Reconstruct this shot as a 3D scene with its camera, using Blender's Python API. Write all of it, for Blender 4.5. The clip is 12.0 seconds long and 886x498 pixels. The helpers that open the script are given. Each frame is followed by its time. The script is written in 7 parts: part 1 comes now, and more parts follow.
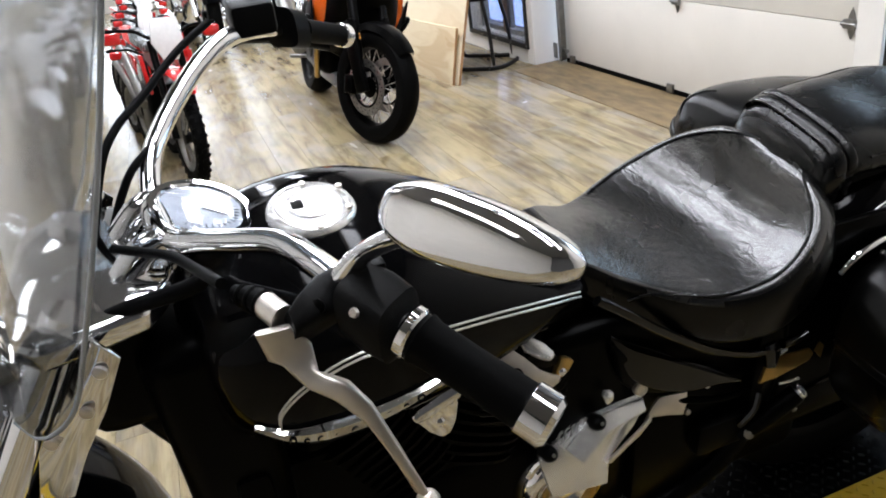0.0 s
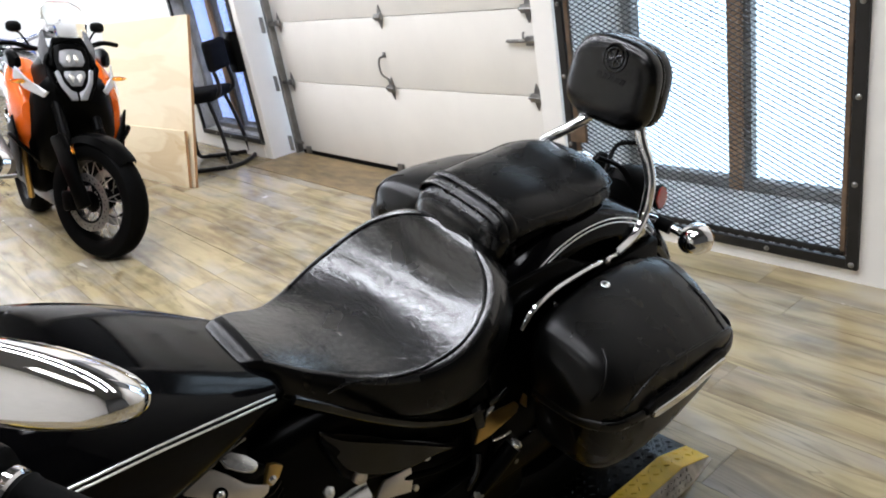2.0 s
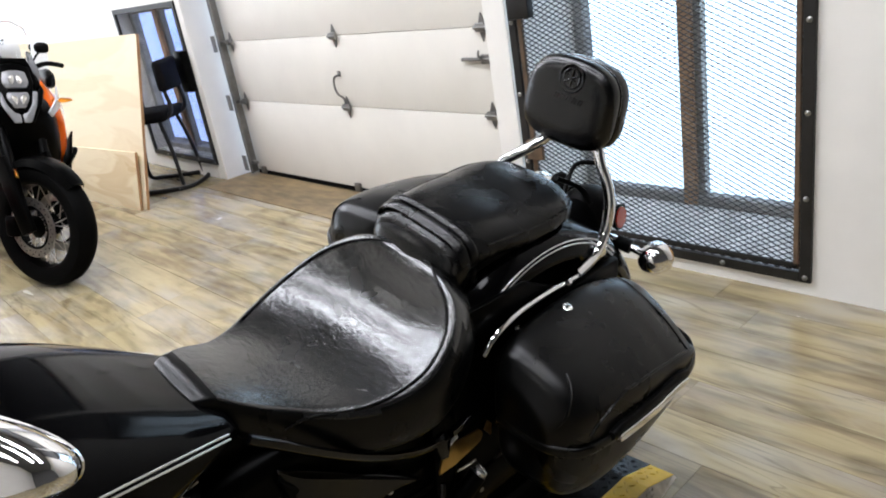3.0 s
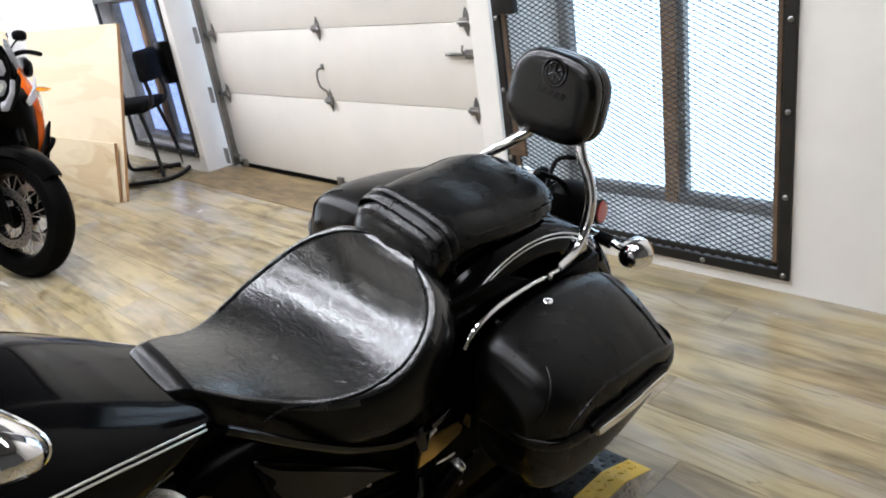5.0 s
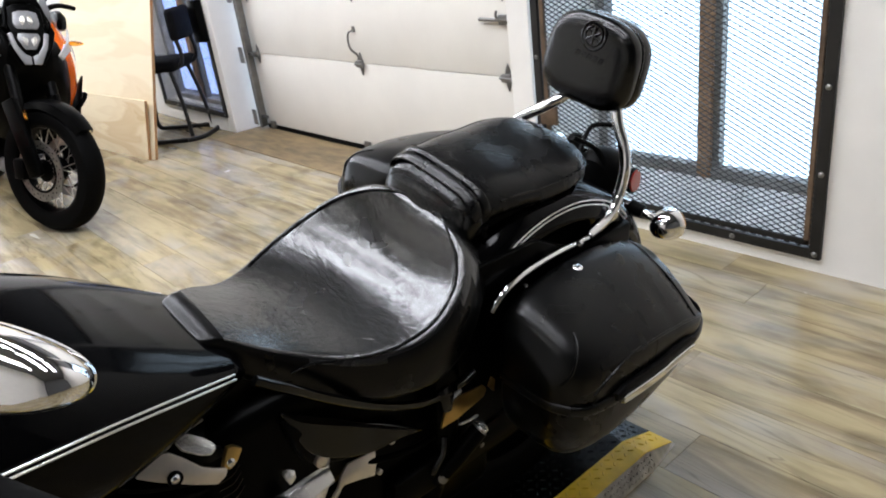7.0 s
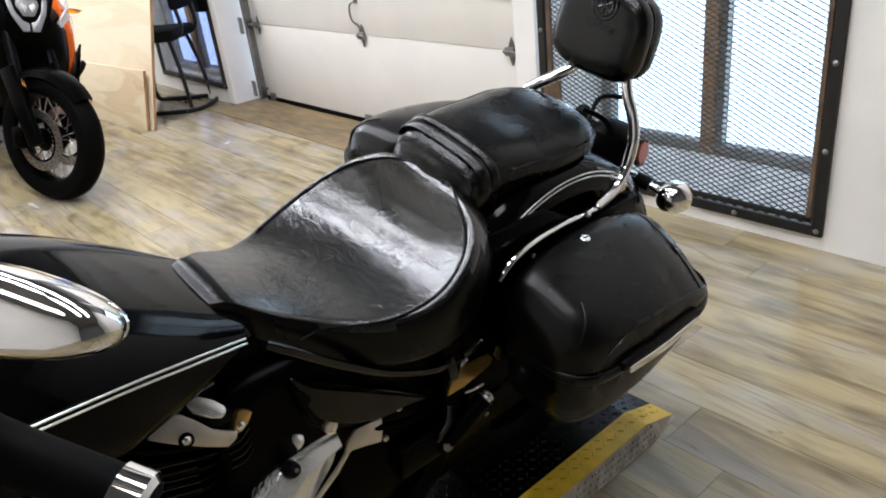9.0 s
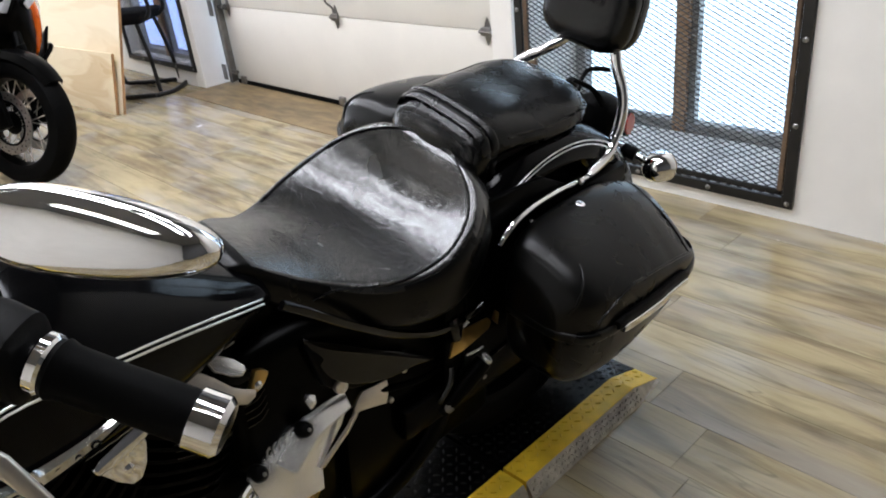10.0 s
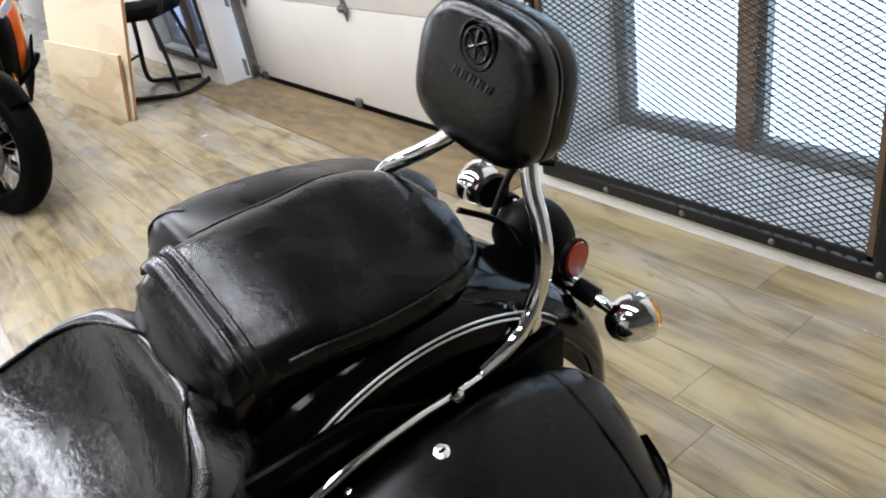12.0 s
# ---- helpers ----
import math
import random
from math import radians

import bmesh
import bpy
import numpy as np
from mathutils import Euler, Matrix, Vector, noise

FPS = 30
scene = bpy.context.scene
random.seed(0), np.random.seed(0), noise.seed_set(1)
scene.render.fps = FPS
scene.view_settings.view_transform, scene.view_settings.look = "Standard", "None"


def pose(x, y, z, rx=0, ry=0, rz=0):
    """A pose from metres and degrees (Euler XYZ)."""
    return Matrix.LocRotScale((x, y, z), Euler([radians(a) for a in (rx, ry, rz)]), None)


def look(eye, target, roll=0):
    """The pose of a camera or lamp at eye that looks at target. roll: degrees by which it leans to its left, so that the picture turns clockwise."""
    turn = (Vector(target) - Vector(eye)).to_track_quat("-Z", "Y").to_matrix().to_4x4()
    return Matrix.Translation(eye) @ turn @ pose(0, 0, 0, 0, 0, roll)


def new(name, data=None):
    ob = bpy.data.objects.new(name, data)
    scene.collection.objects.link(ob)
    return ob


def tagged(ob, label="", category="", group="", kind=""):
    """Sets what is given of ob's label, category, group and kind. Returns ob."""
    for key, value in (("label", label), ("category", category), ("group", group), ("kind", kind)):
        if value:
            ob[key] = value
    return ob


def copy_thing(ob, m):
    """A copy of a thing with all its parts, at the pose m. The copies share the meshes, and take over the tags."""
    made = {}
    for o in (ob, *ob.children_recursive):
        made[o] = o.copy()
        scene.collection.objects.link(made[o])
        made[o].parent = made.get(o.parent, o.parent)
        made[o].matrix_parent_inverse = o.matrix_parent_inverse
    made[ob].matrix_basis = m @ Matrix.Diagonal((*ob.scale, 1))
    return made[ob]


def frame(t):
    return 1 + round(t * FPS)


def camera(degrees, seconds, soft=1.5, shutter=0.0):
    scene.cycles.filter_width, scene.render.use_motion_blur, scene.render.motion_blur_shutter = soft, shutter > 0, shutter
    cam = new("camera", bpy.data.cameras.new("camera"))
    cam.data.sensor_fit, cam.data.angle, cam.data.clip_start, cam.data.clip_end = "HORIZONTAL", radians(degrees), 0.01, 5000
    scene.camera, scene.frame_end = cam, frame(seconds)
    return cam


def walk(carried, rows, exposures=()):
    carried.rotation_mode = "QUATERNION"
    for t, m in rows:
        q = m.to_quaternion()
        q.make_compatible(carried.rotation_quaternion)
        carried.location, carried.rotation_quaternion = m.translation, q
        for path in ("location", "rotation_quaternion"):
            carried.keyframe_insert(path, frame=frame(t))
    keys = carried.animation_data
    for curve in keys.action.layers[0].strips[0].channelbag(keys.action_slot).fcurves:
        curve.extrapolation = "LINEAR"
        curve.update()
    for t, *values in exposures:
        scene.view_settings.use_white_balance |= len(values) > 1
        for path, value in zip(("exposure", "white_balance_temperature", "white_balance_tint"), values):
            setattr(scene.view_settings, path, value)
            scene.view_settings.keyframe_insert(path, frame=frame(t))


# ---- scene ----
# the plan below is drawn smaller than life; FULL brings it to true size
FULL = 1.12
WHOLE = Matrix.Scale(FULL, 4)
cam = camera(61.0, 12.0, soft=1.9)
PATH = [
    (0, (0.357, 0.264, 1.18), (-1.369, 0.786, 0.314), -8.7),
    (0.5, (0.391, 0.302, 1.184), (-1.281, 1.011, 0.346), -9.3),
    (1, (0.411, 0.336, 1.177), (-1.179, 1.232, 0.357), -9.4),
    (1.5, (0.421, 0.357, 1.177), (-1.126, 1.354, 0.395), -9.8),
    (2, (0.42, 0.376, 1.182), (-1.08, 1.464, 0.43), -10.0),
    (2.5, (0.413, 0.384, 1.183), (-1.061, 1.517, 0.445), -9.6),
    (3, (0.396, 0.396, 1.186), (-1.04, 1.58, 0.455), -9.8),
    (5, (0.396, 0.398, 1.178), (-1.008, 1.613, 0.431), -8.7),
    (5.5, (0.399, 0.395, 1.173), (-1.021, 1.567, 0.391), -8.4),
    (6, (0.393, 0.391, 1.169), (-1.027, 1.552, 0.372), -7.8),
    (6.5, (0.388, 0.39, 1.168), (-1.038, 1.54, 0.365), -8.0),
    (7, (0.386, 0.387, 1.165), (-1.041, 1.531, 0.354), -7.5),
    (9, (0.376, 0.369, 1.155), (-1.029, 1.498, 0.288), -6.8),
    (9.5, (0.375, 0.346, 1.157), (-0.985, 1.532, 0.295), -6.5),
    (10, (0.37, 0.295, 1.146), (-0.964, 1.477, 0.239), -6.4),
    (10.5, (0.355, 0.361, 1.135), (-0.984, 1.496, 0.176), -6.1),
    (10.8, (0.358, 0.505, 1.136), (-1.111, 1.562, 0.284), -4.6),
    (11, (0.363, 0.599, 1.144), (-1.075, 1.674, 0.262), -2.0),
    (11.2, (0.357, 0.656, 1.162), (-1.139, 1.697, 0.338), -4.6),
    (11.5, (0.289, 0.755, 1.151), (-1.227, 1.728, 0.283), -6.4),
    (11.8, (0.183, 0.892, 1.132), (-1.315, 1.833, 0.200), -7.6),
    (12, (0.142, 0.983, 1.137), (-1.333, 1.922, 0.165), -11.0),
]
walk(cam, [(t, look(Vector(eye) * FULL, Vector(target) * FULL, roll)) for t, eye, target, roll in PATH], exposures=[(0.0, -0.70), (12.0, -0.70)])

# ---- world and light ----
world = bpy.data.worlds.new("world")
scene.world = world
world.use_nodes = True
wt = world.node_tree
sky = wt.nodes.new("ShaderNodeTexSky")
sky.sky_type, sky.sun_disc = "NISHITA", False
sky.sun_elevation, sky.sun_rotation = radians(25), radians(60)
wt.nodes["Background"].inputs[1].default_value = 0.12
wt.links.new(sky.outputs[0], wt.nodes["Background"].inputs[0])


def area(name, where, target, sx, sy, watts, colour):
    lamp = bpy.data.lights.new(name, "AREA")
    lamp.shape, lamp.size, lamp.size_y, lamp.energy, lamp.color = "RECTANGLE", sx * FULL, sy * FULL, watts * FULL ** 2, colour
    ob = new(name, lamp)
    ob.matrix_world = look(Vector(where) * FULL, Vector(target) * FULL)
    return ob


LAMP_ROWS = [(x, y) for x in (0.35, -1.05, -2.45, -3.85, -5.4, -7.2, -9.2) for y in (0.35, 1.35)] + [(x, -1.5) for x in (0.35, -2.45, -5.4)]
LAMP_Z = 3.25
for lx, ly in LAMP_ROWS:
    area("ceiling_lamp_light", (lx, ly, LAMP_Z - 0.09), (lx, ly, 0), 1.16, 0.30, 8 if ly < -1 else 19 if lx > 0 else 33 if lx > -5 else 54, (0.93, 0.98, 1.13))
area("daylight_front", (-13.93, -0.1, 1.7), (0, -0.1, 1.3), 4.2, 2.3, 230, (0.88, 0.95, 1.05))
# daylight that enters through the window openings
area("daylight_gate", (-1.08, 2.80, 1.62), (-1.5, 0.6, 0.2), 0.95, 0.5, 7, (0.68, 0.84, 1.0))


# ---- materials ----
def material(name, colour, rough=0.5, metal=0.0, grain=0.0, scale=40.0, bump=0.0, bump_scale=120.0, coat=0.0, spec=0.5, stretch=(1, 1, 1), rvar=0.0, spread=0.0):
    m = bpy.data.materials.new(name)
    m.use_nodes = True
    nt, b = m.node_tree, m.node_tree.nodes["Principled BSDF"]
    b.inputs["Base Color"].default_value = (*colour, 1)
    b.inputs["Roughness"].default_value, b.inputs["Metallic"].default_value = rough, metal
    b.inputs["Coat Weight"].default_value, b.inputs["Coat Roughness"].default_value = coat, 0.04
    b.inputs["Specular IOR Level"].default_value = spec
    co = nt.nodes.new("ShaderNodeTexCoord")
    mp = nt.nodes.new("ShaderNodeMapping")
    mp.inputs["Scale"].default_value = stretch
    nt.links.new(co.outputs["Object"], mp.inputs[0])

    def noise_tex(s, detail=4.0):
        n = nt.nodes.new("ShaderNodeTexNoise")
        n.inputs["Scale"].default_value, n.inputs["Detail"].default_value = s, detail
        nt.links.new(mp.outputs[0], n.inputs["Vector"])
        return n
    if grain or spread:
        n, big = noise_tex(scale), noise_tex(scale * 0.13, 3.0)
        add = nt.nodes.new("ShaderNodeMath")
        add.operation = "ADD"
        nt.links.new(n.outputs[0], add.inputs[0])
        nt.links.new(big.outputs[0], add.inputs[1])
        ramp = nt.nodes.new("ShaderNodeMapRange")
        ramp.inputs["From Min"].default_value, ramp.inputs["From Max"].default_value = 0.7, 1.3
        ramp.inputs["To Min"].default_value, ramp.inputs["To Max"].default_value = 1 - grain, 1 + grain
        nt.links.new(add.outputs[0], ramp.inputs["Value"])
        last = ramp.outputs[0]
        if spread:
            oi = nt.nodes.new("ShaderNodeObjectInfo")
            r2 = nt.nodes.new("ShaderNodeMapRange")
            r2.inputs["To Min"].default_value, r2.inputs["To Max"].default_value = 1 - spread, 1 + spread
            nt.links.new(oi.outputs["Random"], r2.inputs["Value"])
            mul = nt.nodes.new("ShaderNodeMath")
            mul.operation = "MULTIPLY"
            nt.links.new(last, mul.inputs[0])
            nt.links.new(r2.outputs[0], mul.inputs[1])
            last = mul.outputs[0]
        mix = nt.nodes.new("ShaderNodeVectorMath")
        mix.operation = "SCALE"
        mix.inputs[0].default_value = colour
        nt.links.new(last, mix.inputs["Scale"])
        nt.links.new(mix.outputs[0], b.inputs["Base Color"])
    if rvar:
        n = noise_tex(scale * 0.4)
        r = nt.nodes.new("ShaderNodeMapRange")
        r.inputs["From Min"].default_value, r.inputs["From Max"].default_value = 0.35, 0.65
        r.inputs["To Min"].default_value, r.inputs["To Max"].default_value = max(0.02, rough - rvar), rough + rvar
        nt.links.new(n.outputs[0], r.inputs["Value"])
        nt.links.new(r.outputs[0], b.inputs["Roughness"])
    if bump:
        n = noise_tex(bump_scale, 6.0)
        bp = nt.nodes.new("ShaderNodeBump")
        bp.inputs["Strength"].default_value, bp.inputs["Distance"].default_value = bump, 0.004
        nt.links.new(n.outputs[0], bp.inputs["Height"])
        nt.links.new(bp.outputs[0], b.inputs["Normal"])
    return m


def leather(name, colour, rough, wrinkle, spec, scuff=0.0):
    """Waxed hide: pebbled grain, a net of fine creases, broad soft dents and worn, smoother crests."""
    m = material(name, colour, rough, 0, grain=0.25, scale=30, spec=spec)
    nt, b = m.node_tree, m.node_tree.nodes["Principled BSDF"]
    co = nt.nodes.new("ShaderNodeTexCoord")

    def noise_tex(scale, detail, distortion=0.0):
        n = nt.nodes.new("ShaderNodeTexNoise")
        n.inputs["Scale"].default_value, n.inputs["Detail"].default_value, n.inputs["Distortion"].default_value = scale, detail, distortion
        nt.links.new(co.outputs["Object"], n.inputs["Vector"])
        return n

    def span(value, lo, hi, to_lo, to_hi):
        r = nt.nodes.new("ShaderNodeMapRange")
        for key, v in (("From Min", lo), ("From Max", hi), ("To Min", to_lo), ("To Max", to_hi)):
            r.inputs[key].default_value = v
        nt.links.new(value, r.inputs["Value"])
        return r.outputs[0]
    pores, folds, dents, worn = noise_tex(330, 2), noise_tex(85, 6, 0.9), noise_tex(24, 3), noise_tex(13, 5, 0.6)
    last = None
    for height, strength, depth in ((dents.outputs[0], wrinkle * 0.5, 0.0016), (folds.outputs[0], wrinkle * 1.5, 0.0026), (pores.outputs[0], wrinkle * 0.6, 0.0003)):
        bp = nt.nodes.new("ShaderNodeBump")
        bp.inputs["Strength"].default_value, bp.inputs["Distance"].default_value = min(strength, 1.0), depth
        nt.links.new(height, bp.inputs["Height"])
        if last:
            nt.links.new(last, bp.inputs["Normal"])
        last = bp.outputs[0]
    nt.links.new(last, b.inputs["Normal"])
    nt.links.new(span(worn.outputs[0], 0.36, 0.64, rough + 0.03 + scuff, rough - 0.03), b.inputs["Roughness"])
    return m


def glow(name, colour, strength):
    m = bpy.data.materials.new(name)
    m.use_nodes = True
    b = m.node_tree.nodes["Principled BSDF"]
    b.inputs["Base Color"].default_value = (*colour, 1)
    b.inputs["Emission Color"].default_value, b.inputs["Emission Strength"].default_value = (*colour, 1), strength
    return m


def clear(name, colour, rough=0.02):
    m = material(name, colour, rough)
    b = m.node_tree.nodes["Principled BSDF"]
    b.inputs["Transmission Weight"].default_value, b.inputs["IOR"].default_value = 1.0, 1.45
    return m


def wood_floor(name):
    """Printed vinyl planks: grey and tan streaks along the plank, with knots and a grey wash."""
    m = bpy.data.materials.new(name)
    m.use_nodes = True
    nt, b = m.node_tree, m.node_tree.nodes["Principled BSDF"]
    co, oi = nt.nodes.new("ShaderNodeTexCoord"), nt.nodes.new("ShaderNodeObjectInfo")
    geo = nt.nodes.new("ShaderNodeNewGeometry")
    shift = nt.nodes.new("ShaderNodeVectorMath")
    shift.operation = "MULTIPLY_ADD"
    rnd = nt.nodes.new("ShaderNodeCombineXYZ")
    for k in range(3):
        nt.links.new(oi.outputs["Random"], rnd.inputs[k])
    nt.links.new(rnd.outputs[0], shift.inputs[0])
    shift.inputs[1].default_value = (37.0, 17.0, 5.0)
    nt.links.new(geo.outputs["Position"], shift.inputs[2])

    def tex(stretch, s, detail, dist):
        mp = nt.nodes.new("ShaderNodeMapping")
        mp.inputs["Scale"].default_value = stretch
        nt.links.new(shift.outputs[0], mp.inputs[0])
        n = nt.nodes.new("ShaderNodeTexNoise")
        n.inputs["Scale"].default_value, n.inputs["Detail"].default_value, n.inputs["Distortion"].default_value = s, detail, dist
        nt.links.new(mp.outputs[0], n.inputs["Vector"])
        return n
    streak, fine, patch = tex((1.0, 8.0, 1), 1.9, 6, 0.7), tex((2.0, 46.0, 1), 6, 6, 0.4), tex((1.2, 3.0, 1), 1.6, 3, 0.5)
    ramp = nt.nodes.new("ShaderNodeValToRGB")
    el = ramp.color_ramp.elements
    el[0].position, el[0].color = 0.30, (0.180, 0.135, 0.076, 1)
    el[1].position, el[1].color = 0.74, (0.395, 0.325, 0.185, 1)
    e = el.new(0.45)
    e.color = (0.265, 0.206, 0.116, 1)
    e = el.new(0.56)
    e.color = (0.335, 0.272, 0.152, 1)
    sum1 = nt.nodes.new("ShaderNodeMath")
    sum1.operation = "MULTIPLY_ADD"
    nt.links.new(fine.outputs[0], sum1.inputs[0])
    sum1.inputs[1].default_value = 0.24
    nt.links.new(streak.outputs[0], sum1.inputs[2])
    sum2 = nt.nodes.new("ShaderNodeMath")
    sum2.operation = "MULTIPLY_ADD"
    nt.links.new(oi.outputs["Random"], sum2.inputs[0])
    sum2.inputs[1].default_value = 0.15
    nt.links.new(sum1.outputs[0], sum2.inputs[2])
    off = nt.nodes.new("ShaderNodeMath")
    off.operation = "SUBTRACT"
    off.inputs[1].default_value = 0.18
    nt.links.new(sum2.outputs[0], off.inputs[0])
    nt.links.new(off.outputs[0], ramp.inputs[0])
    grey = nt.nodes.new("ShaderNodeMix")
    grey.data_type = "RGBA"
    grey.inputs["B"].default_value = (0.33, 0.305, 0.265, 1)
    pr = nt.nodes.new("ShaderNodeMapRange")
    pr.inputs["From Min"].default_value, pr.inputs["From Max"].default_value = 0.46, 0.68
    pr.inputs["To Max"].default_value = 0.60
    nt.links.new(patch.outputs[0], pr.inputs["Value"])
    nt.links.new(pr.outputs[0], grey.inputs["Factor"])
    nt.links.new(ramp.outputs[0], grey.inputs["A"])
    # brown smudges and scuffs across the planks
    stain = nt.nodes.new("ShaderNodeTexNoise")
    stain.inputs["Scale"].default_value, stain.inputs["Detail"].default_value, stain.inputs["Distortion"].default_value = 5.5, 6, 0.8
    flat = nt.nodes.new("ShaderNodeMapping")
    flat.inputs["Scale"].default_value = (0.55, 1.5, 1)
    nt.links.new(geo.outputs["Position"], flat.inputs[0])
    nt.links.new(flat.outputs[0], stain.inputs["Vector"])
    sr = nt.nodes.new("ShaderNodeMapRange")
    sr.inputs["From Min"].default_value, sr.inputs["From Max"].default_value = 0.48, 0.70
    sr.inputs["To Min"].default_value, sr.inputs["To Max"].default_value = 1.03, 0.66
    nt.links.new(stain.outputs[0], sr.inputs["Value"])
    dirt = nt.nodes.new("ShaderNodeVectorMath")
    dirt.operation = "SCALE"
    nt.links.new(grey.outputs["Result"], dirt.inputs[0])
    nt.links.new(sr.outputs[0], dirt.inputs["Scale"])
    # thin dark veins of the printed grain
    vein = nt.nodes.new("ShaderNodeTexNoise")
    vein.inputs["Scale"].default_value, vein.inputs["Detail"].default_value, vein.inputs["Distortion"].default_value = 1.5, 3, 0.5
    lay = nt.nodes.new("ShaderNodeMapping")
    lay.inputs["Scale"].default_value = (0.28, 4.5, 1)
    nt.links.new(shift.outputs[0], lay.inputs[0])
    nt.links.new(lay.outputs[0], vein.inputs["Vector"])
    mid, size = nt.nodes.new("ShaderNodeMath"), nt.nodes.new("ShaderNodeMath")
    mid.operation, size.operation = "SUBTRACT", "ABSOLUTE"
    mid.inputs[1].default_value = 0.5
    nt.links.new(vein.outputs[0], mid.inputs[0])
    nt.links.new(mid.outputs[0], size.inputs[0])
    vr = nt.nodes.new("ShaderNodeMapRange")
    vr.inputs["From Max"].default_value = 0.006
    vr.inputs["To Min"].default_value, vr.inputs["To Max"].default_value = 0.70, 1.0
    nt.links.new(size.outputs[0], vr.inputs["Value"])
    lined = nt.nodes.new("ShaderNodeVectorMath")
    lined.operation = "SCALE"
    nt.links.new(dirt.outputs[0], lined.inputs[0])
    nt.links.new(vr.outputs[0], lined.inputs["Scale"])
    nt.links.new(lined.outputs[0], b.inputs["Base Color"])
    rr = nt.nodes.new("ShaderNodeMapRange")
    rr.inputs["To Min"].default_value, rr.inputs["To Max"].default_value = 0.17, 0.31
    nt.links.new(patch.outputs[0], rr.inputs["Value"])
    nt.links.new(rr.outputs[0], b.inputs["Roughness"])
    bp = nt.nodes.new("ShaderNodeBump")
    bp.inputs["Strength"].default_value, bp.inputs["Distance"].default_value = 0.10, 0.001
    nt.links.new(fine.outputs[0], bp.inputs["Height"])
    nt.links.new(bp.outputs[0], b.inputs["Normal"])
    return m


def plywood(name, pale, dark, bands):
    m = material(name, (0.78, 0.70, 0.53), 0.85, grain=0.10, scale=3, stretch=(1, 1, 9), bump=0.1, bump_scale=60)
    nt, b = m.node_tree, m.node_tree.nodes["Principled BSDF"]
    co, mp = nt.nodes.new("ShaderNodeTexCoord"), nt.nodes.new("ShaderNodeMapping")
    mp.inputs["Scale"].default_value = (0.55, 1, 2.6)
    nt.links.new(co.outputs["Object"], mp.inputs[0])
    # rotary-cut figure: broad uneven islands, with contour lines inside them
    figure = nt.nodes.new("ShaderNodeTexNoise")
    figure.inputs["Scale"].default_value, figure.inputs["Detail"].default_value, figure.inputs["Distortion"].default_value = bands, 3, 0.9
    nt.links.new(mp.outputs[0], figure.inputs["Vector"])
    rings = nt.nodes.new("ShaderNodeMath")
    rings.operation = "PINGPONG"
    rings.inputs[1].default_value = 0.07
    nt.links.new(figure.outputs[0], rings.inputs[0])
    total = nt.nodes.new("ShaderNodeMath")
    total.operation = "MULTIPLY_ADD"
    total.inputs[1].default_value = 1.6
    nt.links.new(rings.outputs[0], total.inputs[0])
    nt.links.new(figure.outputs[0], total.inputs[2])
    ramp = nt.nodes.new("ShaderNodeValToRGB")
    ramp.color_ramp.elements[0].position, ramp.color_ramp.elements[1].position = 0.36, 0.62
    ramp.color_ramp.elements[0].color, ramp.color_ramp.elements[1].color = (*dark, 1), (*pale, 1)
    nt.links.new(total.outputs[0], ramp.inputs[0])
    nt.links.new(ramp.outputs[0], b.inputs["Base Color"])
    return m


M_FLOOR = wood_floor("vinyl_plank")
M_JOINT = material("floor_joint", (0.11, 0.09, 0.065), 0.7, grain=0.2)
M_WALL = material("white_wall_paint", (0.76, 0.74, 0.70), 0.55, grain=0.05, scale=6, bump=0.12, bump_scale=90)
# for walls out of view, dark so that black leather and paint mirror little
M_WALLDK = material("dark_unseen_wall", (0.06, 0.06, 0.06), 0.6, grain=0.06, scale=6)
M_CEIL = material("dark_unseen_ceiling", (0.16, 0.16, 0.16), 0.7, grain=0.05, scale=5)
M_GDOOR = material("cream_door_paint", (0.70, 0.675, 0.62), 0.38, grain=0.04, scale=5, bump=0.06, bump_scale=150)
M_GALV = material("galvanised_steel", (0.24, 0.235, 0.225), 0.42, 0.9, grain=0.2, scale=30)
M_RUBBER = material("black_rubber", (0.0022, 0.0022, 0.0022), 0.6, grain=0.25, scale=60, bump=0.1, spec=0.04)
M_STEELDK = material("black_painted_steel", (0.014, 0.013, 0.012), 0.42, 0.0, spec=0.3, grain=0.4, scale=14, bump=0.1, bump_scale=80)
M_MESH = material("dark_expanded_metal", (0.05, 0.05, 0.05), 0.45, 0.6, grain=0.3, scale=50)
M_RUST = material("rusty_steel", (0.11, 0.07, 0.042), 0.7, 0.2, grain=0.5, scale=18, bump=0.3, bump_scale=60)
M_BROWN = material("brown_window_frame", (0.34, 0.20, 0.11), 0.6, grain=0.3, scale=12, bump=0.15)
M_SILL = material("dirty_sill", (0.66, 0.65, 0.63), 0.8, grain=0.4, scale=9, bump=0.5, bump_scale=30)
M_SKYWEST = glow("pale_daylight", (0.76, 0.88, 1.0), 0.7)
M_SKY = glow("daylight_haze", (0.62, 0.81, 1.0), 5.5)
M_SKYYARD = glow("shaded_daylight", (0.44, 0.59, 1.0), 2.7)
M_SKY.node_tree.nodes["Principled BSDF"].inputs["Base Color"].default_value = (0, 0, 0, 1)
M_PLY = plywood("plywood_sheet", (0.74, 0.655, 0.47), (0.67, 0.56, 0.37), 1.5)
M_PLYKNOT = plywood("knotty_plywood", (0.72, 0.62, 0.42), (0.57, 0.43, 0.24), 2.2)
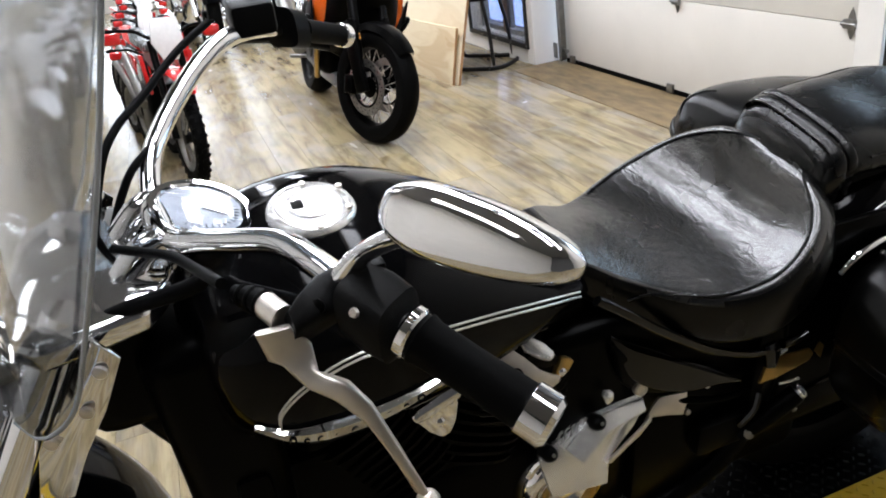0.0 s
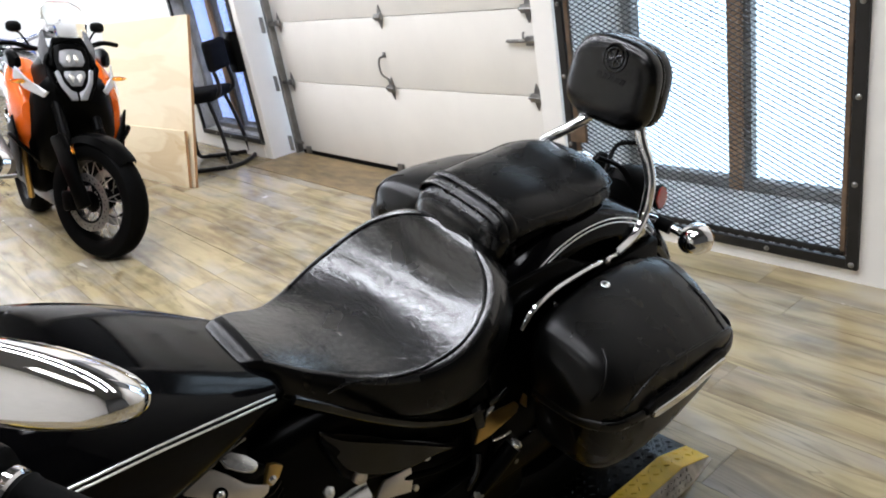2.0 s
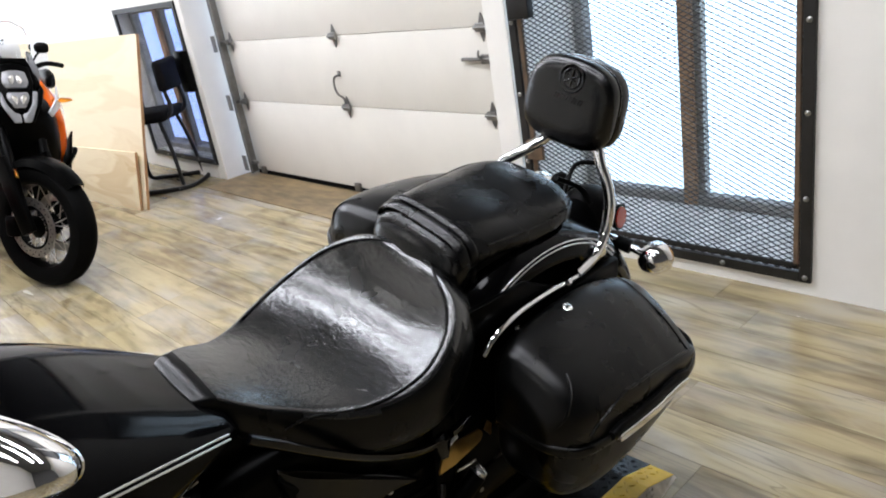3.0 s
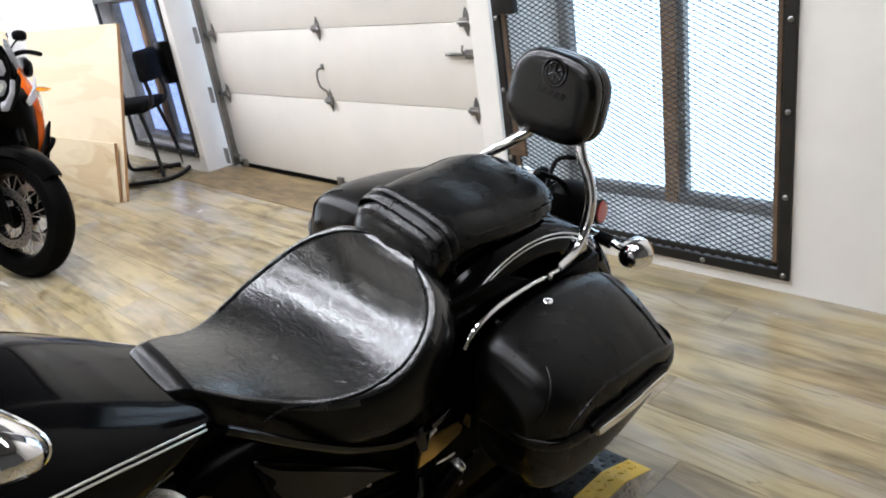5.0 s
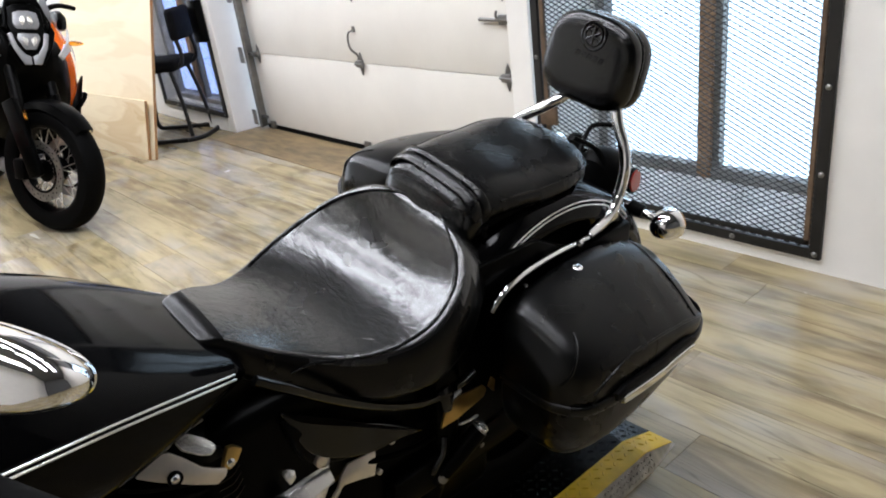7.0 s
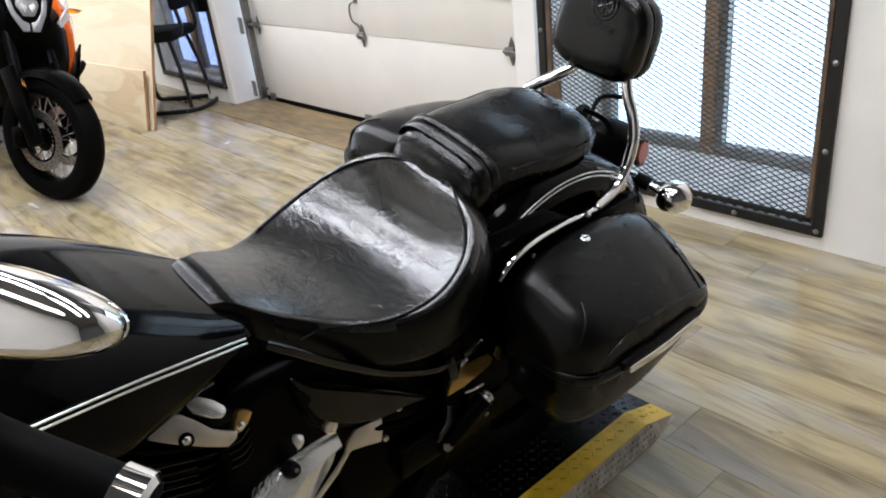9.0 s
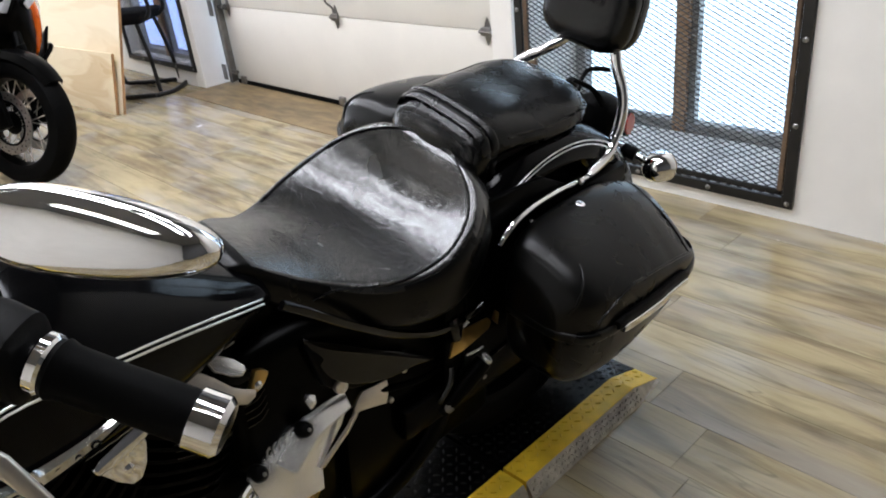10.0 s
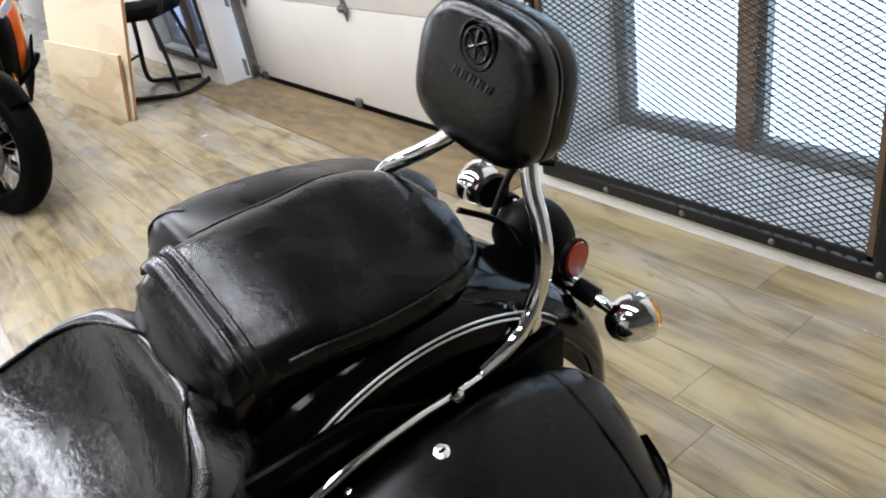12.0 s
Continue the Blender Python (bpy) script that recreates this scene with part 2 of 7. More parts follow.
M_PLYEDGE = material("plywood_edge", (0.36, 0.20, 0.09), 0.7, grain=0.4, scale=40, stretch=(1, 20, 1))
M_CHROME = material("chrome", (0.86, 0.86, 0.87), 0.05, 1.0, grain=0.03, scale=20)
M_SATIN = material("satin_aluminium", (0.72, 0.67, 0.61), 0.40, 1.0, grain=0.12, scale=40)
M_BLACK = material("gloss_black_paint", (0.0015, 0.0015, 0.0017), 0.10, 0.0, coat=0.0, spec=0.11, grain=0.1, scale=8, rvar=0.03)
M_FRAME = material("black_engine_paint", (0.0008, 0.0008, 0.0008), 0.30, 0.0, grain=0.3, scale=30, spec=0.05)
M_PLASTIC = material("black_plastic", (0.004, 0.004, 0.004), 0.42, grain=0.2, scale=60, bump=0.08, bump_scale=300, spec=0.06)
M_SEAT = leather("black_seat_leather", (0.0010, 0.0010, 0.0011), 0.25, 0.30, 0.90)
M_SEAT.node_tree.nodes["Principled BSDF"].inputs["IOR"].default_value = 1.60
M_SKIRT = leather("black_seat_vinyl", (0.0012, 0.0012, 0.0012), 0.30, 0.12, 0.24)
M_SEAT2 = leather("black_pillion_leather", (0.0014, 0.0014, 0.0014), 0.24, 0.15, 0.33, 0.05)
M_BAG = leather("black_bag_leather", (0.0010, 0.0010, 0.0009), 0.29, 0.04, 0.23)
M_PAD = leather("black_backrest_leather", (0.0008, 0.0008, 0.0008), 0.24, 0.18, 0.45)
M_GLOSS = material("black_enamel", (0.0012, 0.0012, 0.0013), 0.14, 0.0, spec=0.42, grain=0.1, scale=8, rvar=0.04)
M_POLISHED = material("polished_alloy", (0.94, 0.94, 0.93), 0.26, 0.75, grain=0.05, scale=30)
M_DISC = material("brake_disc_steel", (0.66, 0.64, 0.60), 0.32, 1.0, grain=0.2, scale=60)
M_RED = clear("red_lens", (0.75, 0.02, 0.015), 0.08)
M_REDBACK = material("red_reflector", (0.42, 0.015, 0.01), 0.15, coat=0.6)
M_SILVERLINE = material("silver_pinstripe", (0.72, 0.72, 0.70), 0.3, 0.6)
M_YELLOW = material("yellow_paint", (0.78, 0.52, 0.03), 0.42, grain=0.22, scale=22, bump=0.15, bump_scale=70)
M_TREAD = material("dark_tread_plate", (0.002, 0.002, 0.002), 0.26, 0.0, grain=0.3, scale=25, spec=0.16)
M_TREADSILVER = material("bare_tread_plate", (0.42, 0.40, 0.36), 0.36, 0.9, grain=0.5, scale=25)
M_SHIELD = clear("clear_windshield", (0.97, 0.98, 0.98), 0.02)
M_HAZY = clear("smoked_windshield", (0.66, 0.68, 0.70), 0.03)
# opaque grey that paints the highlight on the clear sheet's rim
M_EDGELIGHT = material("acrylic_edge_highlight", (0.34, 0.36, 0.38), 0.15, grain=0.1)
M_GLASS = clear("window_glass", (0.95, 0.97, 1.0), 0.0)
M_ORANGE = material("orange_paint", (0.78, 0.135, 0.012), 0.22, coat=0.15, grain=0.04)
M_REDPAINT = material("red_plastic", (0.55, 0.015, 0.015), 0.22, coat=0.4, grain=0.06)
M_WHITEPL = material("white_plastic", (0.75, 0.75, 0.75), 0.25, coat=0.3, grain=0.05)
M_GREYPL = material("grey_plastic", (0.16, 0.16, 0.165), 0.35, grain=0.1)
M_MASK = material("dark_silver_plastic", (0.26, 0.26, 0.27), 0.34, 0.3, grain=0.08)
M_SILVERPL = material("silver_plastic", (0.55, 0.55, 0.56), 0.28, 0.5, grain=0.06)
M_BLUE = material("blue_plastic", (0.03, 0.10, 0.42), 0.25, coat=0.4, grain=0.06)
M_AMBER = clear("amber_lens", (1.0, 0.42, 0.05), 0.08)
# gold metal; on the cruiser it paints yellow reflections into polished parts
M_GOLDTINT = material("gold_and_reflected_yellow", (0.55, 0.36, 0.12), 0.3, 0.9, grain=0.15)
M_LAMP = glow("lamp_diffuser", (1.0, 0.95, 0.86), 9.0)
M_CLOTH = material("black_fabric", (0.006, 0.006, 0.007), 0.85, grain=0.3, scale=200, bump=0.3, bump_scale=500, spec=0.1)
# pale blue puts the glass's ceiling reflection into the dial colour
M_DIAL = material("dial_reflection_tone", (0.62, 0.66, 0.74), 0.15, 0.5, grain=0.1)


# ---- mesh helpers ----
def part(name, bm, mat, parent=None, label="", smooth=True, angle=40):
    bmesh.ops.recalc_face_normals(bm, faces=bm.faces)
    me = bpy.data.meshes.new(name)
    if smooth:
        lim = radians(angle)
        for fc in bm.faces:
            fc.smooth = True
        for ed in bm.edges:
            if len(ed.link_faces) == 2 and ed.calc_face_angle(0) > lim:
                ed.smooth = False
    bm.to_mesh(me)
    bm.free()
    me.materials.append(mat)
    ob = new(name, me)
    if parent:
        ob.parent = parent
    else:
        ob.matrix_world = WHOLE
    if label:
        tagged(ob, label)
    return ob


def thing(name, label, category, m=None, group="", kind=""):
    ob = new(name)
    ob.empty_display_size = 0.1
    ob.matrix_world = WHOLE @ m if m is not None else WHOLE
    return tagged(ob, label, category, group, kind)


def box(x0, y0, z0, x1, y1, z1, bevel=0.0, bm=None, seg=2):
    bm2 = bmesh.new()
    bmesh.ops.create_cube(bm2, size=1)
    for v in bm2.verts:
        v.co = Vector(((x0 + x1) / 2 + v.co.x * (x1 - x0), (y0 + y1) / 2 + v.co.y * (y1 - y0), (z0 + z1) / 2 + v.co.z * (z1 - z0)))
    if bevel:
        bmesh.ops.bevel(bm2, geom=bm2.edges[:], offset=bevel, segments=seg, profile=0.5, affect="EDGES")
    return join(bm, bm2)


def join(bm, other):
    if bm is None:
        return other
    me = bpy.data.meshes.new("tmp")
    other.to_mesh(me)
    other.free()
    bm.from_mesh(me)
    bpy.data.meshes.remove(me)
    return bm


def loft(rings, bm=None, cap=True, closed=False):
    """Skin a row of rings with equal counts of points."""
    bm = bm or bmesh.new()
    vs = [[bm.verts.new(p) for p in r] for r in rings]
    n = len(vs[0])
    pairs = list(zip(vs, vs[1:])) + ([(vs[-1], vs[0])] if closed else [])
    for a, b in pairs:
        for k in range(n):
            bm.faces.new((a[k], a[(k + 1) % n], b[(k + 1) % n], b[k]))
    if cap and not closed:
        bm.faces.new(vs[0][::-1])
        bm.faces.new(vs[-1])
    return bm


def ring(c, ax, ay, a, b, n=24, p=2.0, a0=0.0):
    c, ax, ay = Vector(c), Vector(ax), Vector(ay)
    out = []
    for k in range(n):
        t = a0 + 2 * math.pi * k / n
        cs, sn = math.cos(t), math.sin(t)
        out.append(c + ax * (a * math.copysign(abs(cs) ** (2 / p), cs)) + ay * (b * math.copysign(abs(sn) ** (2 / p), sn)))
    return out


def spline(pts, steps=6):
    """Catmull-Rom through the points."""
    pts = [Vector(p) for p in pts]
    out = []
    for i in range(len(pts) - 1):
        p0, p1, p2, p3 = pts[max(i - 1, 0)], pts[i], pts[i + 1], pts[min(i + 2, len(pts) - 1)]
        for s in range(steps):
            t = s / steps
            out.append(0.5 * ((2 * p1) + (p2 - p0) * t + (2 * p0 - 5 * p1 + 4 * p2 - p3) * t * t + (3 * p1 - p0 - 3 * p2 + p3) * t ** 3))
    return out + [pts[-1]]


def tube(pts, r, bm=None, n=10, steps=5, radii=None, cap=True, flat=1.0):
    path = spline(pts, steps) if steps > 1 else [Vector(p) for p in pts]
    bm = bm or bmesh.new()
    rings, side = [], None
    for i, p in enumerate(path):
        d = (path[min(i + 1, len(path) - 1)] - path[max(i - 1, 0)]).normalized()
        if side is None:
            side = d.orthogonal().normalized()
        side = (side - d * side.dot(d)).normalized()
        rr = r if radii is None else np.interp(i / (len(path) - 1), np.linspace(0, 1, len(radii)), radii)
        rings.append(ring(p, side, d.cross(side), rr, rr * flat, n))
    return loft(rings, bm, cap)


def turned(profile, c, axis, bm=None, n=32, cap=True):
    """Profile of (distance along the axis, radius), turned about the axis through c."""
    axis = Vector(axis).normalized()
    a = axis.orthogonal().normalized()
    b = axis.cross(a)
    return loft([ring(Vector(c) + axis * h, a, b, max(r, 0.0004), max(r, 0.0004), n) for h, r in profile], bm, cap)


def torus(c, axis, R, r, bm=None, n=48, m=10, flat=1.0):
    axis = Vector(axis).normalized()
    a = axis.orthogonal().normalized()
    b = axis.cross(a)
    rings = []
    for k in range(n):
        t = 2 * math.pi * k / n
        d = a * math.cos(t) + b * math.sin(t)
        rings.append(ring(Vector(c) + d * R, d, axis, r, r * flat, m))
    return loft(rings, bm, closed=True)


def plate(outline, normal, thick, bm=None, bevel=0.0, seg=2):
    """A flat outline of 3D points, given depth along the normal."""
    bm2 = bmesh.new()
    n = Vector(normal).normalized()
    lo = [bm2.verts.new(Vector(p)) for p in outline]
    hi = [bm2.verts.new(Vector(p) + n * thick) for p in outline]
    k = len(lo)
    bm2.faces.new(lo[::-1])
    bm2.faces.new(hi)
    for i in range(k):
        bm2.faces.new((lo[i], lo[(i + 1) % k], hi[(i + 1) % k], hi[i]))
    if bevel:
        bmesh.ops.recalc_face_normals(bm2, faces=bm2.faces)
        edges = [e for e in bm2.edges if len(e.link_faces) == 2 and e.calc_face_angle(0) > 0.6]
        bmesh.ops.bevel(bm2, geom=edges, offset=bevel, segments=seg, profile=0.5, affect="EDGES")
    return join(bm, bm2)


def rod(a, b, r, bm=None, n=10):
    return tube([a, b], r, bm, n, 1)


def slab(outline, z0, z1, bm=None, bevel=0.0):
    return plate([(x, y, z0) for x, y in outline], (0, 0, 1), z1 - z0, bm, bevel)


def rounded(pts, steps=4):
    """Closed smooth outline through 2D points."""
    n, out = len(pts), []
    for i in range(n):
        p0, p1, p2, p3 = (Vector(pts[(i + k) % n]) for k in (-1, 0, 1, 2))
        for j in range(steps):
            t = j / steps
            out.append(tuple(0.5 * ((2 * p1) + (p2 - p0) * t + (2 * p0 - 5 * p1 + 4 * p2 - p3) * t * t + (3 * p1 - p0 - 3 * p2 + p3) * t ** 3)))
    return out

# ---- the room ----
WY = 2.585          # face of the rear wall beside the garage door
GY = 2.69           # face of the garage door
PY = 2.50           # face of the wall with the barred window
part("floor_base", box(-14, -6, -0.12, 3.2, 3.1, -0.006), M_JOINT)
tagged(bpy.data.objects["floor_base"], "dark underlay below the plank floor", "floor", kind="structure")
w = part("wall_rear", box(-0.53, WY, 0.0, 3.2, WY + 0.50, 3.3), M_WALL, smooth=False)
tagged(w, "plain white painted wall beside the barred window", "wall", kind="structure")
w = part("wall_rear_sill", box(-1.66, WY, 0.0, -0.53, WY + 0.50, 0.070), M_WALL, smooth=False)
tagged(w, "low white wall under the barred window", "wall", kind="structure")
# out of view; the dark colour keeps its reflection off the seat
w = part("wall_rear_head", box(-1.66, WY, 1.98, -0.53, WY + 0.50, 3.3), M_WALLDK, smooth=False)
tagged(w, "unseen wall above the barred window, kept dark for reflections", "wall", kind="structure")
w = part("wall_post", box(-1.775, WY + 0.004, 0.0, -1.66, WY + 0.50, 3.3, 0.004), M_WALL, smooth=False)
tagged(w, "white painted post beside the garage door", "post", kind="structure")
# unseen as well, darkened against pale reflections on the seat
w = part("wall_lintel", box(-4.26, WY + 0.006, 2.25, -1.775, WY + 0.50, 3.3), M_WALLDK, smooth=False)
tagged(w, "unseen wall above the garage door, kept dark for reflections", "wall", kind="structure")
w = part("wall_pier", box(-4.36, PY, 0.0, -4.26, PY + 0.46, 3.3, 0.006), M_WALL, smooth=False)
tagged(w, "white painted pier between garage door and barred window", "pier", kind="structure")
for nm, b in (("wall_left_sill", (-5.33, PY, 0, -4.36, PY + 0.15, 0.12)), ("wall_left_head", (-5.33, PY, 1.16, -4.36, PY + 0.15, 3.3)), ("wall_left", (-14, PY, 0, -5.33, PY + 0.15, 3.3))):
    tagged(part(nm, box(*b), M_WALL, smooth=False), "white painted wall around the barred window", "wall", kind="structure")
# added out of view: near white wall brightens chrome, dark east wall dims paint
for nm, b, mt in (("wall_south", (-14, -2.8, 0, 3.2, -2.6, 3.3), M_WALL), ("wall_east", (3.2, -6, 0, 3.4, 3.0, 3.3), M_WALLDK)):
    tagged(part(nm, box(*b), mt, smooth=False), "unseen showroom wall, placed to shape reflections", "wall", kind="structure")
for nm, b in (("wall_west_sill", (-14.2, -6, 0, -14, 3.0, 0.5)), ("wall_west_head", (-14.2, -6, 2.9, -14, 3.0, 3.3)), ("wall_west_end", (-14.2, 2.2, 0.5, -14, 3.0, 2.9)), ("wall_west_corner", (-14.2, -6, 0.5, -14, -5.0, 2.9))):
    tagged(part(nm, box(*b), M_WALL, smooth=False), "plain white wall around the shop-front window", "wall", kind="structure")
# never in view; dark grey holds reflections in black leather down
tagged(part("ceiling", box(-14, -6, 3.3, 3.2, 3.0, 3.45), M_CEIL, smooth=False), "unseen showroom ceiling, kept dark grey for dim reflections", "ceiling", kind="structure")
thr = part("threshold", box(-4.255, 2.335, -0.002, -1.70, GY + 0.02, 0.004), material("worn_threshold", (0.17, 0.12, 0.06), 0.5, grain=0.6, scale=7, stretch=(1, 3, 1), bump=0.1), smooth=False)
tagged(thr, "worn dark brown floor strip in front of the garage door", "threshold", kind="structure")


def ceiling_lamp(x, y):
    t = thing("ceiling_lamp", "white batten ceiling lamp with a glowing diffuser", "ceiling lamp", pose(x, y, 0), "ceiling lamps in rows")
    part("housing", box(-0.62, -0.18, LAMP_Z - 0.03, 0.62, 0.18, 3.3, 0.006), M_WHITEPL, t)
    part("diffuser", box(-0.58, -0.15, LAMP_Z - 0.06, 0.58, 0.15, LAMP_Z - 0.031, 0.008), M_LAMP, t, "glowing diffuser")
    return t


for lx, ly in LAMP_ROWS:
    ceiling_lamp(lx, ly)


# garage door: bevelled sections, hinges, track, rollers, handle
def garage_door():
    t = thing("garage_door", "closed cream sectional garage door with steel hinges and lift handle", "garage door", kind="structure")
    seams = [0.03, 0.493, 0.866, 1.24, 1.61, 1.98, 2.30]
    for a, b in zip(seams, seams[1:]):
        bm = box(-4.16, GY, a + 0.0012, -1.76, GY + 0.05, b - 0.0012, 0.003)
        part("panel", bm, M_GDOOR, t)
    part("bottom_seal", box(-4.16, GY - 0.004, 0.004, -1.76, GY + 0.045, 0.032, 0.006), M_RUBBER, t, "black rubber bottom seal")

    def hinge(x, z):
        bm = plate([(x - 0.022, GY - 0.003, z), (x - 0.012, GY - 0.003, z + 0.035), (x, GY - 0.003, z + 0.06), (x + 0.012, GY - 0.003, z + 0.035), (x + 0.022, GY - 0.003, z), (x + 0.012, GY - 0.003, z - 0.035), (x, GY - 0.003, z - 0.06), (x - 0.012, GY - 0.003, z - 0.035)], (0, -1, 0), 0.004)
        box(x - 0.028, GY - 0.025, z - 0.018, x + 0.028, GY - 0.006, z + 0.018, 0.005, bm)
        rod((x - 0.035, GY - 0.02, z), (x + 0.035, GY - 0.02, z), 0.008, bm)
        return part("hinge", bm, M_GALV, t, "grey steel hinge")
    for z in seams[1:-1]:
        for x in (-4.08, -2.96, -1.885):
            hinge(x, z)
    # lift handle above the middle hinge
    bm = tube([(-2.985, GY - 0.004, 0.665), (-2.998, GY - 0.03, 0.655), (-3.004, GY - 0.036, 0.615), (-2.996, GY - 0.032, 0.570), (-2.982, GY - 0.012, 0.545), (-2.974, GY - 0.004, 0.520)], 0.0055)
    box(-2.997, GY - 0.008, 0.655, -2.973, GY - 0.001, 0.685, 0.003, bm)
    box(-2.985, GY - 0.010, 0.505, -2.963, GY - 0.001, 0.535, 0.003, bm)
    part("lift_handle", bm, M_GALV, t, "grey steel lift handle")
    # bolt latch
    bm = box(-1.905, GY - 0.02, 0.715, -1.86, GY - 0.002, 0.755, 0.004)
    tube([(-1.90, GY - 0.012, 0.735), (-1.905, GY - 0.03, 0.75), (-1.90, GY - 0.03, 0.775)], 0.005, bm)
    rod((-2.02, GY - 0.015, 0.735), (-1.80, GY - 0.015, 0.735), 0.008, bm)
    part("slide_bolt", bm, M_GALV, t, "grey steel slide bolt")
    for x in (-4.07, -3.02):
        bm = box(x - 0.02, GY - 0.02, 0.012, x + 0.03, GY - 0.002, 0.06, 0.004)
        part("bottom_bracket", bm, M_GALV, t)
    for x, s in ((-4.155, 1), (-1.765, -1)):
        bm = box(x - 0.004, GY - 0.06, 0.02, x + 0.004, GY - 0.004, 2.3)
        box(x, GY - 0.06, 0.02, x + s * 0.03, GY - 0.054, 2.3, 0, bm)
        for z in (0.09, 0.493, 0.866, 1.24):
            box(min(x, x - s * 0.05), GY - 0.075, z - 0.05, max(x, x - s * 0.05), GY - 0.068, z + 0.05, 0.002, bm)
            rod((x + s * 0.01, GY - 0.035, z), (x + s * 0.07, GY - 0.035, z), 0.012, bm)
        part("track", bm, M_GALV, t, "grey steel roller track")


garage_door()


# steel grilles of expanded metal with the windows behind them
def expanded_metal(x0, x1, z0, z1, y, pw, ph, t=0.0013, thick=0.004):
    """Diamond lattice of thin twisted strands, trimmed to the opening."""
    bm = bmesh.new()

    def strand(ax, az, bx, bz):
        dx, dz = bx - ax, bz - az
        ln = math.hypot(dx, dz)
        nx, nz = -dz / ln * t, dx / ln * t
        q = [(ax + nx, az + nz), (bx + nx, bz + nz), (bx - nx, bz - nz), (ax - nx, az - nz)]
        f0 = [bm.verts.new((x, y - thick * 0.5, z)) for x, z in q]
        f1 = [bm.verts.new((x, y + thick * 0.5, z)) for x, z in q]
        bm.faces.new(f0)
        bm.faces.new(f1[::-1])
        for k in (0, 2):
            bm.faces.new((f0[k], f0[k + 1], f1[k + 1], f1[k]))
    nx, nz = int((x1 - x0) / pw), int((z1 - z0) / ph)
    for i in range(nx):
        for j in range(nz):
            cx, cz = x0 + (i + 0.5) * pw, z0 + (j + 0.5) * ph
            for sx in (-1, 1):
                for sz in (-1, 1):
                    strand(cx + sx * pw / 2, cz, cx, cz + sz * ph / 2)
    return bm


def grille(x0, x1, z0, z1, y, label, pw, ph, rust=True, wire=0.0013, thick=0.004):
    t = thing("window_grille", label, "window grille")
    f = 0.034
    for nm, b in (("frame_bar", (x0, y - 0.006, z0, x0 + f, y + 0.012, z1)), ("frame_bar", (x1 - f, y - 0.006, z0, x1, y + 0.012, z1)),
                  ("frame_bar", (x0 + f, y - 0.006, z0, x1 - f, y + 0.012, z0 + f)), ("frame_bar", (x0 + f, y - 0.006, z1 - f, x1 - f, y + 0.012, z1))):
        part(nm, box(*b, 0.002), M_STEELDK, t, smooth=False)
    if rust:
        g = f + 0.006
        for b in ((x1 - g - 0.017, y - 0.001, z0 + g, x1 - g, y + 0.014, z1 - g), (x0 + g, y - 0.001, z0 + g, x0 + g + 0.02, y + 0.014, z1 - g)):
            part("inner_rail", box(*b, 0.003), M_RUST, t, "rusty inner rail", smooth=False)
        part("inner_rail", box(x0 + g, y - 0.001, z0 + g, x1 - g, y + 0.010, z0 + g + 0.02, 0.003), M_STEELDK, t, smooth=False)
    part("expanded_metal", expanded_metal(x0 + f * 0.8, x1 - f * 0.8, z0 + f * 0.8, z1 - f * 0.8, y + 0.004, pw, ph, wire, thick), M_MESH, t, "dark diamond-pattern metal", smooth=False)
    bolts = [(x1 - f / 2, z0 + k) for k in np.arange(0.018, z1 - z0, 0.262)] + [(x0 + f / 2, z0 + k) for k in np.arange(0.30, z1 - z0, 0.272)]
    bolts += [(x0 + (x1 - x0) * k, z0 + f / 2) for k in (0.25, 0.5, 0.745)]
    for bx, bz in bolts:
        part("bolt", turned([(0, 0.009), (0.003, 0.009), (0.006, 0.006), (0.007, 0.001)], (bx, y - 0.006, bz), (0, -1, 0), n=10), M_GALV, t, "zinc bolt head")
    return t


g1 = grille(-1.632, -0.497, 0.046, 2.02, WY - 0.008, "black steel grille of expanded metal with rusty inner rail", 0.037, 0.0180)
part("lock_box", box(-1.60, WY - 0.045, 0.905, -1.50, WY - 0.012, 1.0, 0.004), M_STEELDK, g1, "black steel lock box")
part("lock_box", box(-1.60, WY - 0.03, 0.36, -1.52, WY - 0.012, 0.44, 0.004), M_RUST, g1, "rusty latch plate")
g2 = grille(-5.36, -4.325, 0.10, 1.16, PY - 0.008, "black steel grille of expanded metal over a low window", 0.037, 0.0180, False, 0.0009, 0.0012)
part("lock_box", box(-4.42, PY - 0.06, 0.60, -4.31, PY - 0.012, 0.86, 0.006), M_FRAME, g2, "black steel lock box")


M_WFRAME = material("grey_window_frame", (0.30, 0.29, 0.28), 0.6, grain=0.35, scale=14, bump=0.2)


def window(name, x0, x1, z0, z1, y, posts, label):
    t = thing(name, label, "window", kind="structure")
    for b in ((x0, y, z0, x0 + 0.05, y + 0.06, z1), (x1 - 0.05, y, z0, x1, y + 0.06, z1), (x0 + 0.05, y, z0, x1 - 0.05, y + 0.06, z0 + 0.05), (x0 + 0.05, y, z1 - 0.05, x1 - 0.05, y + 0.06, z1)):
        part("window_frame", box(*b, 0.004), M_WFRAME, t, "grey weathered frame", smooth=False)
    for px in posts:
        part("mullion", box(px - 0.035, y - 0.015, z0, px + 0.02, y + 0.06, z1, 0.004), M_BROWN, t, "weathered brown mullion", smooth=False)
        part("mullion_track", box(px + 0.02, y + 0.006, z0, px + 0.05, y + 0.05, z1, 0.003), M_GALV, t, "grey metal track", smooth=False)
    glass = part("pane", box(x0 + 0.02, y + 0.028, z0 + 0.02, x1 - 0.02, y + 0.034, z1 - 0.02), M_GLASS, t, smooth=False)
    glass.visible_shadow = False
    return t


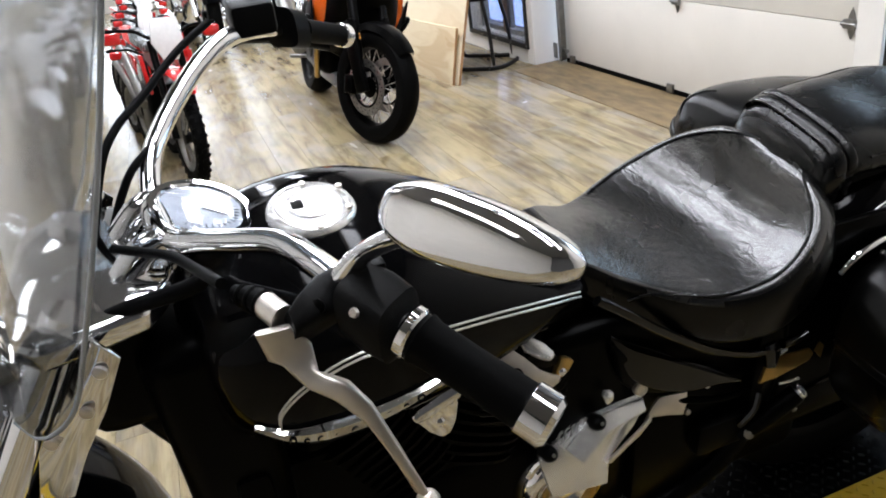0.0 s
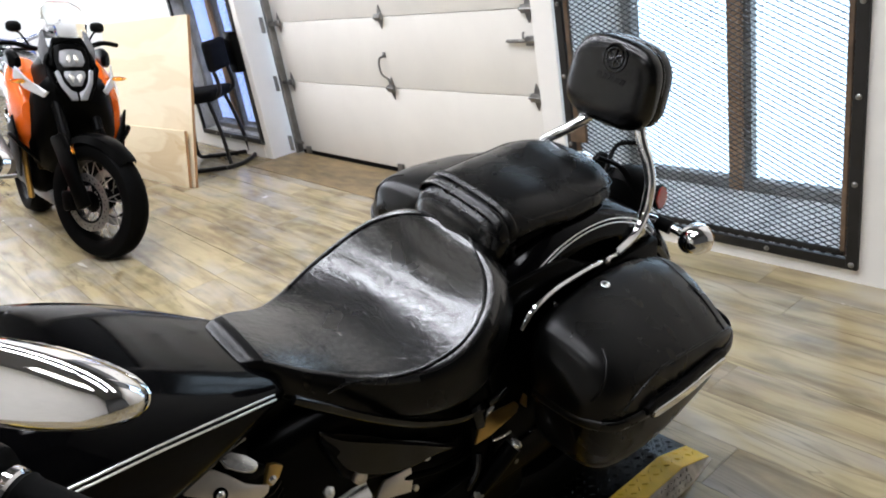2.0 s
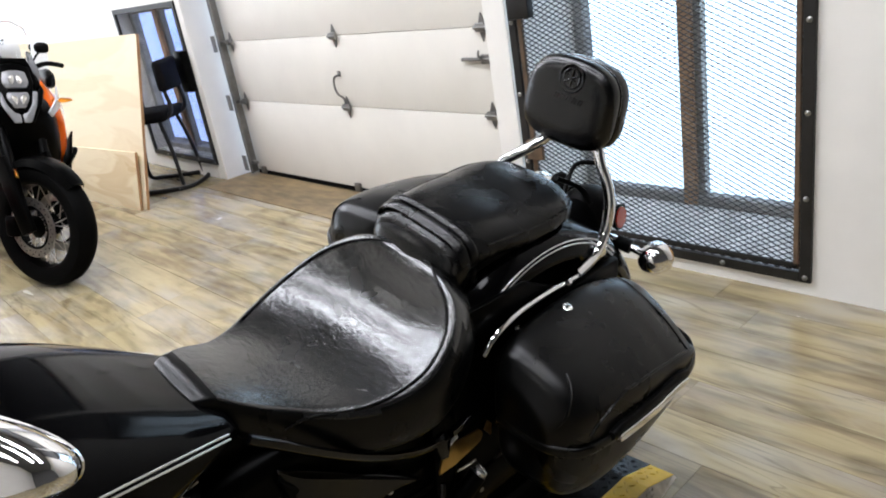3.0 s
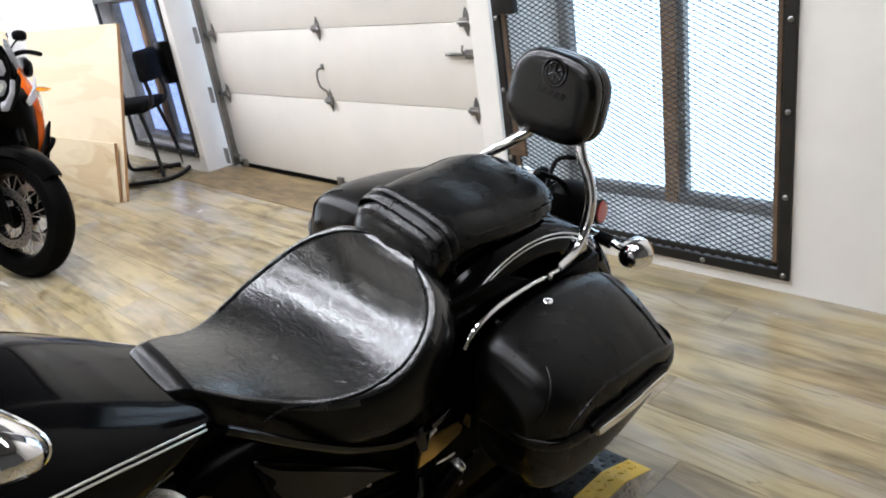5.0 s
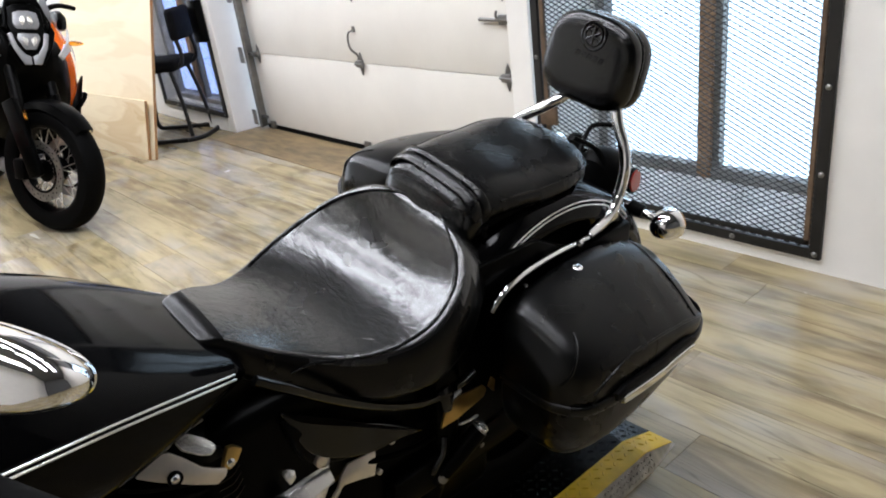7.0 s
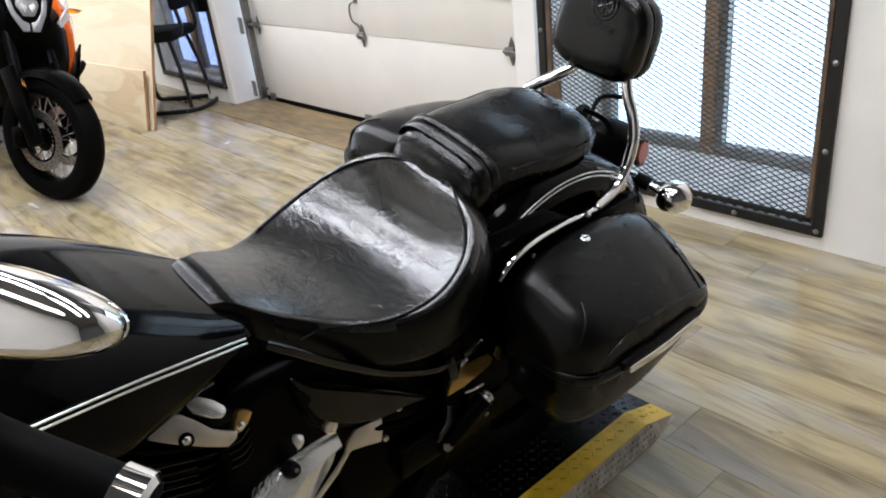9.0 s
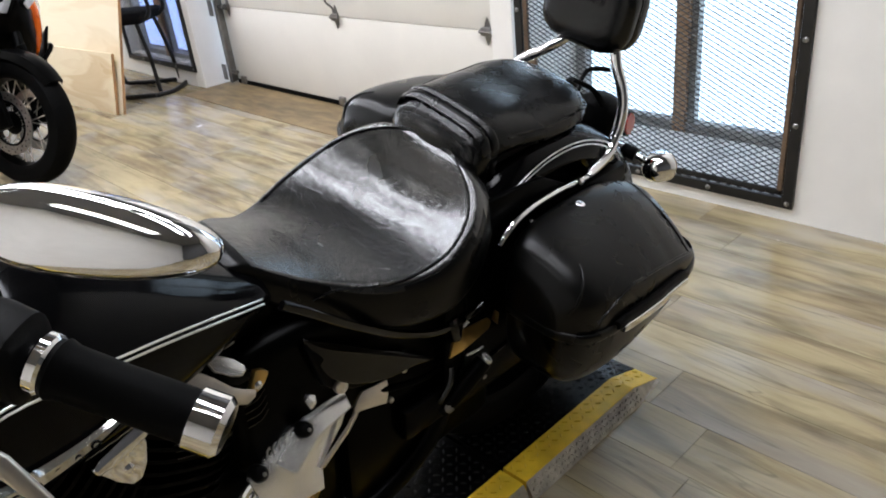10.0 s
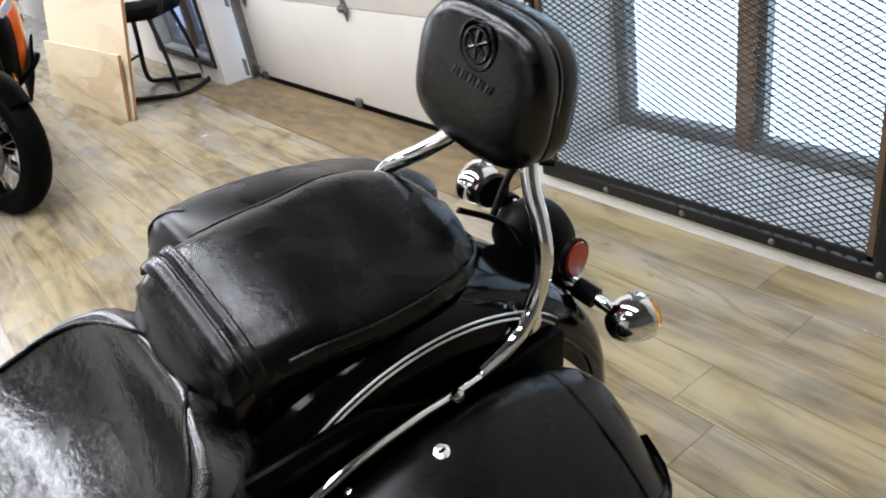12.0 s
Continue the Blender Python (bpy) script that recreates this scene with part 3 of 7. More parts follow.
window("window_1", -1.66, -0.53, 0.07, 1.98, WY + 0.41, (-1.135,), "tall daylit window with a weathered brown mullion")
window("window_2", -5.33, -4.36, 0.12, 1.16, PY + 0.085, (-4.85,), "low daylit window behind the grille")
tagged(part("sill_1", box(-1.66, WY + 0.02, 0.06, -0.53, WY + 0.40, 0.082, 0.006), M_SILL, smooth=False), "dirty grey window sill with crumbled edge", "sill", kind="structure")
tagged(part("sill_2", box(-5.33, PY + 0.02, 0.12, -4.36, PY + 0.083, 0.14, 0.006), M_SILL, smooth=False), "dirty grey window sill", "sill", kind="structure")
bd = part("backdrop_west", box(-16.05, -7, -1, -16.0, 4, 5), M_SKYWEST, smooth=False)
tagged(bd, "plain pale daylight outside the shop front", "backdrop", kind="structure")
bd = part("backdrop_yard", box(-12.0, 4.0, -1.0, -3.4, 4.05, 4.0), M_SKYYARD, smooth=False)
tagged(bd, "plain blue shaded daylight outside the low window", "backdrop", kind="structure")
bd = part("backdrop", box(-3.4, 4.0, -1.0, 2.0, 4.05, 4.0), M_SKY, smooth=False)
tagged(bd, "plain pale blue daylight outside the windows", "backdrop", kind="structure")

front = thing("window_3", "wide daylit shop-front window with white posts", "window", kind="structure")
for yy in (-5.0, -3.2, -1.4, 0.4, 2.12):
    part("window_frame", box(-14.15, yy, 0.5, -14.05, yy + 0.08, 2.9, 0.004), M_WHITEPL, front, smooth=False)

# ---- the lift ramp under the motorcycle ----
def lozenges(u0, u1, v0, v1, place, normal, pitch):
    """Raised tread marks on a flat or folded plate, alternately turned."""
    verts, faces = [], []
    a, b, h = pitch * 0.40, pitch * 0.13, 0.0030
    for i in range(int((u1 - u0) / pitch)):
        for j in range(int((v1 - v0) / pitch)):
            cu, cv = u0 + (i + 0.5) * pitch, v0 + (j + 0.5) * pitch
            s = 1 if (i + j) % 2 else -1
            du, dv = 0.707, 0.707 * s
            k = len(verts)
            for p, q, r in ((1, 0, 0), (0.5, 0.8, 0), (-0.5, 0.8, 0), (-1, 0, 0), (-0.5, -0.8, 0), (0.5, -0.8, 0), (0.55, 0, 1), (-0.55, 0, 1)):
                u, v = cu + p * a * du - q * b * dv, cv + p * a * dv + q * b * du
                verts.append(Vector(place(u, v)) + Vector(normal) * (r * h - 0.0002))
            faces += [tuple(k + n for n in f) for f in ((0, 1, 6), (1, 2, 7, 6), (2, 3, 7), (3, 4, 7), (4, 5, 6, 7), (5, 0, 6))]
    me = bpy.data.meshes.new("tread")
    me.from_pydata(verts, [], faces)
    bm = bmesh.new()
    bm.from_mesh(me)
    bpy.data.meshes.remove(me)
    return bm


PLAT = 0.040


def ramp_z(y):
    return PLAT if y < 1.50 else PLAT - (y - 1.50) / 0.105 * 0.034


def lift_ramp():
    t = thing("lift_ramp", "black tread-plate motorcycle lift ramp with yellow edges", "ramp")
    xi, xo = -0.452, -0.392
    for a, b in ((-1.6, 1.112), (1.120, 1.602)):
        ys = [a, b] if b < 1.4 else [a, 1.50, b]
        for nm, x0, x1, mt, lb in (("deck", -0.77, xi, M_TREAD, "dark tread plate"), ("edge_strip", xi, xo, M_YELLOW, "scuffed yellow painted strip"), ("edge_strip", -0.833, -0.77, M_YELLOW, "scuffed yellow painted strip")):
            rings = [[(x0, y, 0.0), (x1, y, 0.0), (x1, y, ramp_z(y)), (x0, y, ramp_z(y))] for y in ys]
            part(nm, loft([[Vector(p) for p in r] for r in rings]), mt, t, lb, smooth=False)
            tb = lozenges(x0 + 0.002, x1 - 0.002, max(a, -0.4) + 0.004, b - 0.004, lambda u, v: (u, v, ramp_z(v)), (0, 0, 1), 0.0195)
            part("tread", tb, mt, t, smooth=False)["kind"] = "stuff"

        def out(y):
            return 0.004 + 0.016 * ramp_z(y) / PLAT
        rings = [[Vector((xo + 0.001, y, 0.0)), Vector((xo + out(y), y, 0.0)), Vector((xo + out(y), y, 0.002)), Vector((xo + 0.001, y, ramp_z(y) - 0.001))] for y in ys]
        part("skirt", loft(rings), M_TREADSILVER, t, "bare metal tread-plate skirt", smooth=False)
        side = Vector((0.92, 0, 0.39))
        tb = lozenges(0.003, 0.038, max(a, -0.4) + 0.004, min(b, 1.52) - 0.004, lambda u, v: (xo + out(v) - (out(v) - 0.001) * u / 0.040, v, 0.001 + u * 0.94), side, 0.0115)
        part("tread", tb, M_TREADSILVER, t, smooth=False)["kind"] = "stuff"
    return t


lift_ramp()

# ---- the black cruiser ----
# local axes: x to the bike's left, y to its rear, z up; it leans on its stand
LEAN = 9.0
bike = thing("cruiser_motorcycle", "black touring cruiser motorcycle with leather saddlebags on its side stand", "motorcycle", pose(-0.613, 0, PLAT, 0, LEAN, 0))


def curve(v, xs, ys):
    """Smooth interpolation through the points."""
    i = int(np.clip(np.searchsorted(xs, v) - 1, 0, len(xs) - 2))
    t = (v - xs[i]) / (xs[i + 1] - xs[i])

    def slope(k):
        if k == 0 or k == len(xs) - 1:
            return 0 if k == 0 else (ys[k] - ys[k - 1]) / (xs[k] - xs[k - 1])
        return (ys[k + 1] - ys[k - 1]) / (xs[k + 1] - xs[k - 1])
    h = xs[i + 1] - xs[i]
    m0, m1 = slope(i) * h, slope(i + 1) * h
    return (2 * t ** 3 - 3 * t ** 2 + 1) * ys[i] + (t ** 3 - 2 * t ** 2 + t) * m0 + (-2 * t ** 3 + 3 * t ** 2) * ys[i + 1] + (t ** 3 - t ** 2) * m1


def rolled(ob, deg, pivot):
    """Turn a part about the long axis through the pivot."""
    ob.matrix_local = Matrix.Translation(pivot) @ Euler((0, radians(deg), 0)).to_matrix().to_4x4() @ Matrix.Translation(-Vector(pivot))
    return ob


def driver_seat():
    V = [0.668, 0.70, 0.75, 0.80, 0.85, 0.90, 0.95, 1.00, 1.03, 1.052, 1.072, 1.09]
    HR = [0.052, 0.066, 0.084, 0.112, 0.140, 0.158, 0.162, 0.146, 0.116, 0.070, 0.030, 0.012]
    WR = [0.704, 0.690, 0.660, 0.642, 0.636, 0.640, 0.654, 0.680, 0.700, 0.718, 0.716, 0.700]
    WC = [0.708, 0.696, 0.668, 0.642, 0.626, 0.619, 0.620, 0.636, 0.664, 0.706, 0.717, 0.702]
    HS = [0.062, 0.080, 0.104, 0.134, 0.164, 0.184, 0.192, 0.184, 0.172, 0.158, 0.144, 0.125]
    BOT = [0.655, 0.625, 0.590, 0.562, 0.545, 0.540, 0.545, 0.560, 0.575, 0.590, 0.605, 0.62]
    rings = []
    n = 36
    for v in np.linspace(V[0], V[-1], 56):
        hr, wr, wc, hs, bot = (curve(v, V, c) for c in (HR, WR, WC, HS, BOT))
        r = []
        for k in range(n + 1):
            s = -1 + 2 * k / n
            a = abs(s)
            if a <= 0.7:
                x = hr * a / 0.7
                z = wc + (wr - wc) * (a / 0.7) ** 2.2
            else:
                q = (a - 0.7) / 0.3
                x = hr + (hs - hr) * q
                z = wr - (wr - bot) * 0.72 * (1 - math.sqrt(max(0.0, 1 - q ** 2.3)))
            r.append(Vector((math.copysign(x, s), v, z)))
        side = r[-1].z
        for f in (0.35, 0.7, 1.0):
            r.append(Vector((hs * (1 - 0.13 * f * f), v, side + (bot - side) * f)))
        for f in (0.25, 0.5, 0.75):
            r.append(Vector((hs * 0.87 * (1 - 2 * f), v, bot - 0.003)))
        for f in (1.0, 0.7, 0.35):
            r.append(Vector((-hs * (1 - 0.13 * f * f), v, side + (bot - side) * f)))
        rings.append(r)
    first, last = rings[0], rings[-1]
    c0 = sum(first, Vector()) / len(first)
    c1 = sum(last, Vector()) / len(last)
    nose = [[c0 + (p - c0) * f + Vector((0, -d, 0)) for p in first] for f, d in ((0.20, 0.027), (0.48, 0.0255), (0.72, 0.021), (0.88, 0.014), (0.97, 0.006))]
    back = [[c1 + (p - c1) * f + Vector((0, d, 0)) for p in last] for f, d in ((0.93, 0.006), (0.75, 0.012), (0.3, 0.015))]
    pivot = (0, 0, 0.68)
    seat = rolled(part("seat", loft(nose + rings + back), M_SEAT, bike, "glossy creased black leather driver seat", angle=75), 7, pivot)
    # sides and nose take duller vinyl to dim reflections; the dish is worn leather
    seat.data.materials.append(M_SKIRT)
    for f in seat.data.polygons:
        f.material_index = int(abs(f.normal.x) > 0.80 or f.normal.z < 0.25 or f.center.y < 0.680)
    # piping round the dish; on the near side it runs forward and down across the skirt
    pts = [(-curve(v, V, HR), v, curve(v, V, WR) + 0.0012) for v in np.linspace(0.82, 1.068, 24)]
    pts += [(curve(v, V, HR), v, curve(v, V, WR) + 0.0012) for v in np.linspace(1.068, 0.93, 14)]
    for v, drop in ((0.89, 0.004), (0.85, 0.012), (0.81, 0.020), (0.775, 0.032), (0.75, 0.045)):
        hr, hs, wr, bot = (curve(v, V, c) for c in (HR, HS, WR, BOT))
        q = min(1.0, drop / 0.048)
        pts.append((hr + (hs - hr) * q + 0.0012, v, wr - (wr - bot) * 0.72 * (1 - math.sqrt(max(0.0, 1 - q ** 2.3))) + 0.0012))
    part("welt", tube(pts, 0.0021, steps=2, n=6), M_SEAT2, seat, "black stitched piping")
    return seat


driver_seat()


def pillion_seat():
    V = [1.081, 1.108, 1.173, 1.249, 1.324, 1.373, 1.398, 1.411]
    HW = [0.094, 0.100, 0.106, 0.113, 0.112, 0.095, 0.069, 0.030]
    TOP = [0.745, 0.762, 0.768, 0.763, 0.763, 0.755, 0.742, 0.726]
    THICK = 0.056

    def surface(v, s, lift=0.0):
        hw, top = curve(v, V, HW) + lift, curve(v, V, TOP) + lift
        q = max(0.0, (abs(s) - 0.50) / 0.50)
        return Vector((hw * s - 0.009, v, top - 0.006 * s * s - THICK * 0.5 * (1 - math.sqrt(max(0.0, 1 - q * q)))))
    rings = []
    for v in np.linspace(V[0], V[-1], 40):
        hw, low = curve(v, V, HW), curve(v, V, TOP) - THICK
        r = [surface(v, -1 + k / 14) for k in range(29)]
        e = r[-1].z
        for f in (0.3, 0.6, 0.9, 1.0):
            r.append(Vector((hw * (1 + 0.03 * math.sin(f * 3.1) - 0.07 * f * f) - 0.009, v, e + (low - e) * f)))
        for f in (0.25, 0.5, 0.75):
            r.append(Vector((hw * 0.93 * (1 - 2 * f) - 0.009, v, low)))
        for f in (1.0, 0.9, 0.6, 0.3):
            r.append(Vector((-hw * (1 + 0.03 * math.sin(f * 3.1) - 0.07 * f * f) - 0.009, v, e + (low - e) * f)))
        rings.append(r)
    turn, pivot = 9, (0, 0, 0.74)
    pad = rolled(part("pillion_seat", loft(rings), M_SEAT2, bike, "scuffed black leather pillion seat", angle=75), turn, pivot)
    edge = [surface(v, 0.97, 0.001) for v in np.linspace(1.15, 1.385, 24)] + [surface(v, 0.9, 0.0015) for v in (1.398, 1.408)]
    edge += [surface(1.411, 0.0, 0.002)] + [surface(v, -0.9, 0.0015) for v in (1.408, 1.398)] + [surface(v, -0.97, 0.001) for v in np.linspace(1.385, 1.15, 24)]
    part("welt", tube(edge, 0.0022, steps=3, n=6), M_SEAT2, pad, "black stitched piping")
    part("seat_base", loft([ring((-0.009, v, curve(v, V, TOP) - THICK - 0.012), (1, 0, 0), (0, 0, 1), curve(v, V, HW) * 0.90, 0.020, 20, 3.5) for v in np.linspace(1.09, 1.40, 12)]), M_PLASTIC, pad, "black plastic seat base")
    # padded bolster at its front
    rings = []
    for x in np.linspace(-0.1045, 0.1045, 33):
        e = math.sqrt(max(0.0, 1 - (abs(x) / 0.105) ** 2.6))
        rings.append(ring((x - 0.008, 1.090 + 0.010 * (x / 0.105) ** 2, 0.708), (0, 0.45, 0.89), (0, -0.89, 0.45), 0.046 * (0.30 + 0.70 * e), 0.028 * (0.12 + 0.88 * e), 24, 2.3))
    rolled(part("bolster", loft(rings), M_PAD, bike, "glossy padded lumbar bolster", angle=80), turn, pivot)
    # two stitched bands across the front of the pad, folded down at the sides
    for v, wide, lift in ((1.102, 0.010, 0.003), (1.121, 0.007, 0.0022)):
        rings = []
        for a in np.linspace(-1, 1, 41):
            p = surface(v, a, lift)
            rings.append(ring(p, (0, 0.93, 0.36), (0, -0.36, 0.93), wide, 0.0034, 12, 2.6))
        for sgn, at in ((-1, 0), (1, -1)):
            p = surface(v, sgn, lift)
            tail = [ring(p + Vector((0, 0, -d)), (0, 0.93, 0.36), (sgn, 0, 0), wide, 0.0034, 12, 2.6) for d in (0.020, 0.045)]
            if sgn < 0:
                tail = [[q for q in r] for r in tail[::-1]]
            part("strap_end", loft(tail), M_SEAT2, pad)
        part("strap", loft(rings), M_SEAT2, pad, "stitched black leather strap")


pillion_seat()


def fuel_tank():
    V = [0.185, 0.21, 0.27, 0.35, 0.43, 0.52, 0.60, 0.66, 0.69]
    HW = [0.085, 0.124, 0.160, 0.174, 0.174, 0.158, 0.134, 0.108, 0.092]
    TOP = [0.768, 0.800, 0.832, 0.842, 0.830, 0.792, 0.742, 0.700, 0.680]
    BOT = [0.640, 0.612, 0.590, 0.585, 0.595, 0.612, 0.630, 0.640, 0.645]
    rings = []
    for v in np.linspace(V[0], V[-1], 44):
        hw, top, bot = (curve(v, V, c) for c in (HW, TOP, BOT))
        mid, h = bot + (top - bot) * 0.42, (top - bot)
        r = []
        for k in range(40):
            a = 2 * math.pi * k / 40
            cs, sn = math.cos(a), math.sin(a)
            p = 2.7 if sn > 0 else 2.8
            x = hw * math.copysign(abs(cs) ** (2 / p), cs)
            z = mid + math.copysign(abs(sn) ** (2 / p), sn) * (h * 0.58 if sn > 0 else h * 0.42)
            r.append(Vector((x, v, z)))
        rings.append(r)
    tank = rolled(part("fuel_tank", loft(rings), M_BLACK, bike, "glossy black teardrop fuel tank", angle=60), 6, (0, 0, 0.66))

    def on_side(v, z, lift=0.0015, s=1):
        hw, top, bot = (curve(v, V, c) for c in (HW, TOP, BOT))
        mid, h = bot + (top - bot) * 0.42, (top - bot)
        q = (z - mid) / (h * (0.58 if z > mid else 0.42))
        p = 2.7 if q > 0 else 2.8
        return Vector((s * (hw * max(0.0, 1 - min(abs(q), 1) ** p) ** (1 / p) + lift), v, z))
    for s in (1, -1):
        for dz in (0, 0.0060):
            pts = [on_side(v, z + dz, s=s) for v, z in ((0.672, 0.668), (0.60, 0.703), (0.52, 0.733), (0.44, 0.752), (0.36, 0.757), (0.30, 0.734), (0.268, 0.700), (0.262, 0.676))]
            part("pinstripe", tube(pts, 0.0016, n=6, steps=4), M_SILVERLINE, tank, "thin silver pinstripe")
        bm = None
        pts = [on_side(v, z, 0.002, s) for v, z in ((0.235, 0.674), (0.27, 0.661), (0.31, 0.660), (0.36, 0.666), (0.41, 0.676), (0.45, 0.686))]
        em = part("emblem", tube(pts, 0.009, n=8, steps=5, radii=[0.004, 0.009, 0.013, 0.012, 0.009, 0.006]), M_CHROME, tank, "chrome tank emblem strip")
        way = spline(pts, 5)
        for k in range(5, 23, 2):
            p = way[k] + Vector((s * (0.0105 if k < 16 else 0.008), 0, 0.001))
            part("raised_mark", torus(p, (1, 0, 0.1), 0.0042 if k % 4 == 1 else 0.003, 0.0013, n=10, m=5), M_FRAME, em, "dark relief mark")
    c = Vector((0.0, 0.362, 0.838))
    tip = Vector((0.0, 0.10, 1)).normalized()
    cap = part("fuel_cap", turned([(-0.012, 0.053), (0.003, 0.052), (0.008, 0.048), (0.009, 0.044), (0.007, 0.042), (0.0085, 0.039), (0.009, 0.030), (0.0075, 0.028), (0.010, 0.026), (0.0105, 0.001)], c, tip), M_POLISHED, tank, "chrome round fuel cap")
    for k in range(6):
        a = k * math.pi / 3
        part("screw", turned([(0.006, 0.004), (0.0105, 0.004), (0.0112, 0.002)], c + Vector((0.045 * math.cos(a), 0.045 * math.sin(a), 0)), tip, n=10), M_SATIN, cap)
    part("key_flap", box(-0.008, 0.340, 0.8480, 0.006, 0.354, 0.8515, 0.0012), M_FRAME, cap, "black key slot cover")
    return tank


fuel_tank()


def rear_fender():
    axle = Vector((0, 1.26, 0.315))
    R, hw = 0.375, 0.118
    rings = []
    for a in np.linspace(radians(150), radians(2), 44):
        rad = R + 0.012 * math.sin(a)
        hw = 0.118 - 0.030 * max(0.0, 1 - a / radians(70))
        c = axle + Vector((0, math.cos(a) * rad, math.sin(a) * rad))
        out = Vector((0, math.cos(a), math.sin(a)))
        r = []
        for k in range(17):
            t = math.pi * k / 16
            r.append(c + Vector((1, 0, 0)) * (hw * math.copysign(abs(math.cos(t)) ** 0.72, math.cos(t))) + out * (0.055 * math.sin(t) ** 0.8 - 0.055))
        for k in range(17):
            t = math.pi * (16 - k) / 16
            r.append(c + Vector((1, 0, 0)) * ((hw - 0.004) * math.copysign(abs(math.cos(t)) ** 0.72, math.cos(t))) + out * (0.051 * math.sin(t) ** 0.8 - 0.057))
        rings.append(r)
    fender = part("rear_fender", loft(rings), M_BLACK, bike, "glossy black rear fender", angle=60)
    for s in (1, -1):
        for d in (0, 0.008):
            pts = []
            for a in np.linspace(radians(118), radians(52), 14):
                sag = 0.020 + 0.020 * ((a - radians(80)) / 0.6) ** 2 + d
                c = axle + Vector((0, math.cos(a), math.sin(a))) * (R + 0.012 * math.sin(a) - sag)
                pts.append((s * ((0.118 - 0.030 * max(0.0, 1 - a / radians(70))) * 0.985 + 0.0005), c.y, c.z))
            part("pinstripe", tube(pts, 0.0014, n=6, steps=2), M_SILVERLINE, fender, "thin silver pinstripe")
    # black side cover under the seat, and the strut rail below the fender
    for s in (1, -1):
        bm = plate([(s * 0.118, 1.06, 0.66), (s * 0.118, 1.20, 0.655), (s * 0.118, 1.30, 0.60), (s * 0.118, 1.20, 0.57), (s * 0.118, 1.07, 0.57)], (s, 0, 0), 0.012, bevel=0.004)
        part("fender_strut", bm, M_FRAME, bike, "black fender strut")
    return fender


rear_fender()


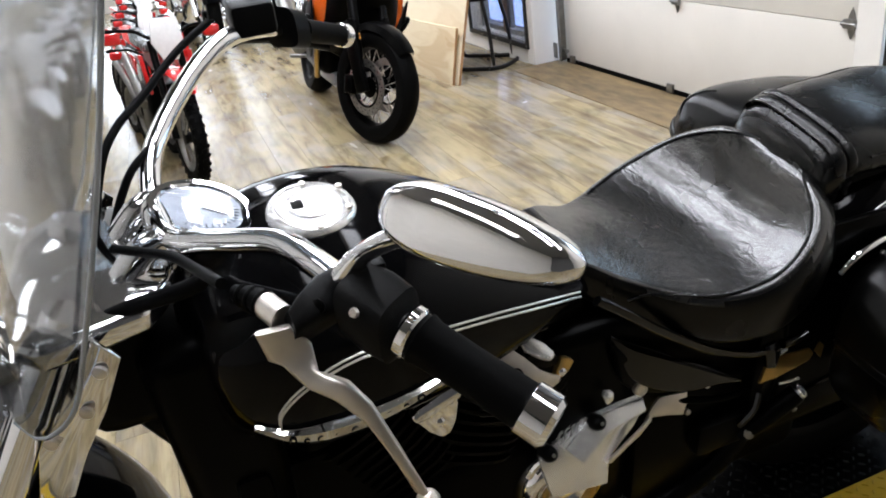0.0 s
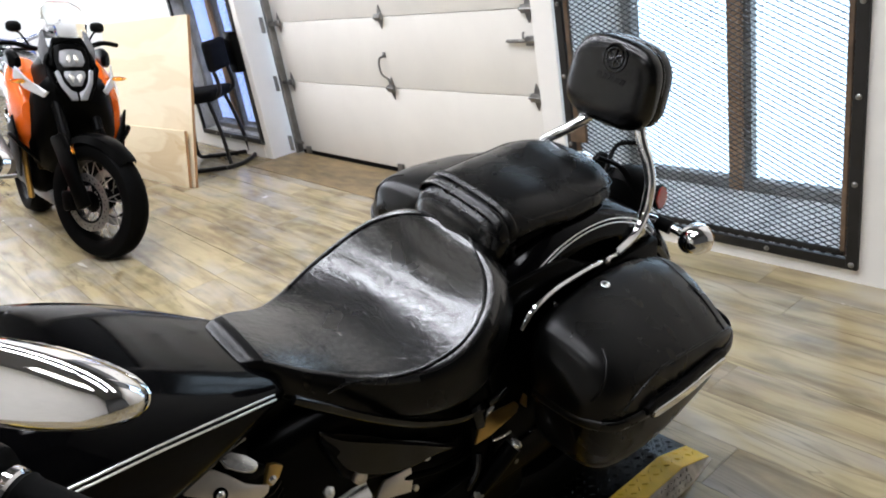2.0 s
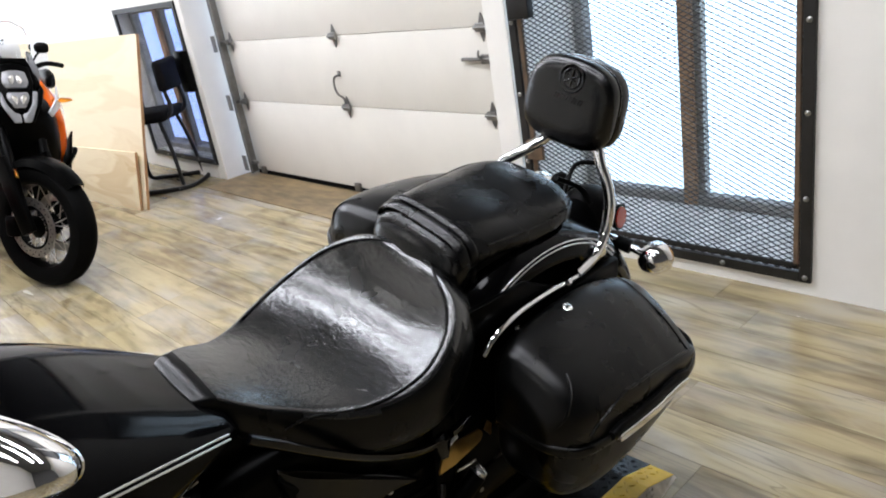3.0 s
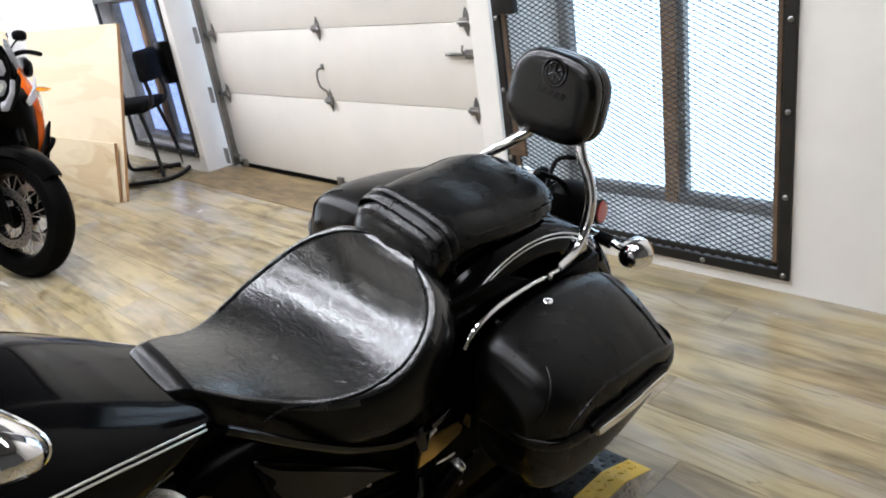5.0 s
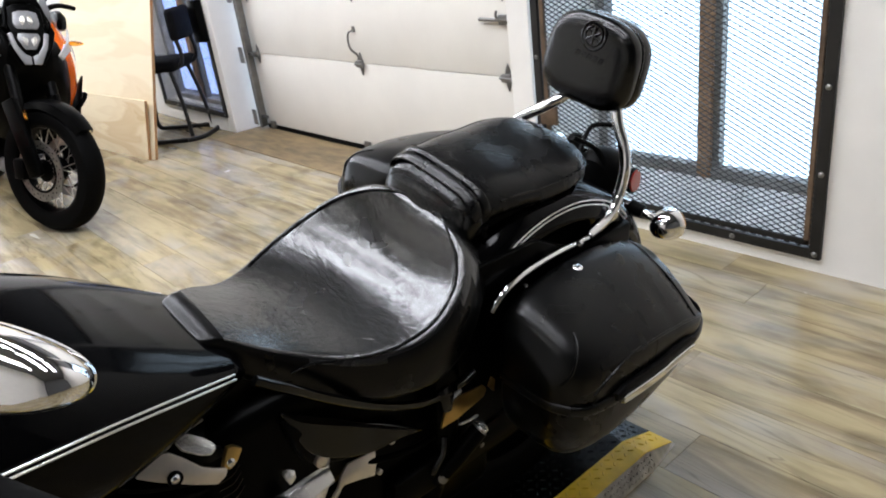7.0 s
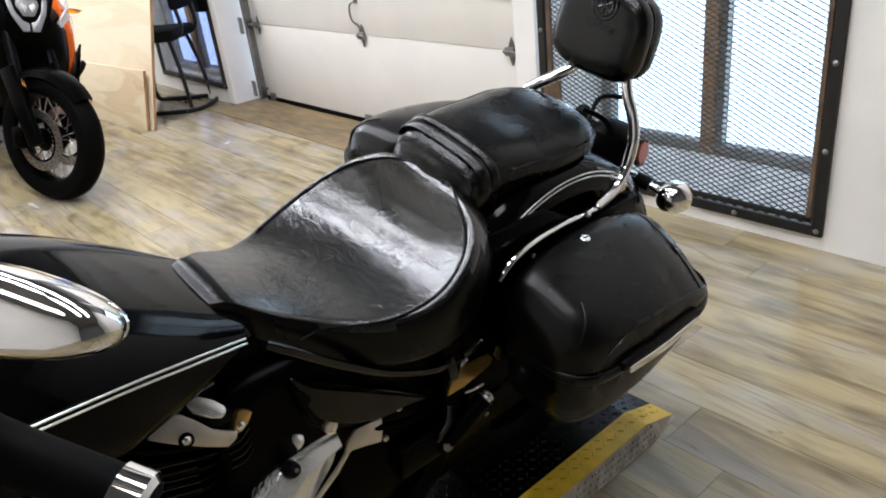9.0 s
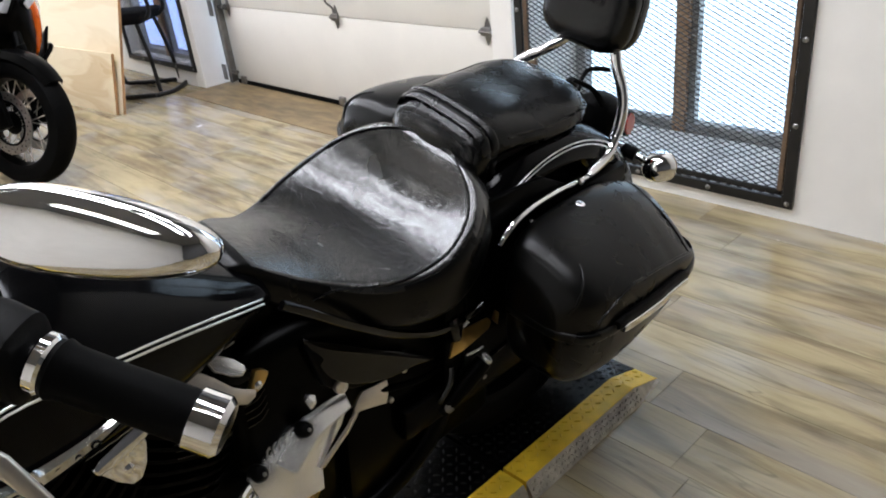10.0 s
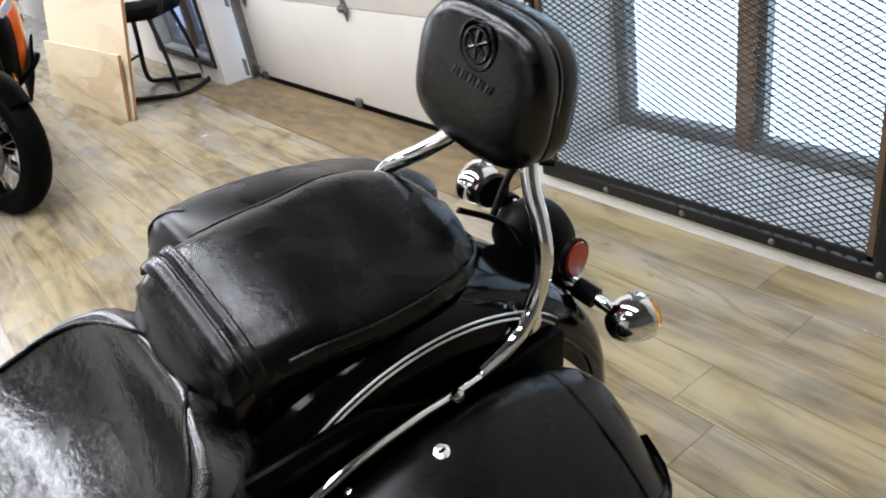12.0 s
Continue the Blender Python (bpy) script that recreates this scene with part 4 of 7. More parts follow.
def saddlebag(s, m=None):
    """A leather-wrapped bag: tucked body, overhanging lid with a lip band, seams, lock and guard strip."""
    V = [1.083, 1.097, 1.136, 1.223, 1.339, 1.435, 1.483, 1.507]
    IN = [0.165, 0.150, 0.135, 0.128, 0.128, 0.130, 0.150, 0.18]
    OUT = [0.282, 0.306, 0.322, 0.328, 0.324, 0.313, 0.281, 0.232]
    TOP = [0.570, 0.592, 0.606, 0.615, 0.611, 0.578, 0.537, 0.485]
    BOT = [0.385, 0.352, 0.331, 0.321, 0.333, 0.360, 0.400, 0.448]

    def lip(v):
        return 0.463 - 0.055 * (v - 1.083)

    def skin(v, t, lift=0.0):
        a, b, top, bot = (curve(v, V, c) for c in (IN, OUT, TOP, BOT))
        cx, cz, hw, hh = (a + b) / 2, (top + bot) / 2, (b - a) / 2 + lift, (top - bot) / 2 + lift
        cs, sn = math.cos(t), math.sin(t)
        x = cx + hw * math.copysign(abs(cs) ** (2 / 4.6), cs)
        z = cz + hh * math.copysign(abs(sn) ** (2 / 4.6), sn)
        # the lid slopes down towards its outer side, the base tucks in
        z -= ((0.050 + 0.050 * min(1, max(0, (v - 1.09) / 0.25))) * max(0, (x - a) / (b - a)) ** 1.8) * (sn > 0) * abs(sn) ** 0.5
        x -= 0.012 * max(0, (cz - z) / hh) ** 1.5 * max(0, (x - a) / (b - a))
        return Vector((s * x, v, z))
    body, lid = [], []
    for v in np.linspace(V[0], V[-1], 44):
        zl = lip(v)
        low = [skin(v, 2 * math.pi * k / 56, -0.006) for k in range(56)]
        high = [skin(v, 2 * math.pi * k / 56) for k in range(56)]
        body.append([Vector((p.x, p.y, min(p.z, zl + 0.010))) for p in low])
        lid.append([Vector((p.x, p.y, max(p.z, zl))) for p in high])
    bag = part("saddlebag", loft(body), M_BAG, bike, "matt black leather saddlebag", angle=60)
    mid = sum(lid[0], Vector()) / 56
    nose = [[mid + (p - mid) * f + Vector((0, -d, 0)) for p in lid[0]] for f, d in ((0.55, 0.008), (0.82, 0.006), (0.95, 0.003))]
    part("lid", loft(nose + lid), M_BAG, bag, "overhanging leather lid", angle=60)

    def edge_at(v, dz=0.0):
        """Outer side of the lid at the lip."""
        best = min((skin(v, t, 0.001) for t in np.linspace(-1.2, 0.9, 60)), key=lambda p: abs(p.z - (lip(v) + dz)))
        return Vector((best.x, v, lip(v) + dz))
    path = [Vector((s * 0.172, 1.0795, lip(1.083) + 0.008)), Vector((s * 0.225, 1.0785, lip(1.083) + 0.008)), Vector((s * 0.268, 1.0800, lip(1.083) + 0.008))]
    path = spline(path + [edge_at(v, 0.008) for v in (1.090, 1.105, 1.13, 1.17, 1.23, 1.30, 1.37, 1.43, 1.475, 1.495)], 4)
    rings = []
    for k, p in enumerate(path):
        d = (path[min(k + 1, len(path) - 1)] - path[max(k - 1, 0)]).normalized()
        rings.append(ring(p, (0, 0, 1), d.cross(Vector((0, 0, 1))), 0.0095, 0.0055, 12, 3))
    part("lip_band", loft(rings), M_BAG, bag, "stitched leather lip band", angle=60)
    # stitched seams: outer edge of the lid, across its front corner, across its tail
    seams = [[skin(v, radians(33 - 30 * max(0.0, (1.215 - v) / 0.090) ** 1.3), 0.0) for v in np.linspace(1.125, 1.485, 26)],
             [skin(1.088 + 0.048 * u ** 1.5, radians(24 + 60 * u), 0.0) for u in np.linspace(0, 1, 14)],
             [skin(1.418, t, 0.0) for t in np.linspace(radians(30), radians(115), 14)]]
    for pts in seams:
        part("panel_seam", tube(pts, 0.0024, n=8, steps=2), M_BAG, bag, "stitched panel seam")
    # chrome guard strip on a black base
    rings, strip = [], []
    for v in np.linspace(1.165, 1.395, 24):
        p = edge_at(v, 0.010)
        u = (v - 1.165) / 0.23
        tall = 0.017 * min(1.0, 0.45 + 6 * min(u, 1 - u))
        rings.append(ring(p + Vector((s * 0.003, 0, 0.006)), (0, 0, 1), (s, 0, 0.25), tall, 0.008, 14, 3))
        if 0.02 < u < 0.97:
            strip.append(ring(p + Vector((s * 0.010, 0, -0.001)), (0, 0, 1), (s, 0, 0.25), tall * 0.55, 0.005, 14, 3.6))
    gd = part("guard_base", loft(rings), M_PLASTIC, bag, "black plastic strip")
    part("guard_strip", loft(strip), M_CHROME, gd, "chrome guard strip")
    part("screw", turned([(0, 0.003), (0.003, 0.0028), (0.004, 0.001)], edge_at(1.19) + Vector((s * 0.004, 0, -0.004)), (s, 0, 0), n=10), M_FRAME, gd)
    c = Vector((s * 0.180, 1.243, 0.6035))
    lock = part("lock", turned([(0, 0.024), (0.002, 0.022), (0.003, 0.012)], c, (s * 0.22, 0, 1), n=24), M_PLASTIC, bag, "black lock rosette")
    part("lock_barrel", turned([(0.002, 0.0085), (0.006, 0.0085), (0.007, 0.0065)], c, (s * 0.22, 0, 1), n=18), M_POLISHED, lock, "chrome lock barrel")
    part("key_slot", box(c.x + s * 0.002 - 0.0012, 1.239, c.z + 0.0065, c.x + s * 0.002 + 0.0012, 1.247, c.z + 0.0082), M_FRAME, lock)
    part("screw", turned([(0, 0.005), (0.003, 0.004)], (s * 0.150, 1.152, 0.598), (s * 0.3, -0.3, 1), n=8), M_CHROME, bag)
    if m is not None:
        bag.matrix_local = m
    return bag


saddlebag(1)
saddlebag(-1, pose(-0.09, 0.067, 0.0294) @ Matrix.Translation((0, 0, 0.45)) @ pose(0, 0, 0, 0, 17, 0) @ Matrix.Translation((0, 0, -0.45)))


def sissy_bar():
    for s in (1, -1):
        rail = tube([(s * 0.152, 1.072, 0.588), (s * 0.152, 1.10, 0.612), (s * 0.146, 1.16, 0.622), (s * 0.138, 1.24, 0.618), (s * 0.134, 1.295, 0.612), (s * 0.124, 1.36, 0.603), (s * 0.110, 1.42, 0.607)], 0.0055)
        part("bag_rail", rail, M_CHROME, bike, "chrome saddlebag support rail")
        if s > 0:
            path = [(0.124, 1.34, 0.606), (0.119, 1.40, 0.618), (0.114, 1.437, 0.652), (0.112, 1.450, 0.700), (0.100, 1.455, 0.738), (0.080, 1.462, 0.768), (0.066, 1.472, 0.800), (0.062, 1.482, 0.84), (0.060, 1.490, 0.88)]
        else:
            path = [(-0.122, 1.31, 0.640), (-0.118, 1.35, 0.680), (-0.108, 1.380, 0.725), (-0.094, 1.393, 0.750), (-0.074, 1.402, 0.765), (-0.050, 1.425, 0.782), (-0.032, 1.455, 0.802), (-0.028, 1.480, 0.84), (-0.026, 1.490, 0.88)]
        bar = part("sissy_bar", tube(path, 0.0122, flat=0.85, n=16), M_CHROME, bike, "chrome sissy bar tube")
        part("clamp", box(s * 0.104 - 0.013, 1.415, 0.598, s * 0.104 + 0.013, 1.445, 0.626, 0.005), M_CHROME, bar, "chrome clamp")
        part("bolt", turned([(0, 0.007), (0.006, 0.007), (0.008, 0.003)], (s * 0.138, 1.297, 0.614), (s, 0, 0.3), n=12), M_CHROME, bar)
    # backrest: rounded cushion with a pressed round emblem and relief lettering bars
    c, up, back = Vector((0.0102, 1.4466, 0.8724)), Vector((0.130, 0.154, 0.988)), Vector((0, 0.988, -0.154))
    across = Vector((0.9916, 0, -0.1297))
    rings = []
    for d, f in ((-0.0135, 0.20), (-0.013, 0.45), (-0.012, 0.66), (-0.009, 0.82), (-0.003, 0.94), (0.006, 0.99), (0.016, 1.0), (0.024, 0.985), (0.028, 0.962), (0.032, 0.985), (0.047, 0.985), (0.058, 0.95), (0.0635, 0.85), (0.0635, 0.4)):
        r = []
        for k in range(56):
            t = 2 * math.pi * k / 56
            cs, sn = math.cos(t), math.sin(t)
            x, z = 0.0952 * math.copysign(abs(cs) ** (2 / 2.9), cs), math.copysign(abs(sn) ** (2 / 2.9), sn)
            x *= 1 - 0.04 * max(0, z) ** 1.5 + 0.12 * max(0, -z) ** 1.5
            r.append(c + across * (x * f) + up * (0.0787 * z * f) + back * d)
        rings.append(r)
    pad = part("backrest", loft(rings), M_PAD, bike, "black leather backrest cushion with pressed emblem", angle=70)
    part("piping", tube(rings[8] + rings[8][:1], 0.003, n=6, steps=1), M_PAD, pad, "black leather piping")
    ec = c + across * 0.009 + up * 0.046 + back * -0.0125
    for R in (0.0245, 0.0175):
        part("emblem_ring", torus(ec, back, R, 0.0022, n=36, m=8), M_PAD, pad, "embossed ring")
    for k in range(3):
        a = math.pi * k / 3 + math.pi / 6
        d = across * math.cos(a) + up.normalized() * math.sin(a)
        part("emblem_bar", tube([ec - d * 0.0165, ec, ec + d * 0.0165], 0.003, n=6, steps=1, radii=[0.0018, 0.0034, 0.0018]), M_PAD, pad, "embossed bar")
    for k in range(5):
        a = ec + across * (-0.029 + k * 0.0128) + up * -0.040
        b2 = a + up * 0.009 + across * 0.004
        part("relief_letter_bar", tube([a, b2, b2 + across * 0.006, a + across * 0.007], 0.0022, n=6, steps=1), M_PAD, pad, "embossed unreadable lettering bar")


sissy_bar()


def tail_lamps():
    # tail lamp housing and bar with the turn signals
    lamp = part("tail_lamp", turned([(-0.03, 0.02), (-0.02, 0.045), (0.0, 0.055), (0.03, 0.052), (0.05, 0.04), (0.055, 0.02)], (0, 1.53, 0.618), (0, 1, 0.15)), M_PLASTIC, bike, "dark rounded tail lamp housing")
    part("plate_bracket", tube([(-0.03, 1.50, 0.66), (-0.05, 1.56, 0.70), (-0.02, 1.60, 0.70)], 0.005), M_PLASTIC, lamp)
    for s, h, o in ((1, -0.042, 0.0), (-1, 0.03, 0.035)):
        bm = rod((s * 0.02, 1.555, 0.610 + h), (s * 0.072, 1.565, 0.602 + h), 0.011)
        stalk = part("signal_stalk", bm, M_CHROME, bike, "chrome turn signal stalk")
        part("signal_collar", rod((s * 0.060, 1.563, 0.604 + h), (s * 0.090, 1.568, 0.598 + h), 0.0145), M_PLASTIC, stalk, "black rubber collar")
        part("signal_neck", tube([(s * 0.090, 1.568, 0.598 + h), (s * 0.108, 1.572, 0.592 + h), (s * (0.120 + o), 1.580, 0.580 + h)], 0.008), M_CHROME, stalk)
        d = Vector((s * 0.25, 0.95, 0.05)).normalized()
        body = part("turn_signal", turned([(-0.034, 0.006), (-0.031, 0.014), (-0.022, 0.024), (-0.006, 0.031), (0.012, 0.033), (0.020, 0.032), (0.022, 0.028)], (s * (0.132 + o), 1.588, 0.578 + h), d), M_CHROME, bike, "chrome bullet turn signal")
        part("lens", turned([(0.020, 0.029), (0.030, 0.024), (0.035, 0.010)], (s * (0.132 + o), 1.588, 0.578 + h), d), M_AMBER, body, "amber lens")
        ref = part("side_reflector", turned([(-0.006, 0.024), (0.0, 0.026), (0.003, 0.025)], (s * 0.076, 1.540, 0.630 + max(h, 0)), (s, 0.15, 0.1), n=24), M_PLASTIC, bike, "round red side reflector in a dark rim")
        part("lens", turned([(0.002, 0.023), (0.005, 0.021), (0.006, 0.006)], (s * 0.076, 1.540, 0.630 + max(h, 0)), (s, 0.15, 0.1), n=24), M_REDBACK, ref, "red reflector lens")
    part("tool_strap", tube([(0.03, 1.40, 0.745), (0.05, 1.44, 0.72), (0.07, 1.45, 0.69)], 0.006, flat=0.5), M_PLASTIC, bike, "black strap under the seat")


tail_lamps()


def wheel(c, R, w, axis, parent, rim_mat, spokes, spoke_mat=None):
    a = Vector(axis)
    tyre = part("wheel", turned([(-w * 0.42, R * 0.72), (-w * 0.5, R * 0.80), (-w * 0.46, R * 0.92), (-w * 0.25, R * 0.985), (0, R), (w * 0.25, R * 0.985), (w * 0.46, R * 0.92), (w * 0.5, R * 0.80), (w * 0.42, R * 0.72)], c, a, n=56, cap=False), M_RUBBER, parent, "black tyre on spoked rim")
    part("rim", turned([(-w * 0.42, R * 0.73), (-w * 0.36, R * 0.68), (-w * 0.1, R * 0.64), (w * 0.1, R * 0.64), (w * 0.36, R * 0.68), (w * 0.42, R * 0.73)], c, a, n=56, cap=False), rim_mat, tyre)
    part("hub", turned([(-w * 0.5, 0.03), (-w * 0.42, 0.055), (-w * 0.15, 0.04), (w * 0.15, 0.04), (w * 0.42, 0.055), (w * 0.5, 0.03)], c, a, n=20), M_FRAME, tyre)
    b = a.orthogonal().normalized()
    d = a.cross(b)
    for k in range(spokes):
        t = 2 * math.pi * k / spokes
        s = 1 if k % 2 else -1
        t2 = t + 0.35 * (1 if (k // 2) % 2 else -1)
        p0 = Vector(c) + a * (s * w * 0.38) + (b * math.cos(t) + d * math.sin(t)) * 0.05
        p1 = Vector(c) + a * (s * w * 0.05) + (b * math.cos(t2) + d * math.sin(t2)) * (R * 0.655)
        part("spoke", rod(p0, p1, 0.0024 if spokes > 12 else 0.011, n=5), spoke_mat or rim_mat, tyre)
    return tyre


wheel((0, 1.26, 0.315), 0.315, 0.16, (1, 0, 0), bike, M_FRAME, 10)
wheel((0.02, -0.33, 0.315), 0.315, 0.125, (1, 0.12, 0), bike, M_FRAME, 10)


def engine():
    part("engine_block", box(-0.11, 0.36, 0.12, 0.085, 0.80, 0.40, 0.04, seg=3), M_FRAME, bike, "black engine block")
    for c, tilt, capz in ((0.43, -22, -0.055), (0.575, 22, -0.004)):
        top = Vector((0, c + (-0.10 if tilt < 0 else 0.02), 0.585))
        base = Vector((0, 0.455 + (0.0 if tilt < 0 else 0.03), 0.36))
        ax = (top - base).normalized()
        side = Vector((1, 0, 0))
        other = ax.cross(side)
        cyl = part("cylinder", loft([ring(base + ax * h, side, other, 0.075, 0.075, 28, 3) for h in (0, 0.22)]), M_FRAME, bike, "black finned cylinder")
        for k in range(9):
            h = 0.05 + k * 0.0185
            part("fin", loft([ring(base + ax * (h - 0.003), side, other, 0.098, 0.095, 28, 3), ring(base + ax * (h + 0.003), side, other, 0.098, 0.095, 28, 3)]), M_FRAME, cyl, smooth=False)
        hd = base + ax * 0.225
        part("rocker_cover", loft([ring(hd, side, other, 0.095, 0.088, 28, 3.4), ring(hd + ax * 0.03, side, other, 0.090, 0.082, 28, 3.4), ring(hd + ax * 0.045, side, other, 0.07, 0.06, 28, 3.2)]), M_FRAME, cyl, "black rocker cover")
    # chrome cap and bracket on the left of each head
    def flat(x, pts, thick, bevel, seg=2, tilt=0.0):
        top = max(w for v, w in pts)
        return plate([(x + (top - w) * tilt, v, w) for v, w in pts], (1, 0, tilt), thick, bevel=bevel, seg=seg)
    # tan satin stands in for the floor mirrored in the chrome
    br = part("head_bracket", flat(0.098, [(0.527, 0.594), (0.536, 0.601), (0.556, 0.607), (0.572, 0.602), (0.584, 0.590), (0.600, 0.571), (0.614, 0.562), (0.627, 0.556), (0.622, 0.549), (0.609, 0.545), (0.587, 0.556), (0.566, 0.568), (0.545, 0.581)], 0.010, 0.002, 2, 0.55), M_SATIN, bike, "chrome head bracket")
    # black plate imitates the dark gap below the plug cap
    part("dark_gap", flat(0.106, [(0.584, 0.594), (0.592, 0.580), (0.612, 0.564), (0.630, 0.563), (0.634, 0.574), (0.60, 0.598)], 0.010, 0.002), M_FRAME, br)
    part("head_cap", flat(0.096, [(0.580, 0.612), (0.588, 0.614), (0.598, 0.611), (0.612, 0.602), (0.621, 0.592), (0.620, 0.587), (0.612, 0.584), (0.600, 0.589), (0.584, 0.600)], 0.012, 0.0025, 2, 0.95), M_POLISHED, br, "chrome plug cap")
    rim = part("bolt_rim", turned([(-0.002, 0.0095), (0.004, 0.0095), (0.005, 0.0070), (0.002, 0.0065)], (0.123, 0.566, 0.579), (1, 0, 0.5), n=18), M_FRAME, br, "dark recess ring")
    part("bolt", turned([(0, 0.0055), (0.005, 0.0055), (0.007, 0.003)], (0.123, 0.566, 0.579), (1, 0, 0.5), n=12), M_CHROME, br)
    lug = part("head_lug", flat(0.100, [(0.626, 0.541), (0.632, 0.552), (0.640, 0.565), (0.650, 0.562), (0.659, 0.554), (0.648, 0.542), (0.636, 0.536)], 0.012, 0.003, 2, 0.3), M_GOLDTINT, bike, "small polished lug")
    part("bolt", turned([(0, 0.006), (0.005, 0.006), (0.007, 0.003)], (0.114, 0.638, 0.548), (1, 0, 0.3), n=12), M_CHROME, lug)
    br = part("head_bracket", flat(0.094, [(0.424, 0.552), (0.440, 0.552), (0.486, 0.562), (0.488, 0.548), (0.481, 0.524), (0.470, 0.508), (0.456, 0.505), (0.440, 0.520), (0.428, 0.538)], 0.014, 0.004, 3, 0.25), M_CHROME, bike, "chrome half-round head bracket")
    part("head_cap", flat(0.094, [(0.417, 0.560), (0.428, 0.568), (0.484, 0.584), (0.491, 0.574), (0.488, 0.564), (0.45, 0.553), (0.422, 0.550)], 0.024, 0.004, 3, 0.5), M_CHROME, br, "chrome rim")
    part("bolt", turned([(0, 0.010), (0.003, 0.010), (0.003, 0.006), (0.007, 0.006), (0.009, 0.003)], (0.110, 0.459, 0.531), (1, 0, 0.25), n=14), M_CHROME, br)
    # slanted edge of the frame above the bracket, cylinder fin tips
    part("frame_edge", tube([(0.112, 0.500, 0.612), (0.113, 0.550, 0.622), (0.112, 0.618, 0.632)], 0.0022, n=6), M_GALV, bike, "thin grey frame edge")
    for k in range(5):
        zz = 0.528 - 0.0135 * k
        part("fin_edge", tube([(0.100, 0.520, zz + 0.012), (0.105, 0.548, zz + 0.006), (0.106, 0.575, zz - 0.004)], 0.0018, n=6), M_GLOSS, bike, "rounded fin edge")
        part("fin_edge", tube([(0.100, 0.622, zz - 0.006), (0.104, 0.640, zz - 0.002), (0.100, 0.655, zz + 0.006)], 0.0018, n=6), M_GLOSS, bike, "rounded fin edge")
    # chrome left cover: a round case with an arm up to the rear
    case = part("engine_cover", turned([(0, 0.078), (0.02, 0.076), (0.028, 0.068), (0.030, 0.060), (0.022, 0.056), (0.022, 0.050), (0.030, 0.046), (0.032, 0.030), (0.024, 0.020), (0.030, 0.012)], (0.086, 0.652, 0.282), (1, 0, 0), n=44), M_CHROME, bike, "round chrome engine cover")
    part("cover_arm", flat(0.090, [(0.600, 0.385), (0.633, 0.398), (0.677, 0.416), (0.705, 0.421), (0.745, 0.424), (0.786, 0.424), (0.784, 0.402), (0.763, 0.380), (0.735, 0.362), (0.712, 0.345), (0.702, 0.31), (0.61, 0.32)], 0.012, 0.002, 2, 0.42), M_POLISHED, case, "polished arm of the cover")
    part("arm_ridge", flat(0.101, [(0.640, 0.396), (0.69, 0.418), (0.784, 0.420), (0.783, 0.404), (0.715, 0.396), (0.66, 0.372)], 0.008, 0.002, 2, 0.85), M_POLISHED, case, "raised polished ridge")
    part("arm_edge", flat(0.128, [(0.703, 0.349), (0.716, 0.357), (0.738, 0.372), (0.762, 0.389), (0.782, 0.408), (0.784, 0.400), (0.763, 0.379), (0.735, 0.361), (0.712, 0.345)], 0.006, 0.002, 2, 0.1), M_SATIN, case, "satin lower flank of the arm")
    for k in range(7):
        v = 0.636 + k * 0.0105
        part("cover_slot", tube([(0.112, v, 0.400 + 0.0022 * k), (0.109, v + 0.003, 0.414 + 0.0022 * k), (0.107, v + 0.009, 0.416 + 0.0022 * k)], 0.0011, n=5, steps=2), M_GALV, case, "thin cooling rib")
    # gold tint puts the yellow reflection into the ring's colour
    part("brass_ring", torus((0.118, 0.652, 0.282), (1, 0, 0), 0.044, 0.006, n=36), M_GOLDTINT, case, "polished ring, golden reflection in its colour")
    part("case_rib", tube([(0.112, 0.586, 0.350), (0.114, 0.600, 0.372), (0.116, 0.625, 0.384)], 0.006, n=8), M_CHROME, case, "chrome edge rib")
    for v, w in ((0.697, 0.416), (0.617, 0.387), (0.630, 0.345)):
        knob = part("knob", turned([(-0.006, 0.013), (0.010, 0.013), (0.018, 0.010), (0.022, 0.005), (0.023, 0.001)], (0.110, v, w), (0.8, 0.1, 0.5), n=16), M_PLASTIC, case, "black rubber cap")
        # grey tip imitates the highlight on each cap
        part("glint", turned([(0.020, 0.0035), (0.0235, 0.003), (0.024, 0.001)], (0.110, v, w), (0.8, 0.1, 0.5), n=10), M_GALV, knob, "small grey tip put on as a glint")
    part("case_bolt", turned([(0, 0.0045), (0.003, 0.0045), (0.004, 0.002)], (0.118, 0.708, 0.335), (1, 0, 0.4), n=10), M_FRAME, case)
    part("cable_end", flat(0.106, [(0.706, 0.468), (0.714, 0.474), (0.724, 0.468), (0.722, 0.458), (0.710, 0.452)], 0.010, 0.003, 2, 0.5), M_POLISHED, bike, "small bright cable end")
    hp = part("heel_plate", flat(0.100, [(0.780, 0.371), (0.800, 0.396), (0.815, 0.407), (0.866, 0.400), (0.862, 0.382), (0.853, 0.366), (0.826, 0.374), (0.800, 0.380)], 0.006, 0.002, 2, 0.4), M_SATIN, bike, "polished heel plate")
    # tab coloured to imitate yellow mirrored in the heel plate
    part("gold_tab", flat(0.108, [(0.838, 0.392), (0.862, 0.392), (0.855, 0.371), (0.840, 0.376)], 0.003, 0.001, 2, 0.4), M_GOLDTINT, hp, "tab tinted like a golden reflection")
    part("bolt", turned([(0, 0.005), (0.005, 0.005), (0.007, 0.002)], (0.112, 0.866, 0.361), (1, 0, 0.3), n=12), M_SATIN, hp)
